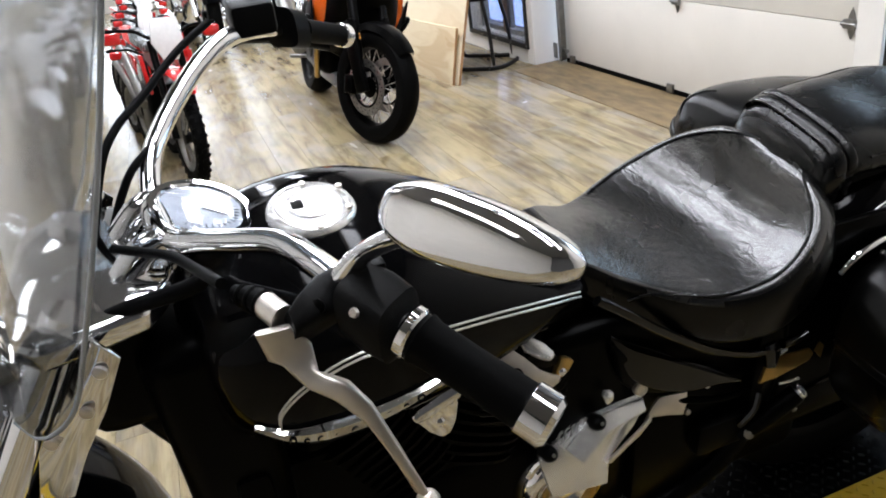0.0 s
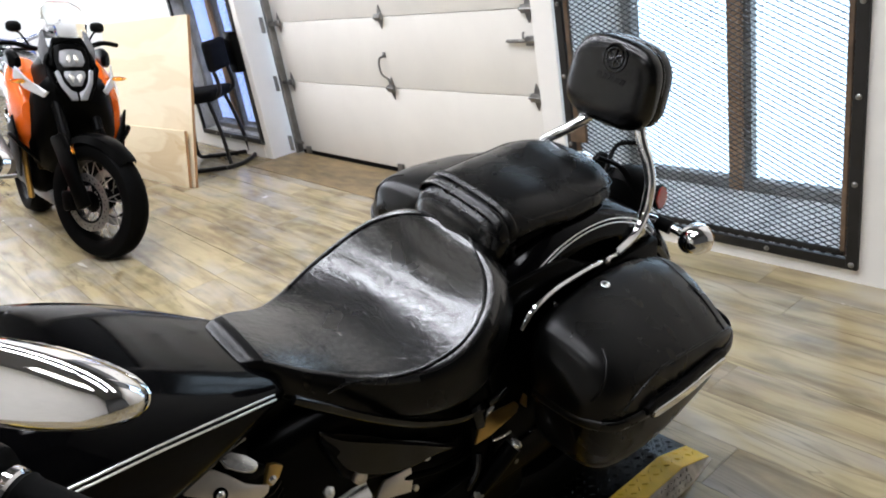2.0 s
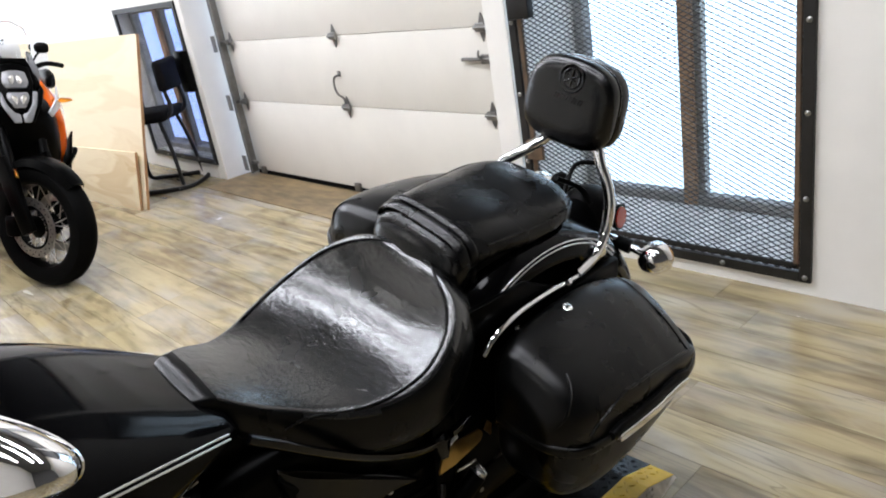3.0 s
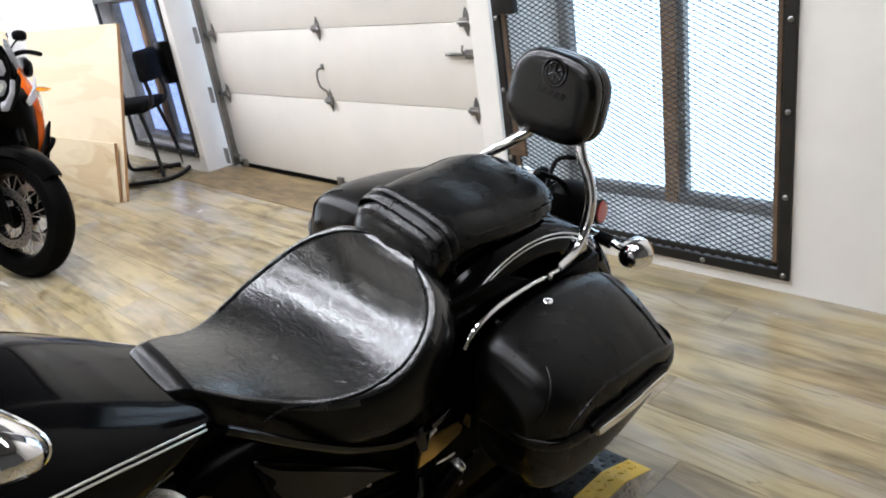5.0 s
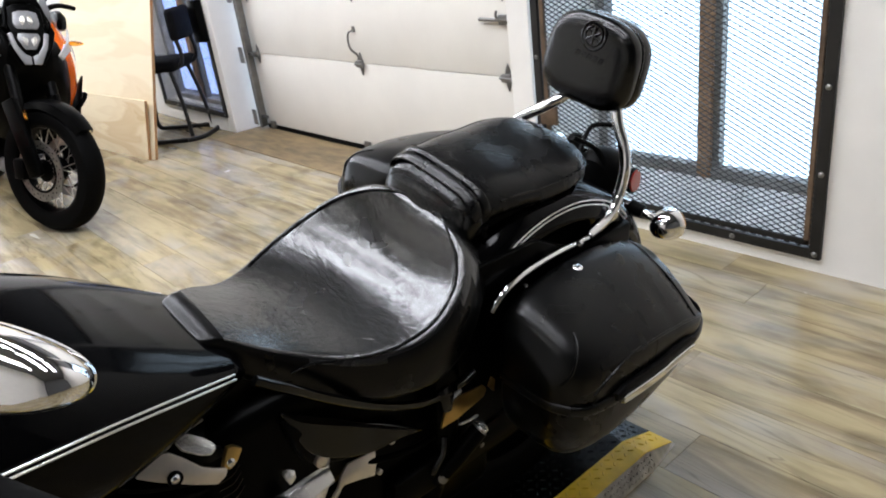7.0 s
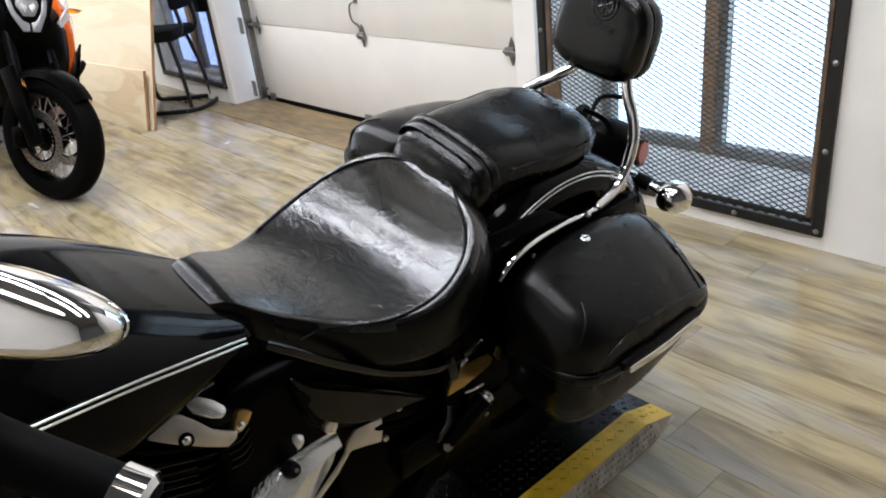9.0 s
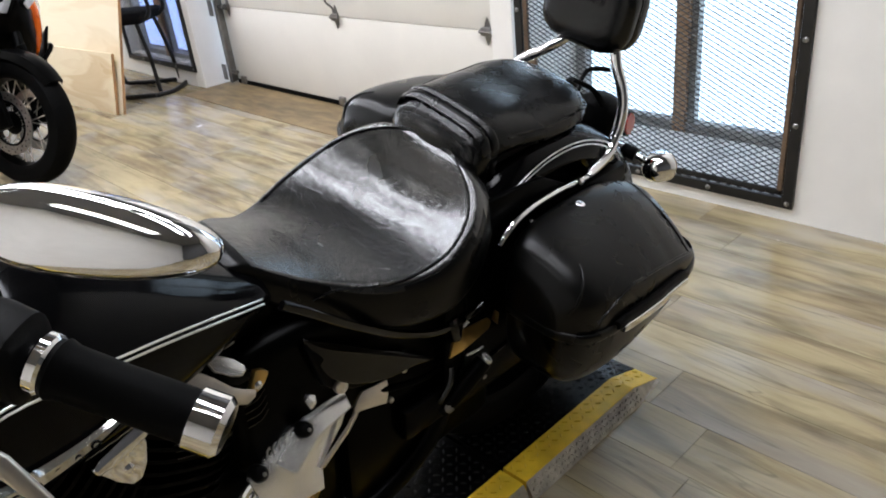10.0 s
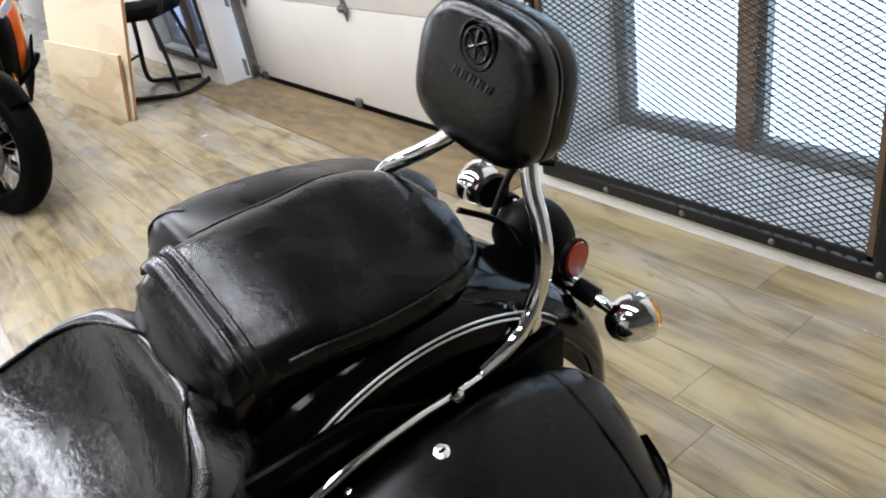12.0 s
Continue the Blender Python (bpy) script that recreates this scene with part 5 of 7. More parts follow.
    # black side cover below the seat: an upper face turned to the light over an upright lower face
    cov = part("side_cover", flat(0.100, [(0.716, 0.565), (0.750, 0.527), (0.790, 0.500), (0.850, 0.466), (0.922, 0.432), (0.905, 0.424), (0.862, 0.414), (0.80, 0.436), (0.758, 0.458), (0.738, 0.480), (0.724, 0.525)], 0.022, 0.008, 3), M_FRAME, bike, "glossy black side cover")
    part("upper_face", flat(0.092, rounded([(0.722, 0.566), (0.752, 0.540), (0.800, 0.512), (0.860, 0.482), (0.924, 0.438), (0.884, 0.444), (0.830, 0.450), (0.778, 0.470), (0.745, 0.495), (0.730, 0.530)]), 0.014, 0.004, 3, 0.40), M_GLOSS, cov, "glossy upper face")
    part("bolt", turned([(-0.004, 0.011), (0.004, 0.011), (0.006, 0.008), (0.004, 0.006), (0.004, 0.001)], (0.126, 0.762, 0.470), (1, 0, 0.3), n=18), M_SATIN, cov, "silver bolt")
    part("screw", turned([(-0.004, 0.006), (0.004, 0.006), (0.006, 0.003)], (0.126, 0.884, 0.426), (1, 0, 0.3), n=12), M_SATIN, cov)
    part("frame_rail", tube([(0.08, 0.40, 0.10), (0.10, 0.75, 0.12), (0.11, 0.95, 0.20), (0.11, 1.02, 0.40), (0.11, 1.0, 0.58)], 0.02), M_FRAME, bike)
    # solid black block put where the open frame lies in shade
    part("frame_body", box(-0.10, 0.60, 0.36, 0.10, 1.06, 0.585, 0.03, seg=3), M_FRAME, bike, "black block filling the dark frame below the seat")
    part("tank_tunnel", box(-0.06, 0.22, 0.50, 0.06, 0.72, 0.66, 0.02), M_FRAME, bike)
    part("seat_rail", tube([(0.115, 0.690, 0.652), (0.128, 0.727, 0.625), (0.134, 0.784, 0.576), (0.140, 0.859, 0.520), (0.144, 0.929, 0.484), (0.148, 0.985, 0.474)], 0.010, flat=0.7), M_GLOSS, bike, "glossy black seat rail")
    part("rail_clamp", flat(0.142, [(0.960, 0.488), (0.985, 0.490), (0.990, 0.470), (0.978, 0.448), (0.962, 0.452)], 0.010, 0.003, 2, 0.3), M_GLOSS, bike, "black rail clamp")
    part("seat_rail", tube([(0.150, 0.995, 0.482), (0.151, 1.015, 0.484), (0.150, 1.035, 0.490)], 0.011, flat=0.7), M_GLOSS, bike, "glossy black rail end")
    part("seat_rail", tube([(-0.085, 0.68, 0.60), (-0.11, 0.85, 0.545), (-0.125, 0.97, 0.555), (-0.13, 1.06, 0.60)], 0.014), M_BLACK, bike, "glossy black seat rail")
    # passenger peg and bracket
    # gold tint stands for the yellow ramp mirrored in this bracket
    pb = part("peg_bracket", flat(0.128, [(0.972, 0.402), (0.990, 0.428), (1.012, 0.434), (1.074, 0.428), (1.080, 0.418), (1.070, 0.409), (1.006, 0.401)], 0.006, 0.002, 2, 0.35), M_GOLDTINT, bike, "polished alloy peg bracket tinted like its yellow reflection")
    part("bracket_edge", tube([(0.150, 1.006, 0.395), (0.150, 1.030, 0.390), (0.149, 1.048, 0.388)], 0.0025, n=6), M_POLISHED, pb, "bright bracket edge")
    part("bracket_lip", tube([(0.138, 0.997, 0.440), (0.139, 1.004, 0.449), (0.140, 1.018, 0.456)], 0.004, n=6, flat=0.6), M_POLISHED, pb, "small chrome bracket lip")
    part("bracket_tail", flat(0.128, [(1.086, 0.418), (1.098, 0.430), (1.104, 0.422), (1.096, 0.404)], 0.005, 0.001, 2, 0.3), M_GOLDTINT, pb)
    peg = part("passenger_peg", tube([(0.132, 0.966, 0.276), (0.142, 1.010, 0.318), (0.150, 1.052, 0.354)], 0.017, radii=[0.014, 0.018, 0.016]), M_FRAME, bike, "folded black passenger peg")
    part("peg_tip", turned([(0, 0.0125), (0.005, 0.012), (0.008, 0.007)], (0.151, 1.055, 0.357), (0.35, 0.6, 0.72), n=16), M_POLISHED, peg, "silver peg tip")
    part("peg_hinge", turned([(-0.004, 0.011), (0.006, 0.010), (0.010, 0.005)], (0.140, 0.975, 0.288), (0.9, -0.2, 0.4), n=14), M_GALV, peg, "grey hinge bolt")
    part("peg_spring", tube([(0.136, 0.985, 0.372), (0.144, 0.975, 0.348), (0.142, 0.962, 0.326), (0.138, 0.955, 0.312)], 0.006, n=8), M_GLOSS, bike, "black return spring housing")
    part("shift_rod", tube([(0.120, 1.06, 0.30), (0.125, 1.10, 0.318), (0.122, 1.15, 0.330)], 0.007, n=8), M_GLOSS, bike, "glossy black brake line")
    part("axle_bolt", turned([(0, 0.008), (0.006, 0.007), (0.008, 0.003)], (0.128, 1.075, 0.290), (1, 0, 0.3), n=12), M_GALV, bike, "grey bolt head")
    # added blocks blacken the shaded gaps between fender and bags
    for sx in (1, -1):
        part("inner_liner", box(min(sx * 0.085, sx * 0.125), 0.98, 0.24, max(sx * 0.085, sx * 0.125), 1.48, 0.585, 0.012), M_FRAME, bike, "black block filling the dark gap beside the bag")
    part("swing_arm", box(0.10, 0.88, 0.26, 0.135, 1.27, 0.33, 0.012), M_FRAME, bike, "black swing arm")
    part("exhaust", tube([(-0.12, 0.5, 0.3), (-0.16, 0.7, 0.2), (-0.17, 1.2, 0.22), (-0.17, 1.65, 0.25)], 0.042), M_CHROME, bike, "long chrome exhaust")
    # made-up block darkens the space ahead of the rear wheel
    part("lower_cover", box(0.02, 0.78, 0.15, 0.104, 1.13, 0.37, 0.02), M_FRAME, bike, "black block filling the dark space below the frame")
    part("belt_guard", box(0.075, 0.80, 0.30, 0.10, 1.26, 0.40, 0.01), M_PLASTIC, bike)
    for v, dz in ((0.99, 0.52), (0.985, 0.50)):
        part("hose", tube([(0.09, 0.80, 0.40), (0.12, 0.90, 0.38), (0.11, v, 0.36), (0.10, 1.05, 0.42)], 0.006), M_RUBBER, bike)
    part("front_downtube", tube([(0.05, 0.12, 0.66), (0.06, 0.22, 0.45), (0.07, 0.32, 0.18), (0.08, 0.40, 0.10)], 0.02), M_FRAME, bike)
    # another added block, for the dark space ahead of the engine
    part("crank_guard", box(-0.09, 0.22, 0.06, 0.09, 0.44, 0.52, 0.03), M_FRAME, bike)
    part("radiator", box(-0.12, 0.19, 0.20, 0.12, 0.235, 0.55, 0.012), M_FRAME, bike, "black radiator")
    part("side_stand", tube([(0.09, 0.52, 0.12), (0.16, 0.50, 0.03), (0.235, 0.49, -0.035)], 0.012), M_FRAME, bike, "black side stand")
    part("footboard", box(0.13, 0.24, 0.19, 0.25, 0.50, 0.21, 0.006), M_RUBBER, bike, "black rubber footboard")


engine()


def front_end():
    st = Vector((0, 0.13, 0.80))
    for s in (1, -1):
        fork = part("fork_leg", tube([(s * 0.095 + 0.0, 0.10, 0.84), (s * 0.095 + 0.02, -0.12, 0.52), (s * 0.095 + 0.02, -0.33, 0.315)], 0.024, steps=3, n=14), M_CHROME, bike, "chrome fork leg")
        part("fork_slider", tube([(s * 0.095 + 0.02, -0.16, 0.47), (s * 0.095 + 0.02, -0.34, 0.30)], 0.032, steps=1, n=14), M_SATIN, fork, "satin alloy fork slider")
    # black block added where the frame neck is lost in darkness
    part("neck_cover", box(-0.11, 0.135, 0.42, 0.11, 0.26, 0.76, 0.03, seg=3), M_FRAME, bike, "black block filling the dark frame neck")
    part("fork_cover", box(-0.08, 0.06, 0.64, 0.08, 0.16, 0.80, 0.03, seg=3), M_FRAME, bike, "black steering head cover")
    # triple clamp and risers
    part("triple_clamp", slab([(-0.14, 0.07), (-0.10, 0.03), (0.10, 0.03), (0.14, 0.07), (0.12, 0.17), (0.05, 0.21), (-0.05, 0.21), (-0.12, 0.17)], 0.805, 0.835, bevel=0.008), M_CHROME, bike, "chrome triple clamp")
    for s in (1, -1):
        part("riser", tube([(s * 0.045, 0.15, 0.83), (s * 0.045, 0.175, 0.855), (s * 0.045, 0.20, 0.865)], 0.017), M_CHROME, bike, "chrome handlebar riser")
    part("handlebar", tube([(-0.445, 0.535, 0.875), (-0.36, 0.455, 0.925), (-0.30, 0.385, 0.958), (-0.25, 0.325, 0.965), (-0.20, 0.267, 0.938), (-0.13, 0.21, 0.893), (-0.06, 0.195, 0.868), (0.0, 0.198, 0.864), (0.06, 0.212, 0.868), (0.12, 0.255, 0.888), (0.19, 0.305, 0.912), (0.27, 0.330, 0.926), (0.34, 0.352, 0.926), (0.40, 0.392, 0.912), (0.462, 0.438, 0.888)], 0.0125, n=16), M_CHROME, bike, "wide chrome handlebar")
    # left controls
    gi, go = Vector((0.376, 0.372, 0.920)), Vector((0.454, 0.429, 0.888))
    d = (go - gi).normalized()
    gr = part("grip", turned([(0, 0.018), (0.004, 0.0205), (0.010, 0.0185), (0.045, 0.0178), (0.085, 0.0182), (0.092, 0.0182)], gi, d, n=28), M_RUBBER, bike, "black rubber grip")
    part("grip_collar", turned([(-0.010, 0.019), (-0.008, 0.0210), (-0.002, 0.0210), (0.0, 0.019)], gi, d, n=28), M_CHROME, gr, "chrome grip collar")
    part("bar_end", turned([(0.092, 0.0182), (0.094, 0.0208), (0.112, 0.0208), (0.116, 0.017), (0.116, 0.008)], gi, d, n=28), M_CHROME, gr, "chrome bar end")
    sw = part("switch_housing", loft([ring(gi + d * h, Vector((0, 0, 1)), d.cross(Vector((0, 0, 1))), a, b, 24, 3.6) for h, a, b in ((-0.060, 0.018, 0.018), (-0.056, 0.024, 0.026), (-0.034, 0.026, 0.029), (-0.015, 0.025, 0.027), (-0.011, 0.018, 0.018))]), M_PLASTIC, bike, "black switch housing")
    part("switch", box(0.318, 0.355, 0.945, 0.330, 0.368, 0.958, 0.002), M_PLASTIC, sw)
    part("screw", turned([(0, 0.004), (0.003, 0.003)], gi + d * -0.04 + Vector((0.022, -0.018, 0.018)), (0.7, -0.6, 0.6), n=8), M_SATIN, sw)
    # clutch perch, lever and cable
    pv = Vector((0.335, 0.280, 0.932))
    pr = part("lever_perch", loft([ring(c, Vector((0.45, 0.2, 0.85)).normalized(), Vector((0.85, 0.1, -0.5)).normalized(), a, b, 16, 4) for c, a, b in (((0.298, 0.340, 0.922), 0.017, 0.018), ((0.312, 0.318, 0.926), 0.020, 0.018), ((0.322, 0.300, 0.924), 0.020, 0.014), ((0.326, 0.288, 0.920), 0.016, 0.010))]), M_PLASTIC, bike, "black clutch lever perch")
    part("pivot_screw", turned([(0, 0.006), (0.003, 0.006), (0.004, 0.003)], (0.330, 0.312, 0.936), (0.7, -0.3, 0.6), n=12), M_FRAME, pr)
    blade = [((0.330, 0.289, 0.927), (0.325, 0.263, 0.925)), ((0.335, 0.301, 0.909), (0.330, 0.267, 0.9015)), ((0.345, 0.3005, 0.889), (0.335, 0.276, 0.896)), ((0.355, 0.307, 0.891), (0.350, 0.290, 0.880)), ((0.365, 0.318, 0.888), (0.362, 0.307, 0.872)), ((0.375, 0.331, 0.869), (0.378, 0.323, 0.856)), ((0.395, 0.344, 0.832), (0.392, 0.333, 0.834)), ((0.412, 0.357, 0.788), (0.410, 0.346, 0.797))]
    rings = []
    for k, (a, b) in enumerate(blade):
        a, b = Vector(a), Vector(b)
        nx, pv2 = blade[min(k + 1, 7)], blade[max(k - 1, 0)]
        d = (Vector(nx[0]) + Vector(nx[1]) - Vector(pv2[0]) - Vector(pv2[1])).normalized()
        w = (a - b) / 2
        rings.append(ring((a + b) / 2, w.normalized(), d.cross(w).normalized(), max(w.length, 0.0052), 0.0045, 16, 4))
    lever = part("clutch_lever", loft(rings), M_SATIN, bike, "satin silver clutch lever", angle=60)
    bm = bmesh.new()
    bmesh.ops.create_uvsphere(bm, u_segments=14, v_segments=10, radius=0.010)
    for v in bm.verts:
        v.co += Vector((0.413, 0.354, 0.786))
    part("lever_ball", bm, M_SATIN, lever)
    part("cable_adjuster", rod((0.318, 0.286, 0.926), (0.296, 0.276, 0.928), 0.011, n=14), M_SATIN, bike, "satin cable adjuster")
    part("clutch_cable", tube([(0.080, 0.156, 0.887), (0.110, 0.185, 0.892), (0.150, 0.212, 0.903), (0.200, 0.232, 0.913), (0.262, 0.249, 0.934)], 0.0050), M_RUBBER, bike, "black clutch cable")
    part("brake_hose", tube([(0.100, 0.126, 0.824), (0.115, 0.158, 0.838), (0.130, 0.194, 0.850), (0.150, 0.222, 0.866), (0.160, 0.236, 0.881)], 0.0085), M_RUBBER, bike, "thick black rubber hose")
    boot = part("cable_boot", tube([(0.298, 0.277, 0.928), (0.282, 0.270, 0.926), (0.262, 0.258, 0.922)], 0.011, radii=[0.011, 0.010, 0.007]), M_RUBBER, bike, "black ribbed cable boot")
    for k in range(3):
        c = Vector((0.297, 0.2765, 0.928)).lerp(Vector((0.272, 0.264, 0.924)), k / 2)
        part("rib", torus(c, (0.86, 0.45, 0.1), 0.0105 - k * 0.001, 0.0022, n=20, m=6), M_RUBBER, boot)
    # right controls
    gi, go = Vector((-0.352, 0.448, 0.930)), Vector((-0.452, 0.545, 0.872))
    d = (go - gi).normalized()
    gr = part("grip", turned([(0, 0.0165), (0.004, 0.019), (0.012, 0.0175), (0.10, 0.0170), (0.116, 0.0172)], gi, d, n=24), M_RUBBER, bike, "black rubber throttle grip")
    part("bar_end", turned([(0.116, 0.0172), (0.118, 0.0195), (0.136, 0.0195), (0.140, 0.012)], gi, d, n=24), M_CHROME, gr, "chrome bar end")
    part("switch_housing", loft([ring(gi + d * h, Vector((0, 0, 1)), d.cross(Vector((0, 0, 1))), a, b, 24, 3.6) for h, a, b in ((-0.055, 0.018, 0.018), (-0.050, 0.030, 0.030), (-0.015, 0.030, 0.030), (-0.010, 0.018, 0.018))]), M_PLASTIC, bike, "black throttle housing")
    part("brake_reservoir", box(-0.335, 0.345, 0.960, -0.255, 0.405, 1.005, 0.008), M_PLASTIC, bike, "black brake fluid reservoir")
    part("brake_lever", tube([(-0.27, 0.34, 0.955), (-0.31, 0.36, 0.945), (-0.37, 0.42, 0.915), (-0.43, 0.50, 0.870)], 0.007), M_PLASTIC, bike, "black brake lever")
    for pts in ([(-0.270, 0.317, 0.989), (-0.220, 0.266, 0.973), (-0.160, 0.219, 0.951), (-0.100, 0.177, 0.936), (-0.060, 0.150, 0.905), (-0.050, 0.110, 0.80)],
                [(-0.260, 0.310, 0.955), (-0.200, 0.263, 0.924), (-0.130, 0.213, 0.899), (-0.080, 0.172, 0.880), (-0.055, 0.120, 0.79)]):
        part("throttle_cable", tube(pts, 0.0050), M_RUBBER, bike, "black throttle cable")
    # mirrors
    for s, c, ax, stem in ((1, Vector((0.430, 0.402, 1.030)), Vector((0.118, 0.084, -0.006)), [(0.318, 0.338, 0.948), (0.335, 0.352, 0.975), (0.372, 0.372, 1.005), (0.400, 0.388, 1.014)]),
                           (-1, Vector((-0.425, 0.480, 1.030)), Vector((-0.118, 0.084, -0.006)), [(-0.30, 0.385, 0.97), (-0.32, 0.40, 1.0), (-0.37, 0.43, 1.025), (-0.41, 0.45, 1.03)])):
        wide = ax.normalized()
        up = Vector((0, 0.62, 0.78))
        up = (up - wide * up.dot(wide)).normalized()
        fw = wide.cross(up)
        if fw.y > 0:
            fw = -fw
        rings = []
        for h, f in ((-0.012, 0.90), (-0.010, 0.97), (-0.004, 1.0), (0.004, 0.985), (0.009, 0.945), (0.0125, 0.88), (0.0145, 0.78), (0.0165, 0.45), (0.017, 0.15)):
            r = []
            for k in range(40):
                t = 2 * math.pi * k / 40
                cs, sn = math.cos(t), math.sin(t)
                x = 0.070 * math.copysign(abs(cs) ** (2 / 2.4), cs)
                z = 0.0235 * math.copysign(abs(sn) ** (2 / 2.4), sn) * (1 - 0.22 * x / 0.070)
                r.append(c + wide * (x * f) + up * (z * f) + fw * h)
            rings.append(r)
        mir = part("mirror", loft(rings), M_CHROME, bike, "chrome teardrop mirror", angle=70)
        r = [c + (p - c) * 0.93 - fw * 0.0135 for p in rings[2]]
        part("mirror_glass", loft([r, [p + fw * 0.002 for p in r]]), M_CHROME, mir, "mirror glass", smooth=False)
        part("mirror_stem", tube(stem, 0.009, radii=[0.011, 0.008, 0.008, 0.010]), M_CHROME, bike, "curved chrome mirror stem")
    # speedometer pod
    sp, ax = Vector((-0.018, 0.240, 0.843)), Vector((0.10, 0.36, 0.92))
    pod = part("speedometer", turned([(-0.055, 0.022), (-0.04, 0.046), (-0.015, 0.060), (0.004, 0.064), (0.012, 0.063), (0.017, 0.058), (0.016, 0.051), (0.010, 0.048)], sp, ax, n=44, cap=True), M_CHROME, bike, "round chrome speedometer pod")
    part("dial", turned([(0.010, 0.047), (0.0115, 0.047)], sp, ax, n=44), M_DIAL, pod, "dial face in the pale tone of its reflection")
    part("dial_glass", turned([(0.0135, 0.048), (0.0155, 0.040), (0.0165, 0.01)], sp, ax, n=44), M_SHIELD, pod, "clear dial glass").visible_shadow = False
    for k in range(24):
        a = radians(-210 + k * 10.4)
        e1 = ax.normalized().cross(Vector((1, 0, 0))).normalized()
        d = Vector((1, 0, 0)) * math.cos(a) - e1 * math.sin(a)
        part("tick", rod(sp + ax.normalized() * 0.0122 + d * 0.036, sp + ax.normalized() * 0.0122 + d * 0.042, 0.0008, n=5), M_FRAME, pod)
    part("needle", rod(sp + ax.normalized() * 0.0128, sp + ax.normalized() * 0.0128 + Vector((0.012, 0.026, -0.01)), 0.0011, n=6), M_FRAME, pod, "thin dark needle")
    # headlamp and passing lamps
    head = part("headlamp", turned([(-0.10, 0.03), (-0.08, 0.07), (-0.03, 0.092), (0.02, 0.096), (0.03, 0.088)], (0, -0.02, 0.70), (0, -1, 0), n=36), M_CHROME, bike, "chrome headlamp shell")
    part("lens", turned([(0.028, 0.086), (0.04, 0.07), (0.046, 0.02)], (0, -0.02, 0.70), (0, -1, 0), n=36), M_SHIELD, head, "clear headlamp lens")
    # windshield: curved clear sheet in chrome brackets
    rings = []
    for k in range(25):
        t = k / 24
        z = 0.735 + 0.63 * t
        yc = -0.010 + 0.335 * (z - 0.745)
        hw = 0.226 + 0.022 * math.sin(math.pi * min(1, max(0.0, z - 0.80) / 0.62)) - (0.10 * max(0, t - 0.8) ** 2 / 0.04)
        q = min(1.0, (z - 0.734) / 0.110)
        hw *= 0.30 + 0.70 * math.sqrt(1 - (1 - q) ** 2)
        outer, inner = [], []
        for j in range(21):
            x = hw * (-1 + 2 * j / 20)
            y = yc + 0.09 * (x / 0.235) ** 2
            outer.append(Vector((x, y, z)))
            inner.append(Vector((x * 0.995, y + 0.004, z)))
        rings.append(outer + inner[::-1])
    ws = part("windshield", loft(rings), M_HAZY, bike, "lightly smoked curved windshield", angle=20)
    # grey tubes draw the bright rim of the sheet
    for side in (1, -1):
        pts = [(r[20 if side > 0 else 0] + r[21 if side > 0 else -1]) / 2 for r in rings]
        part("edge", tube(pts, 0.0022, steps=2, n=8), M_EDGELIGHT, ws, "clear edge with painted highlight")
    part("edge", tube([(a + b2) / 2 for a, b2 in zip(rings[0][:21], rings[0][:20:-1])], 0.0022, steps=2, n=8), M_EDGELIGHT, ws, "clear edge with painted highlight")
    ws.visible_shadow = False
    for s in (1, -1):
        bm = plate([(s * 0.163, 0.124, 0.850), (s * 0.165, 0.142, 0.822), (s * 0.160, 0.112, 0.765), (s * 0.150, 0.075, 0.708), (s * 0.135, 0.040, 0.640), (s * 0.120, 0.000, 0.630), (s * 0.135, 0.030, 0.715), (s * 0.155, 0.088, 0.785)], (s, -0.3, 0), 0.005, bevel=0.0015)
        br = part("windshield_bracket", bm, M_CHROME, bike, "chrome windshield bracket")
        for y, z in ((0.124, 0.814), (0.096, 0.765), (0.050, 0.728)):
            part("bolt", turned([(0, 0.007), (0.004, 0.007), (0.006, 0.003)], (s * (0.166 - (0.118 - y) * 0.30), y - 0.004, z), (s, -0.3, 0), n=12), M_SATIN, br)
        part("edge_trim", box(s * 0.15 - 0.003, -0.105, 0.80, s * 0.15 + 0.003, -0.098, 1.16), M_PLASTIC, bike, "black windshield support strip")
    # front fender
    axle = Vector((-0.01, -0.31, 0.315))
    rings = []
    for a in np.linspace(radians(165), radians(-6), 40):
        out = Vector((0, math.cos(a), math.sin(a)))
        cc = axle + out * 0.400
        rings.append([cc + Vector((0.095 * math.copysign(abs(math.cos(t)) ** 0.75, math.cos(t)), 0, 0)) + out * (0.045 * math.sin(t) ** 0.8 - 0.045) for t in np.linspace(0, math.pi, 13)] +
                     [cc + Vector((0.091 * math.copysign(abs(math.cos(t)) ** 0.75, math.cos(t)), 0, 0)) + out * (0.041 * math.sin(t) ** 0.8 - 0.048) for t in np.linspace(math.pi, 0, 13)])
    part("front_fender", loft(rings), M_BLACK, bike, "glossy black front fender", angle=60)


front_end()

# ---- plywood and chair ----
def leaning_sheet(name, corner, along, width, height, tilt, thick, label, mat):
    """A sheet on the floor whose lower right corner is given, leaning back by tilt degrees."""
    t = thing(name, label, "plywood sheet", pose(*corner, 0, 0, along) @ pose(0, 0, 0, -tilt, 0, 0), "plywood sheets")
    part("face", box(-width, 0, 0, 0, thick, height, 0.001), mat, t, smooth=False)
    part("edge", box(0.0005, 0.0005, 0.001, 0.002, thick - 0.0005, height - 0.001), M_PLYEDGE, t, "layered brown edge", smooth=False)
    return t


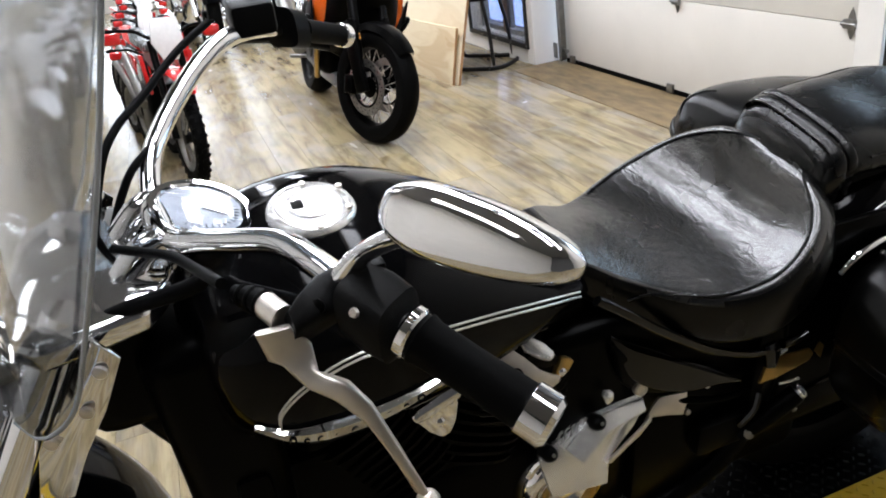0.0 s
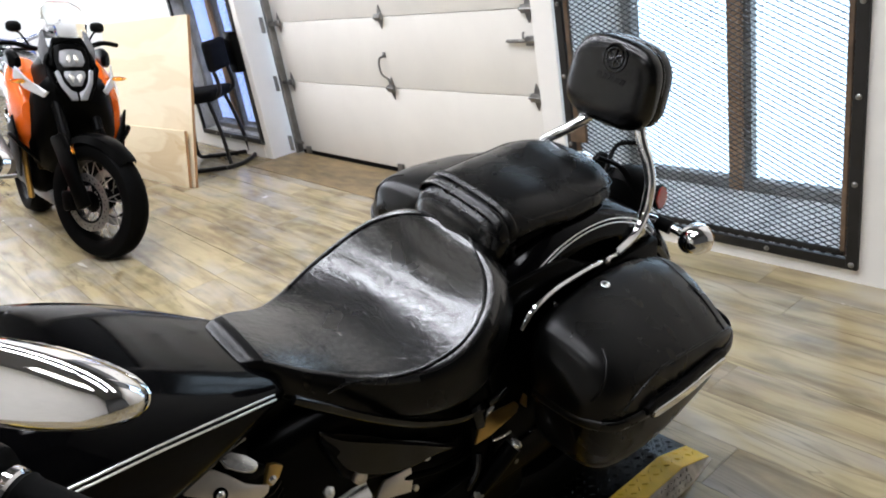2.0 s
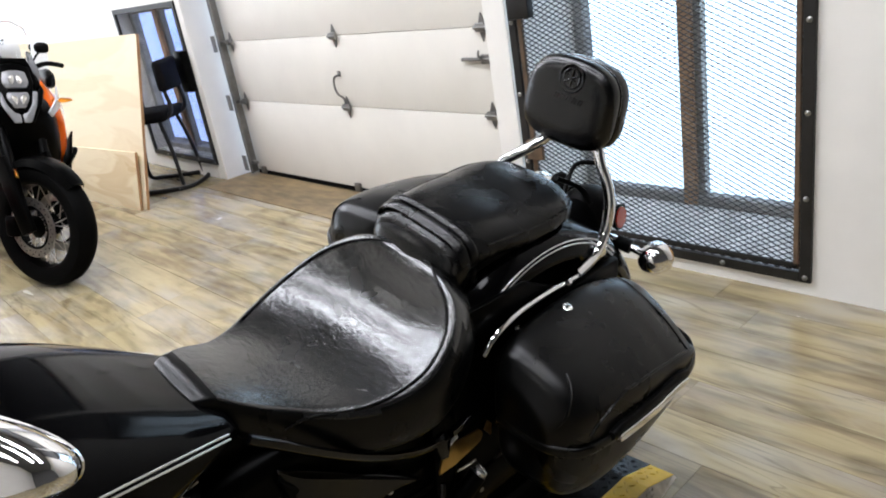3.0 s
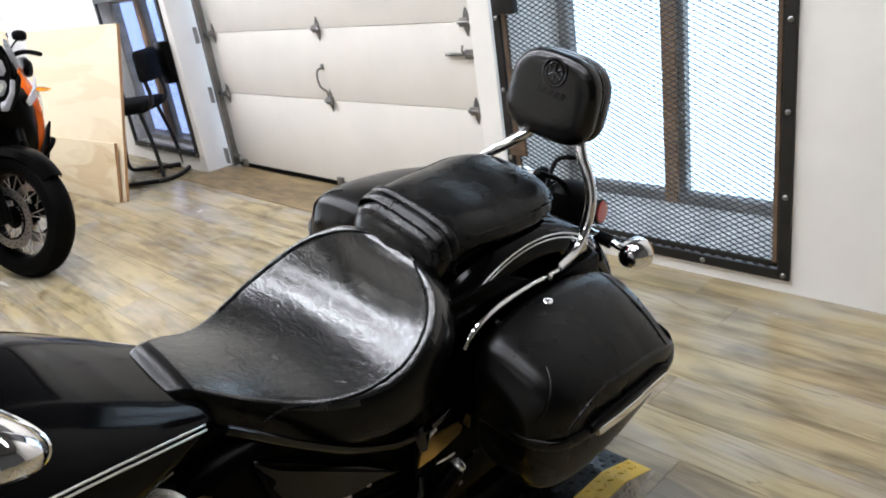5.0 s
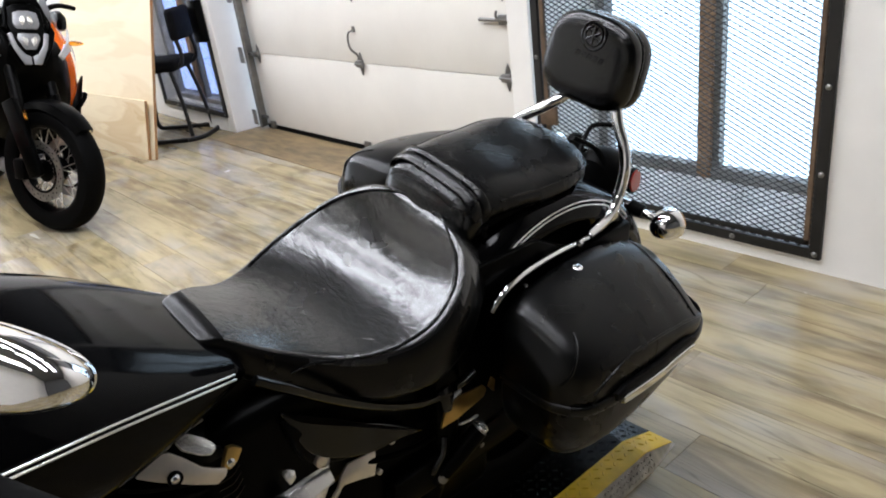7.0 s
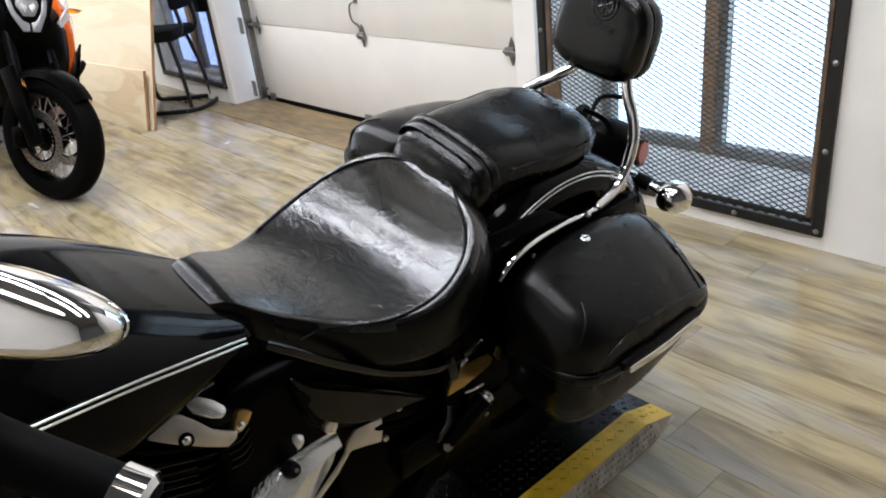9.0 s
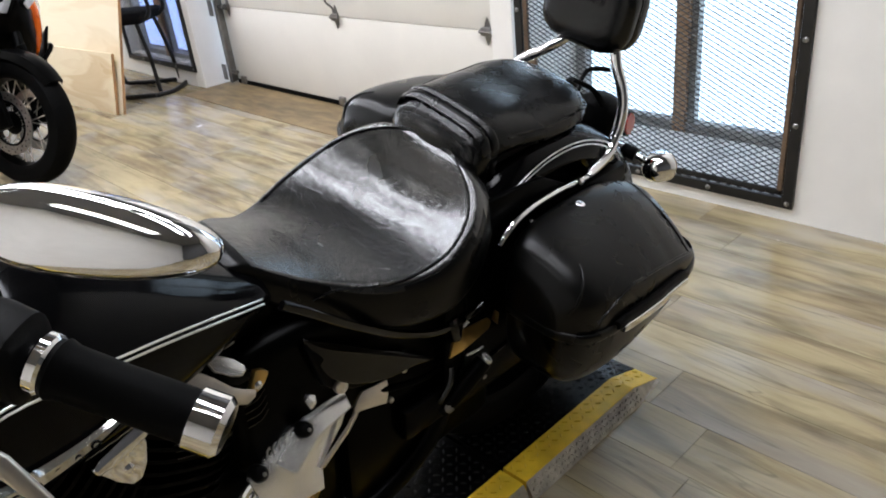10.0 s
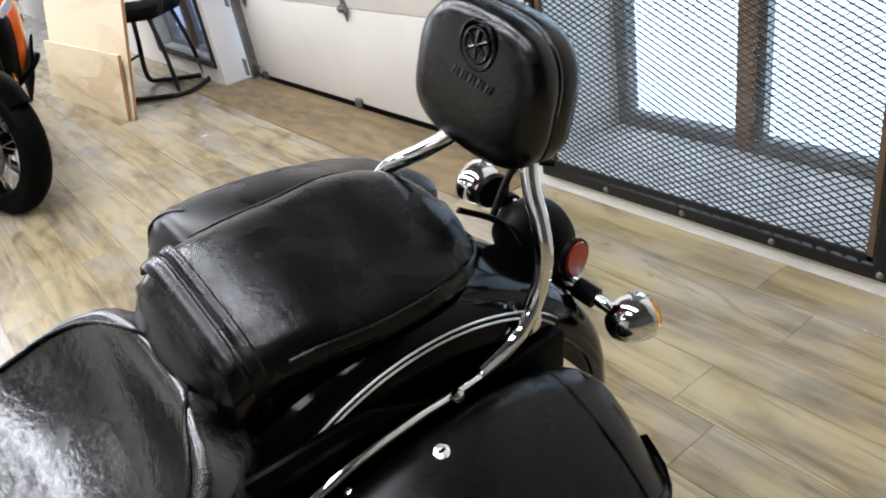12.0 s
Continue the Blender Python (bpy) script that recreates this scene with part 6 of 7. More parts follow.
leaning_sheet("plywood_sheet", (-4.195, 1.910, 0.0), 6, 1.30, 1.05, 14.5, 0.018, "large pale plywood sheet leaning by the wall", M_PLY)
leaning_sheet("plywood_sheet", (-4.235, 1.884, 0.0), 6, 1.25, 0.36, 12.0, 0.018, "low knotty plywood offcut leaning before the large sheet", M_PLYKNOT)


def chair():
    t = thing("office_chair", "black fabric chair on a black tubular ring base", "chair", pose(-4.66, 2.25, 0, 0, 0, -48))
    part("seat", box(-0.18, -0.18, 0.45, 0.18, 0.20, 0.52, 0.03, seg=3), M_CLOTH, t, "black fabric seat")
    part("backrest", box(-0.14, 0.19, 0.63, 0.14, 0.25, 0.83, 0.030, seg=3), M_CLOTH, t, "black fabric backrest")
    for s in (1, -1):
        part("back_support", tube([(s * 0.10, 0.05, 0.455), (s * 0.11, 0.19, 0.47), (s * 0.11, 0.235, 0.53), (s * 0.11, 0.22, 0.66)], 0.013), M_STEELDK, t, "black steel tube")
        part("leg", tube([(s * 0.15, -0.14, 0.46), (s * 0.16, -0.17, 0.28), (s * 0.17, -0.20, 0.05), (s * 0.19, -0.10, 0.015), (s * 0.20, 0.18, 0.015)], 0.015), M_STEELDK, t, "black steel tube")
    part("rear_leg", tube([(0.13, 0.14, 0.46), (0.15, 0.18, 0.25), (0.17, 0.20, 0.03)], 0.013), M_STEELDK, t)
    part("rear_leg", tube([(-0.13, 0.14, 0.46), (-0.15, 0.18, 0.25), (-0.17, 0.20, 0.03)], 0.013), M_STEELDK, t)
    part("base_bar", tube([(0.20, 0.18, 0.013), (0.12, 0.26, 0.013), (-0.12, 0.26, 0.013), (-0.20, 0.18, 0.015)], 0.015), M_STEELDK, t, "black steel tube")
    part("foot_rail", rod((-0.165, -0.18, 0.20), (0.165, -0.18, 0.20), 0.009), M_STEELDK, t)


chair()


# ---- orange adventure motorcycle ----
# local axes: x ahead, y left, z up; front axle at x = 1.50
def adventure_bike():
    t = thing("adventure_motorcycle", "orange and black adventure motorcycle on spoked wheels", "motorcycle", pose(-4.93, 1.13, 0, -12, 0, 0) @ Matrix.Scale(0.97, 4))
    steer = radians(24)
    fx = Vector((1.53, 0, 0.303))
    fwd = Vector((math.cos(steer), math.sin(steer), 0))
    left = Vector((-math.sin(steer), math.cos(steer), 0))
    wheel(tuple(fx), 0.303, 0.120, tuple(left), t, M_FRAME, 32, M_SATIN)
    wheel((0, 0, 0.325), 0.325, 0.16, (0, 1, 0), t, M_FRAME, 32, M_SATIN)
    for s in (1, -1):
        disc = part("brake_disc", turned([(-0.003, 0.108), (-0.003, 0.146), (0.003, 0.146), (0.003, 0.108)], fx + left * s * 0.072, left, n=40, cap=False), M_DISC, t, "steel brake disc")
        part("disc_carrier", torus(fx + left * s * 0.072, left, 0.100, 0.006), M_FRAME, disc)
        top = Vector((1.20, 0, 0.86)) + left * s * 0.10
        part("fork_leg", tube([top, fx + left * s * 0.10 - fwd * 0.035 + Vector((0, 0, 0.16)), fx + left * s * 0.10], 0.028, steps=1, radii=[0.026, 0.026, 0.030]), M_FRAME, t, "black upside-down fork leg")
        part("fork_guard", box(-0.045, -0.016, -0.02, 0.045, 0.016, 0.36, 0.012), M_FRAME, t, "black plastic fork guard").matrix_local = pose(*(fx + left * s * 0.115 + fwd * 0.025), 0, -22, math.degrees(steer))
        part("caliper", box(-0.04, -0.02, -0.05, 0.03, 0.02, 0.05, 0.01), M_FRAME, t, "black brake caliper").matrix_local = pose(*(fx + left * s * 0.085 - fwd * 0.11), 0, 0, math.degrees(steer))
    # high front mudguard
    rings = []
    for a in np.linspace(radians(125), radians(40), 24):
        out = fwd * math.cos(a) + Vector((0, 0, math.sin(a)))
        c = fx + out * 0.322
        wdt = 0.066 * (0.55 + 0.45 * math.sin((a - 0.3) * 1.1))
        rings.append([c + left * wdt + out * -0.03, c + left * wdt * 0.7 + out * 0.004, c + left * wdt * 0.25 + out * 0.012, c - left * wdt * 0.25 + out * 0.012, c - left * wdt * 0.7 + out * 0.004, c - left * wdt - out * 0.03, c - left * wdt * 0.7 - out * 0.002, c + left * wdt * 0.7 - out * 0.002])
    part("mudguard", loft(rings), M_FRAME, t, "black plastic front mudguard")
    # engine and frame mass
    part("engine", box(0.55, -0.20, 0.28, 1.05, 0.20, 0.66, 0.06, seg=3), M_FRAME, t, "black engine")
    part("skid_plate", box(0.58, -0.14, 0.22, 1.10, 0.14, 0.30, 0.03), M_GREYPL, t)
    part("radiator", box(1.03, -0.17, 0.42, 1.10, 0.17, 0.74, 0.015), M_FRAME, t, "black radiator")
    # made-up black mass stands for radiator, forks and the dark hollow between
    part("lower_fairing", loft([ring((x, 0, z), (0, 1, 0), (0, 0, 1), a, b, 20, 3) for x, z, a, b in ((1.00, 0.62, 0.20, 0.24), (1.12, 0.64, 0.215, 0.25), (1.22, 0.70, 0.20, 0.20), (1.28, 0.78, 0.16, 0.15), (1.33, 0.82, 0.10, 0.08))]), M_FRAME, t, "black mass for radiator and dark fork hollow")
    # tank shrouds
    for s in (1, -1):
        rings = []
        for x, y0, y1, z0, z1 in ((0.62, 0.05, 0.16, 0.72, 0.94), (0.80, 0.06, 0.23, 0.66, 1.00), (0.98, 0.06, 0.265, 0.56, 0.99), (1.08, 0.09, 0.265, 0.52, 0.92), (1.16, 0.14, 0.25, 0.60, 0.84), (1.20, 0.19, 0.235, 0.68, 0.78)):
            rings.append(ring((x, s * (y0 + y1) / 2, (z0 + z1) / 2), (0, 1, 0), (0, 0, 1), (y1 - y0) / 2, (z1 - z0) / 2, 20, 2.6))
        part("tank_shroud", loft(rings), M_ORANGE, t, "glossy orange tank shroud")
        bm = plate([(0.86, s * 0.245, 0.50), (1.05, s * 0.275, 0.66), (1.16, s * 0.27, 0.72), (1.14, s * 0.25, 0.52), (1.0, s * 0.24, 0.38)], (0, s, 0), 0.012, bevel=0.004)
        part("side_panel", bm, M_PLASTIC, t, "black plastic side panel")
        bm = plate([(1.12, s * 0.235, 0.90), (1.22, s * 0.205, 0.845), (1.31, s * 0.145, 0.805), (1.325, s * 0.125, 0.83), (1.24, s * 0.190, 0.89), (1.14, s * 0.225, 0.955)], (0.3, s, 0.2), 0.010, bevel=0.003)
        part("nose_panel", bm, M_SILVERPL, t, "silver-white nose panel")
        bm = plate([(0.86, s * 0.262, 0.93), (1.00, s * 0.272, 0.90), (1.09, s * 0.270, 0.78), (1.04, s * 0.276, 0.83), (0.95, s * 0.276, 0.85)], (0.1, s, 0.1), 0.006, bevel=0.002)
        part("shroud_graphic", bm, M_WHITEPL, t, "white shroud graphic")
        part("hand_guard", loft([ring((x, s * yy, zz), (0, 1, 0), (0, 0, 1), a, b, 16, 2.6) for x, yy, zz, a, b in ((0.96, 0.215, 1.01, 0.012, 0.030), (1.02, 0.225, 1.00, 0.026, 0.045), (1.08, 0.220, 0.985, 0.028, 0.044), (1.11, 0.205, 0.975, 0.014, 0.024))]), M_FRAME, t, "black hand guard")
        part("turn_signal", turned([(0, 0.005), (0.03, 0.007), (0.040, 0.012), (0.060, 0.013), (0.085, 0.008), (0.10, 0.002)], (1.22, s * 0.18, 0.885), (0.1, s, 0), n=16), M_AMBER, t, "amber turn signal")
        part("mirror_stem", tube([(1.08, s * 0.14, 1.06), (1.08, s * 0.17, 1.11), (1.08, s * 0.19, 1.13)], 0.005), M_FRAME, t)
        part("mirror", loft([ring((1.08 + h, s * 0.20, 1.150), (0, 1, 0), (0, 0, 1), 0.036 * f, 0.028 * f, 20, 2.6) for h, f in ((-0.012, 0.95), (0, 1.0), (0.012, 0.8), (0.02, 0.4))]), M_PLASTIC, t, "black mirror")
        part("crash_bar", tube([(1.10, s * 0.12, 0.42), (1.16, s * 0.24, 0.55), (1.14, s * 0.29, 0.62), (1.02, s * 0.28, 0.60)], 0.012), M_FRAME, t)
        part("foot_peg", rod((0.60, s * 0.15, 0.33), (0.60, s * 0.30, 0.33), 0.012), M_GALV, t)
    # headlamp: two stacked lenses in a silver shield
    def shield(pts, x0, mat, nm, lb, dx=0.03):
        outline = [Vector((x0 - 0.32 * (z - 0.86), y, z)) for y, z in pts]
        return part(nm, plate(outline, (1, 0, 0.32), dx, bevel=0.006), mat, t, lb)
    shield([(-0.075, 1.04), (-0.082, 0.97), (-0.060, 0.86), (-0.030, 0.80), (0.030, 0.80), (0.060, 0.86), (0.082, 0.97), (0.075, 1.04), (0.04, 1.06), (-0.04, 1.06)], 1.315, M_FRAME, "headlamp_housing", "black headlamp housing")
    up = shield([(-0.052, 1.025), (-0.060, 0.975), (-0.045, 0.950), (0.045, 0.950), (0.060, 0.975), (0.052, 1.025), (0.02, 1.035), (-0.02, 1.035)], 1.342, M_MASK, "reflector", "faceted upper headlamp", 0.012)
    lo = shield([(-0.045, 0.930), (-0.052, 0.905), (-0.024, 0.855), (0.024, 0.855), (0.052, 0.905), (0.045, 0.930)], 1.342, M_MASK, "reflector", "faceted lower headlamp", 0.012)
    for s in (1, -1):
        shield([(s * 0.022, 1.010), (s * 0.030, 0.985), (s * 0.018, 0.968), (s * 0.006, 0.985), (s * 0.008, 1.012)], 1.356, M_DISC, "lamp_facet", "bright chrome facet", 0.004)
        shield([(s * 0.028, 0.920), (s * 0.034, 0.900), (s * 0.014, 0.872), (s * 0.005, 0.905)], 1.356, M_DISC, "lamp_facet", "bright chrome facet", 0.004)
        shield([(s * 0.070, 0.935), (s * 0.092, 0.930), (s * 0.078, 0.865), (s * 0.038, 0.785), (s * 0.004, 0.785), (s * 0.004, 0.825), (s * 0.030, 0.835), (s * 0.056, 0.875)], 1.340, M_MASK, "mask_panel", "dark silver mask panel", 0.012)
        shield([(s * 0.094, 0.925), (s * 0.118, 0.965), (s * 0.128, 0.935), (s * 0.105, 0.865), (s * 0.050, 0.778), (s * 0.030, 0.778), (s * 0.078, 0.855)], 1.318, M_FRAME, "mask_rim", "black mask rim", 0.012)
    shield([(-0.090, 1.03), (-0.105, 0.95), (-0.085, 0.93), (-0.070, 1.045), (0, 1.065), (0.070, 1.045), (0.085, 0.93), (0.105, 0.95), (0.090, 1.03), (0.070, 1.085), (-0.070, 1.085)], 1.30, M_FRAME, "nose_cowl", "black nose cowl", 0.04)
    for s in (1, -1):
        shield([(s * 0.085, 1.04), (s * 0.110, 0.955), (s * 0.125, 0.965), (s * 0.135, 1.03), (s * 0.110, 1.12), (s * 0.095, 1.13)], 1.285, M_GREYPL, "screen_wing", "smoked side wing of the screen", 0.006)
        part("fork_reflector", box(-0.006, -0.003, -0.022, 0.006, 0.003, 0.022, 0.002), M_AMBER, t, "amber fork reflector").matrix_local = pose(*(fx + left * s * 0.134 + fwd * 0.015 + Vector((0, 0, 0.27))), 0, -22, math.degrees(steer))
        for k in range(20):
            a = 2 * math.pi * k / 20
            for rr, da in ((0.120, 0.0), (0.134, 0.16)):
                p = fx + left * s * 0.0752 + (fwd * math.cos(a + da) + Vector((0, 0, 1)) * math.sin(a + da)) * rr
                part("disc_hole", turned([(0, 0.0040), (0.0006, 0.0038)], p, left * s, n=8), M_FRAME, t)
    ws = shield([(-0.11, 1.09), (-0.12, 1.16), (-0.10, 1.24), (-0.05, 1.27), (0.05, 1.27), (0.10, 1.24), (0.12, 1.16), (0.11, 1.09)], 1.30, M_SHIELD, "windscreen", "clear windscreen", 0.005)
    ws.visible_shadow = False
    part("handlebar", tube([(0.98, 0.32, 1.06), (1.05, 0.22, 1.07), (1.10, 0.10, 1.04), (1.10, -0.10, 1.04), (1.05, -0.22, 1.07), (0.98, -0.32, 1.06)], 0.013), M_FRAME, t)
    part("fairing_core", loft([ring((x, 0, z), (0, 1, 0), (0, 0, 1), a, b, 20, 3) for x, z, a, b in ((0.95, 0.80, 0.15, 0.20), (1.15, 0.86, 0.15, 0.18), (1.28, 0.92, 0.12, 0.13))]), M_FRAME, t, "dark inner fairing")
    part("seat", loft([ring((x, 0, z), (0, 1, 0), (0, 0, 1), a, b, 20, 3) for x, z, a, b in ((-0.30, 0.99, 0.09, 0.03), (-0.1, 0.98, 0.13, 0.05), (0.2, 0.93, 0.14, 0.05), (0.5, 0.87, 0.12, 0.05), (0.68, 0.90, 0.08, 0.04))]), M_SEAT2, t, "black seat")
    part("tail", loft([ring((x, 0, z), (0, 1, 0), (0, 0, 1), a, b, 16, 3) for x, z, a, b in ((-0.40, 0.94, 0.06, 0.03), (-0.1, 0.90, 0.12, 0.05), (0.4, 0.78, 0.13, 0.07))]), M_ORANGE, t, "orange tail panel")
    part("rack", box(-0.42, -0.12, 1.03, -0.10, 0.12, 1.05, 0.008), M_PLASTIC, t, "black luggage rack")
    part("exhaust", tube([(0.4, -0.20, 0.36), (0.1, -0.22, 0.50), (-0.25, -0.23, 0.72)], 0.055), M_GALV, t, "steel exhaust can")
    part("swing_arm", tube([(0.5, 0.10, 0.42), (0, 0.12, 0.325)], 0.035, steps=1), M_GREYPL, t)
    part("swing_arm", tube([(0.5, -0.10, 0.42), (0, -0.12, 0.325)], 0.035, steps=1), M_GREYPL, t)
    part("frame_tube", tube([(1.10, -0.12, 0.85), (0.8, -0.19, 0.66), (0.5, -0.15, 0.45)], 0.017), M_ORANGE, t, "orange trellis frame tube")
    part("frame_tube", tube([(1.10, 0.12, 0.85), (0.8, 0.19, 0.66), (0.5, 0.15, 0.45)], 0.017), M_ORANGE, t, "orange trellis frame tube")
    part("side_stand", tube([(0.62, 0.16, 0.26), (0.58, 0.26, 0.12), (0.56, 0.33, 0.008)], 0.013), M_FRAME, t)
    part("engine_bar", tube([(0.95, -0.2, 0.26), (1.02, -0.22, 0.45), (0.98, -0.21, 0.6)], 0.016), M_GOLDTINT, t, "gold anodised tube")


adventure_bike()


# ---- motorcycles parked further off ----
def dirt_bike(body, label, group, m):
    t = thing("dirt_bike", label, "motorcycle", m, group)
    for x, rad, w in ((0.68, 0.33, 0.09), (-0.68, 0.31, 0.11)):
        tyre = wheel((x, 0, rad + 0.008), rad, w, (0, 1, 0), t, M_GALV, 8)
        verts, faces = [], []
        for k in range(30):
            for col in (-0.34, 0.0, 0.34):
                a0 = 2 * math.pi * (k + (0.5 if col == 0 else 0)) / 30
                rr = rad * (0.985 if col == 0 else 0.955)
                o, q = Vector((math.cos(a0), 0, math.sin(a0))), Vector((-math.sin(a0), 0, math.cos(a0)))
                c, n0 = Vector((x, col * w, rad + 0.008)) + o * rr, len(verts)
                for du in (-0.012, 0.014):
                    for dq in (-0.012, 0.012):
                        for dy in (-0.013, 0.013):
                            verts.append(c + o * du + q * dq + Vector((0, dy, 0)))
                faces += [tuple(n0 + i for i in f) for f in ((0, 1, 3, 2), (4, 6, 7, 5), (0, 4, 5, 1), (2, 3, 7, 6), (0, 2, 6, 4), (1, 5, 7, 3))]
        bm, me = bmesh.new(), bpy.data.meshes.new("lugs")
        me.from_pydata(verts, [], faces)
        bm.from_mesh(me)
        part("knobby_tread", bm, M_RUBBER, tyre, smooth=False)["kind"] = "stuff"
    for s in (1, -1):
        part("fork_leg", tube([(0.40, s * 0.09, 0.98), (0.68, s * 0.09, 0.34)], 0.025, steps=1), M_FRAME, t, "dark fork leg")
        part("shroud", plate([(0.42, s * 0.13, 0.62), (0.40, s * 0.16, 0.90), (0.05, s * 0.12, 0.86), (-0.02, s * 0.10, 0.78)], (0, s, 0), 0.03, bevel=0.01), body, t, "coloured plastic shroud")
        part("side_plate", plate([(-0.15, s * 0.10, 0.80), (-0.45, s * 0.09, 0.84), (-0.40, s * 0.10, 0.62), (-0.18, s * 0.10, 0.58)], (0, s, 0), 0.02, bevel=0.006), body, t, "coloured side panel")
        part("badge", turned([(0, 0.06), (0.004, 0.058)], (0.22, s * 0.165, 0.76), (0, s, 0), n=20), M_WHITEPL, t, "white round badge")
        part("hand_guard", box(0.36, s * 0.34 - 0.06, 0.98, 0.44, s * 0.34 + 0.06, 1.06, 0.02), body, t)
        part("grip", rod((0.34, s * 0.28, 1.06), (0.30, s * 0.40, 1.06), 0.018), M_RUBBER, t, "black grip")
    part("front_fender", loft([ring((x, 0, z), (0, 1, 0), (-0.1, 0, 1), a, 0.012, 14, 2.6) for x, z, a in ((0.30, 0.78, 0.06), (0.6, 0.80, 0.09), (0.9, 0.74, 0.06), (1.0, 0.70, 0.02))]), body, t, "coloured front fender")
    part("rear_fender", loft([ring((x, 0, z), (0, 1, 0), (0.1, 0, 1), a, 0.015, 14, 2.6) for x, z, a in ((-0.2, 0.88, 0.08), (-0.6, 0.92, 0.09), (-0.95, 0.98, 0.05))]), body, t, "coloured rear fender")
    part("number_plate", plate([(0.52, -0.11, 0.98), (0.50, -0.09, 1.14), (0.50, 0.09, 1.14), (0.52, 0.11, 0.98), (0.55, 0.05, 0.86), (0.55, -0.05, 0.86)], (1, 0, 0.2), 0.015, bevel=0.005), M_WHITEPL, t, "white front number plate")
    part("seat", loft([ring((x, 0, z), (0, 1, 0), (0, 0, 1), a, 0.04, 14, 3) for x, z, a in ((0.25, 0.92, 0.06), (0.0, 0.90, 0.08), (-0.4, 0.93, 0.08), (-0.6, 0.96, 0.05))]), M_SEAT2, t, "black seat")
    part("engine", box(-0.18, -0.13, 0.28, 0.22, 0.13, 0.66, 0.04), M_FRAME, t, "black engine")
    part("handlebar", tube([(0.30, 0.40, 1.06), (0.38, 0.2, 1.06), (0.40, 0.08, 1.0), (0.40, -0.08, 1.0), (0.38, -0.2, 1.06), (0.30, -0.40, 1.06)], 0.013), M_FRAME, t, "black handlebar")
    part("swing_arm", tube([(-0.12, 0.0, 0.42), (-0.68, 0.10, 0.32)], 0.03, steps=1), M_GALV, t)
    part("exhaust", tube([(0.1, -0.14, 0.5), (-0.3, -0.13, 0.72), (-0.65, -0.12, 0.84)], 0.04), M_GALV, t, "steel exhaust can")
    part("side_stand", tube([(-0.05, 0.12, 0.3), (-0.06, 0.26, 0.008)], 0.012, steps=1), M_FRAME, t)
    return t


red = dirt_bike(M_REDPAINT, "red and white dirt bike on knobby tyres", "parked dirt bikes", pose(-3.94, 0.10, 0, -6, 0, 12) @ Matrix.Scale(0.70, 4))
for k, (x, y) in enumerate(((-4.50, -0.03), (-5.05, -0.04), (-5.62, -0.06), (-6.2, -0.06), (-6.85, -0.08), (-7.55, -0.08), (-8.3, -0.10))):
    copy_thing(red, WHOLE @ pose(x, y + 0.05, 0, -6, 0, 16 + 4 * (k % 3)) @ Matrix.Scale(0.70, 4))
white = dirt_bike(M_WHITEPL, "white and black dirt bike on knobby tyres", "parked dirt bikes", pose(-3.9, -0.62, 0, -6, 0, 20) @ Matrix.Scale(0.75, 4))
for k, (x, y) in enumerate(((-4.6, -0.40), (-5.3, -0.44), (-6.1, -0.44), (-7.0, -0.46), (-8.0, -0.46))):
    copy_thing(white, WHOLE @ pose(x, y - 0.3, 0, -6, 0, 20 + 4 * (k % 2)) @ Matrix.Scale(0.75, 4))


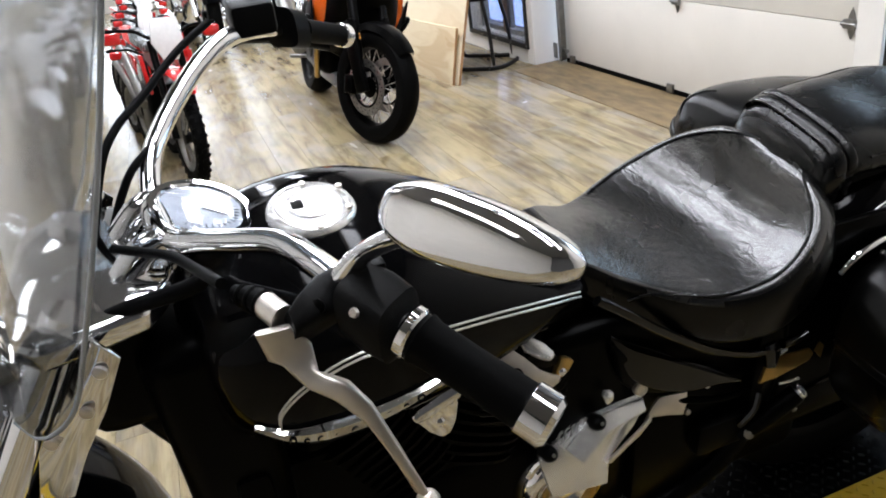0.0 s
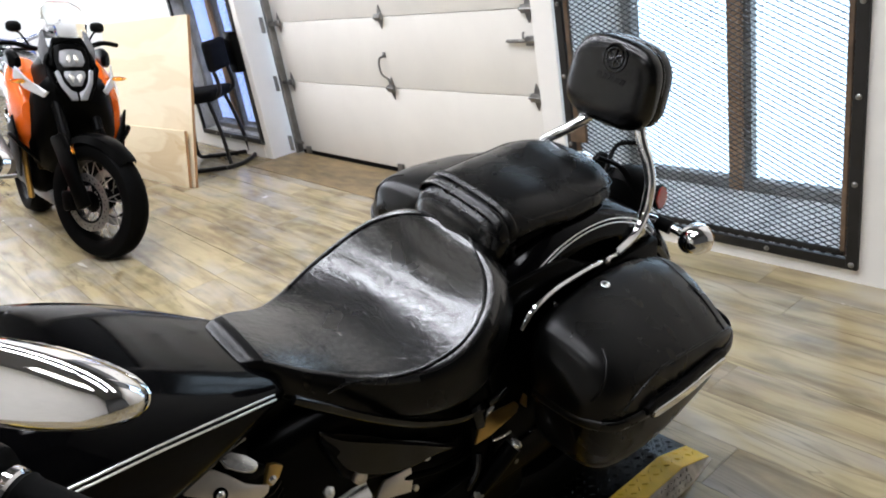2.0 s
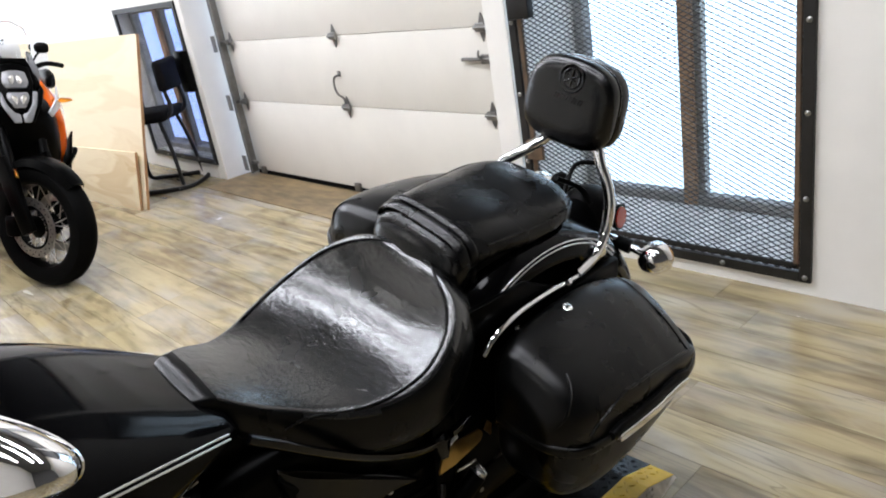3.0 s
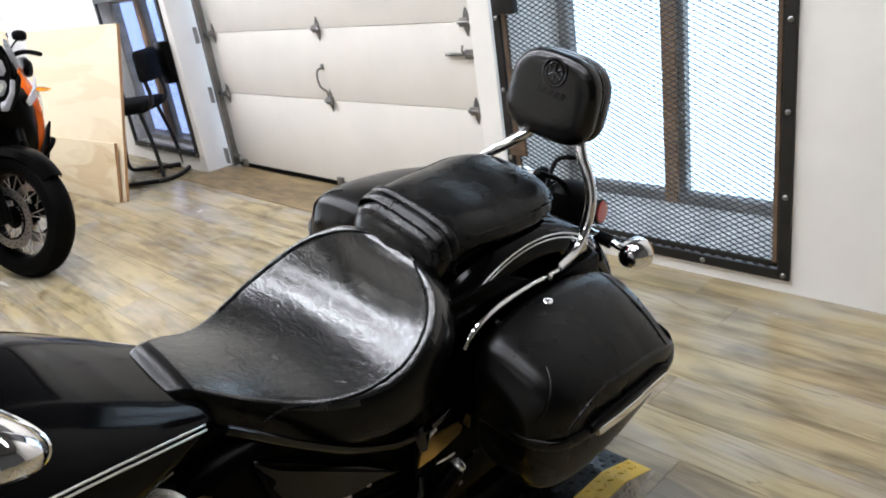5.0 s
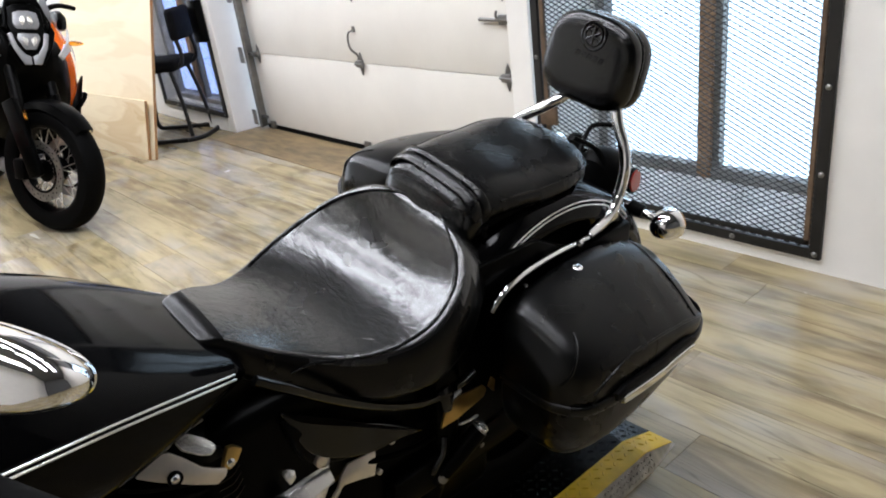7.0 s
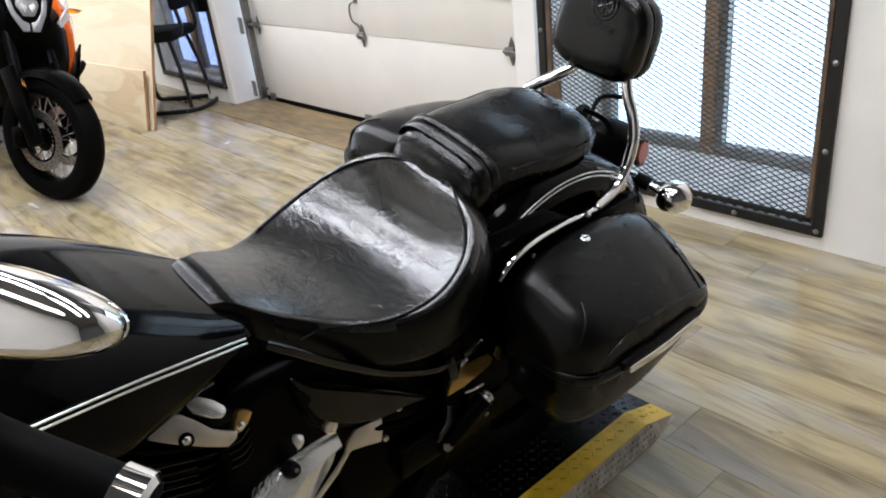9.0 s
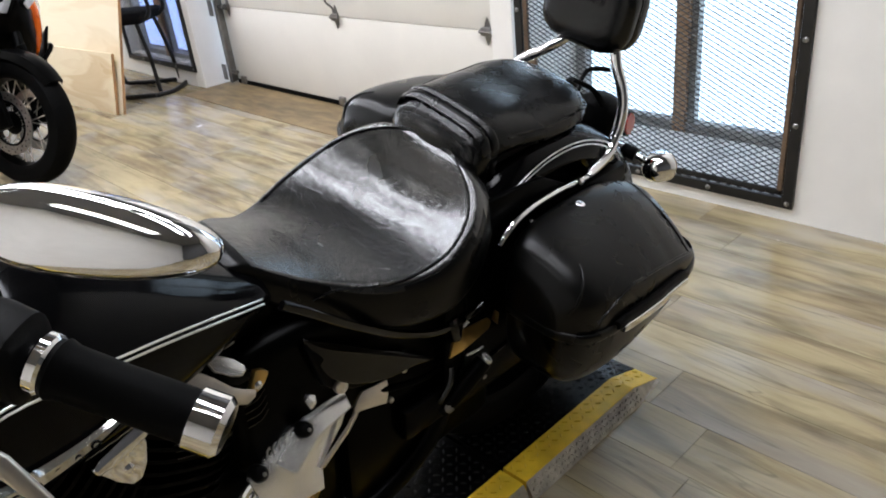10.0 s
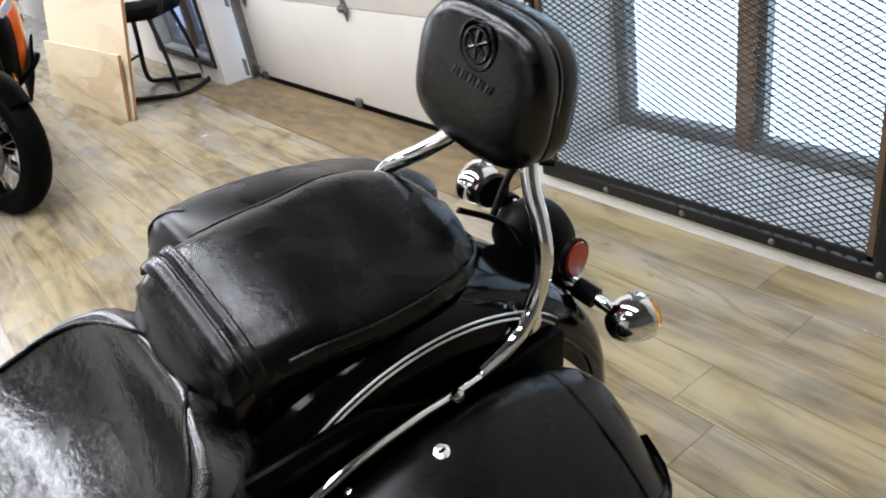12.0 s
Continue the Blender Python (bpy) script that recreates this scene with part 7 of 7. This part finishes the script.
def parked_cruiser(m, body, label):
    t = thing("parked_cruiser", label, "motorcycle", m, "parked cruisers")
    wheel((0.75, 0, 0.32), 0.32, 0.12, (0, 1, 0), t, M_CHROME, 14)
    wheel((-0.72, 0, 0.32), 0.32, 0.16, (0, 1, 0), t, M_CHROME, 14)
    part("tank", loft([ring((x, 0, z), (0, 1, 0), (0, 0, 1), a, b, 20, 2.4) for x, z, a, b in ((0.40, 0.80, 0.06, 0.06), (0.25, 0.80, 0.15, 0.11), (0.0, 0.76, 0.14, 0.10), (-0.2, 0.70, 0.07, 0.05))]), body, t, "painted fuel tank")
    part("seat", loft([ring((x, 0, z), (0, 1, 0), (0, 0, 1), a, 0.05, 16, 3) for x, z, a in ((-0.15, 0.70, 0.08), (-0.4, 0.66, 0.15), (-0.7, 0.74, 0.11), (-0.9, 0.76, 0.07))]), M_SEAT2, t, "black seat")
    part("engine", box(-0.2, -0.15, 0.22, 0.3, 0.15, 0.6, 0.05), M_CHROME, t, "chrome engine")
    for x, r in ((0.75, 0.36), (-0.72, 0.37)):
        rings = []
        for a in np.linspace(radians(160), radians(20), 18):
            o = Vector((math.cos(a), 0, math.sin(a)))
            c = Vector((x, 0, 0.32)) + o * r
            rings.append([c + Vector((0, 0.085, 0)) - o * 0.03, c + Vector((0, 0.05, 0)) + o * 0.004, c - Vector((0, 0.05, 0)) + o * 0.004, c - Vector((0, 0.085, 0)) - o * 0.03, c - Vector((0, 0.05, 0)) - o * 0.004, c + Vector((0, 0.05, 0)) - o * 0.004])
        part("fender", loft(rings), body, t, "painted fender")
    for s in (1, -1):
        part("fork_leg", tube([(0.42, s * 0.1, 0.92), (0.75, s * 0.1, 0.32)], 0.028, steps=1), M_CHROME, t, "chrome fork leg")
        part("mirror", loft([ring((0.20 + h, s * 0.42, 1.16), (0, 1, 0), (0, 0, 1), 0.06 * f, 0.04 * f, 18) for h, f in ((-0.01, 0.9), (0, 1), (0.015, 0.6))]), M_CHROME, t, "chrome mirror")
        part("mirror_stem", tube([(0.22, s * 0.33, 1.0), (0.21, s * 0.38, 1.1), (0.20, s * 0.41, 1.15)], 0.006), M_CHROME, t)
        part("exhaust", tube([(0.2, s * -0.16, 0.35), (0.0, s * -0.18, 0.25), (-1.0, s * -0.18, 0.28)], 0.045), M_CHROME, t, "chrome exhaust")
    part("handlebar", tube([(0.10, 0.42, 0.98), (0.22, 0.3, 1.0), (0.34, 0.08, 0.94), (0.34, -0.08, 0.94), (0.22, -0.3, 1.0), (0.10, -0.42, 0.98)], 0.014), M_CHROME, t, "chrome handlebar")
    part("headlamp", turned([(-0.08, 0.03), (-0.04, 0.075), (0.02, 0.085), (0.03, 0.07)], (0.52, 0, 0.84), (1, 0, 0), n=24), M_CHROME, t, "chrome headlamp")
    part("tail_lamp", box(-1.04, -0.05, 0.62, -0.98, 0.05, 0.70, 0.015), M_REDBACK, t, "red tail lamp")
    part("side_stand", tube([(0.0, 0.14, 0.25), (-0.02, 0.28, 0.008)], 0.012, steps=1), M_FRAME, t)
    return t


parked_cruiser(pose(-7.6, 1.72, 0, 5, 0, 172), M_GREYPL, "grey cruiser motorcycle with chrome parts")
parked_cruiser(pose(-8.8, 2.0, 0, 5, 0, 172), M_BLUE, "blue cruiser motorcycle with chrome parts")
dark = parked_cruiser(pose(-7.9, 1.10, 0, -5, 0, 8), M_BLACK, "black cruiser motorcycle with chrome parts")
for x, y, r in ((-8.3, 0.55, 6), (-9.6, 1.25, 10), (-9.9, 0.45, 4)):
    copy_thing(dark, WHOLE @ pose(x, y, 0, -5, 0, r))

# ---- floor planks ----
def plank_floor():
    t = thing("floor", "grey-brown wood-look vinyl plank floor", "floor", kind="structure")
    W, LN = 0.152, 1.22
    me = {}

    def plank(x0, x1, y0, y1):
        key = (round(x1 - x0, 3), round(y1 - y0, 3))
        if key not in me:
            bm = box(-key[0] / 2 + 0.0006, -key[1] / 2 + 0.0006, -0.006, key[0] / 2 - 0.0006, key[1] / 2 - 0.0006, 0.0)
            m = bpy.data.meshes.new("plank")
            bm.to_mesh(m)
            bm.free()
            m.materials.append(M_FLOOR)
            me[key] = m
        ob = new("plank", me[key])
        ob.location = ((x0 + x1) / 2, (y0 + y1) / 2, 0)
        ob.parent = t
        return ob
    rng = random.Random(4)
    y, rows = PY, []
    y = WY
    rest = []
    while y > -6:
        off = rng.uniform(0, LN)
        x = 3.2 - off
        edges = [3.2]
        while x > -14:
            edges.append(x)
            x -= LN
        edges.append(-14)
        for a, b in zip(edges[1:], edges):
            if a > -6.2 and b < 1.6 + LN and -1.9 < y:
                plank(a, b, y - W, y)
            else:
                rest.append((a, b, y - W, y))
        y -= W
    verts, faces = [], []
    for a, b, c, d in rest:
        k = len(verts)
        g = 0.0006
        verts += [(a + g, c + g, -0.004), (b - g, c + g, -0.004), (b - g, d - g, -0.004), (a + g, d - g, -0.004), (a + g, c + g, 0), (b - g, c + g, 0), (b - g, d - g, 0), (a + g, d - g, 0)]
        faces += [(k + 4, k + 5, k + 6, k + 7), (k, k + 1, k + 5, k + 4), (k + 1, k + 2, k + 6, k + 5), (k + 2, k + 3, k + 7, k + 6), (k + 3, k, k + 4, k + 7)]
    m = bpy.data.meshes.new("far_planks")
    m.from_pydata(verts, [], faces)
    m.materials.append(M_FLOOR)
    ob = new("far_planks", m)
    ob.parent = t
    ob["kind"] = "stuff"


plank_floor()
tagged(part("floor_recess", box(-14, WY, -0.006, 3.2, 3.0, -0.001), M_SILL, smooth=False), "plain floor below the wall line", "floor", kind="structure")
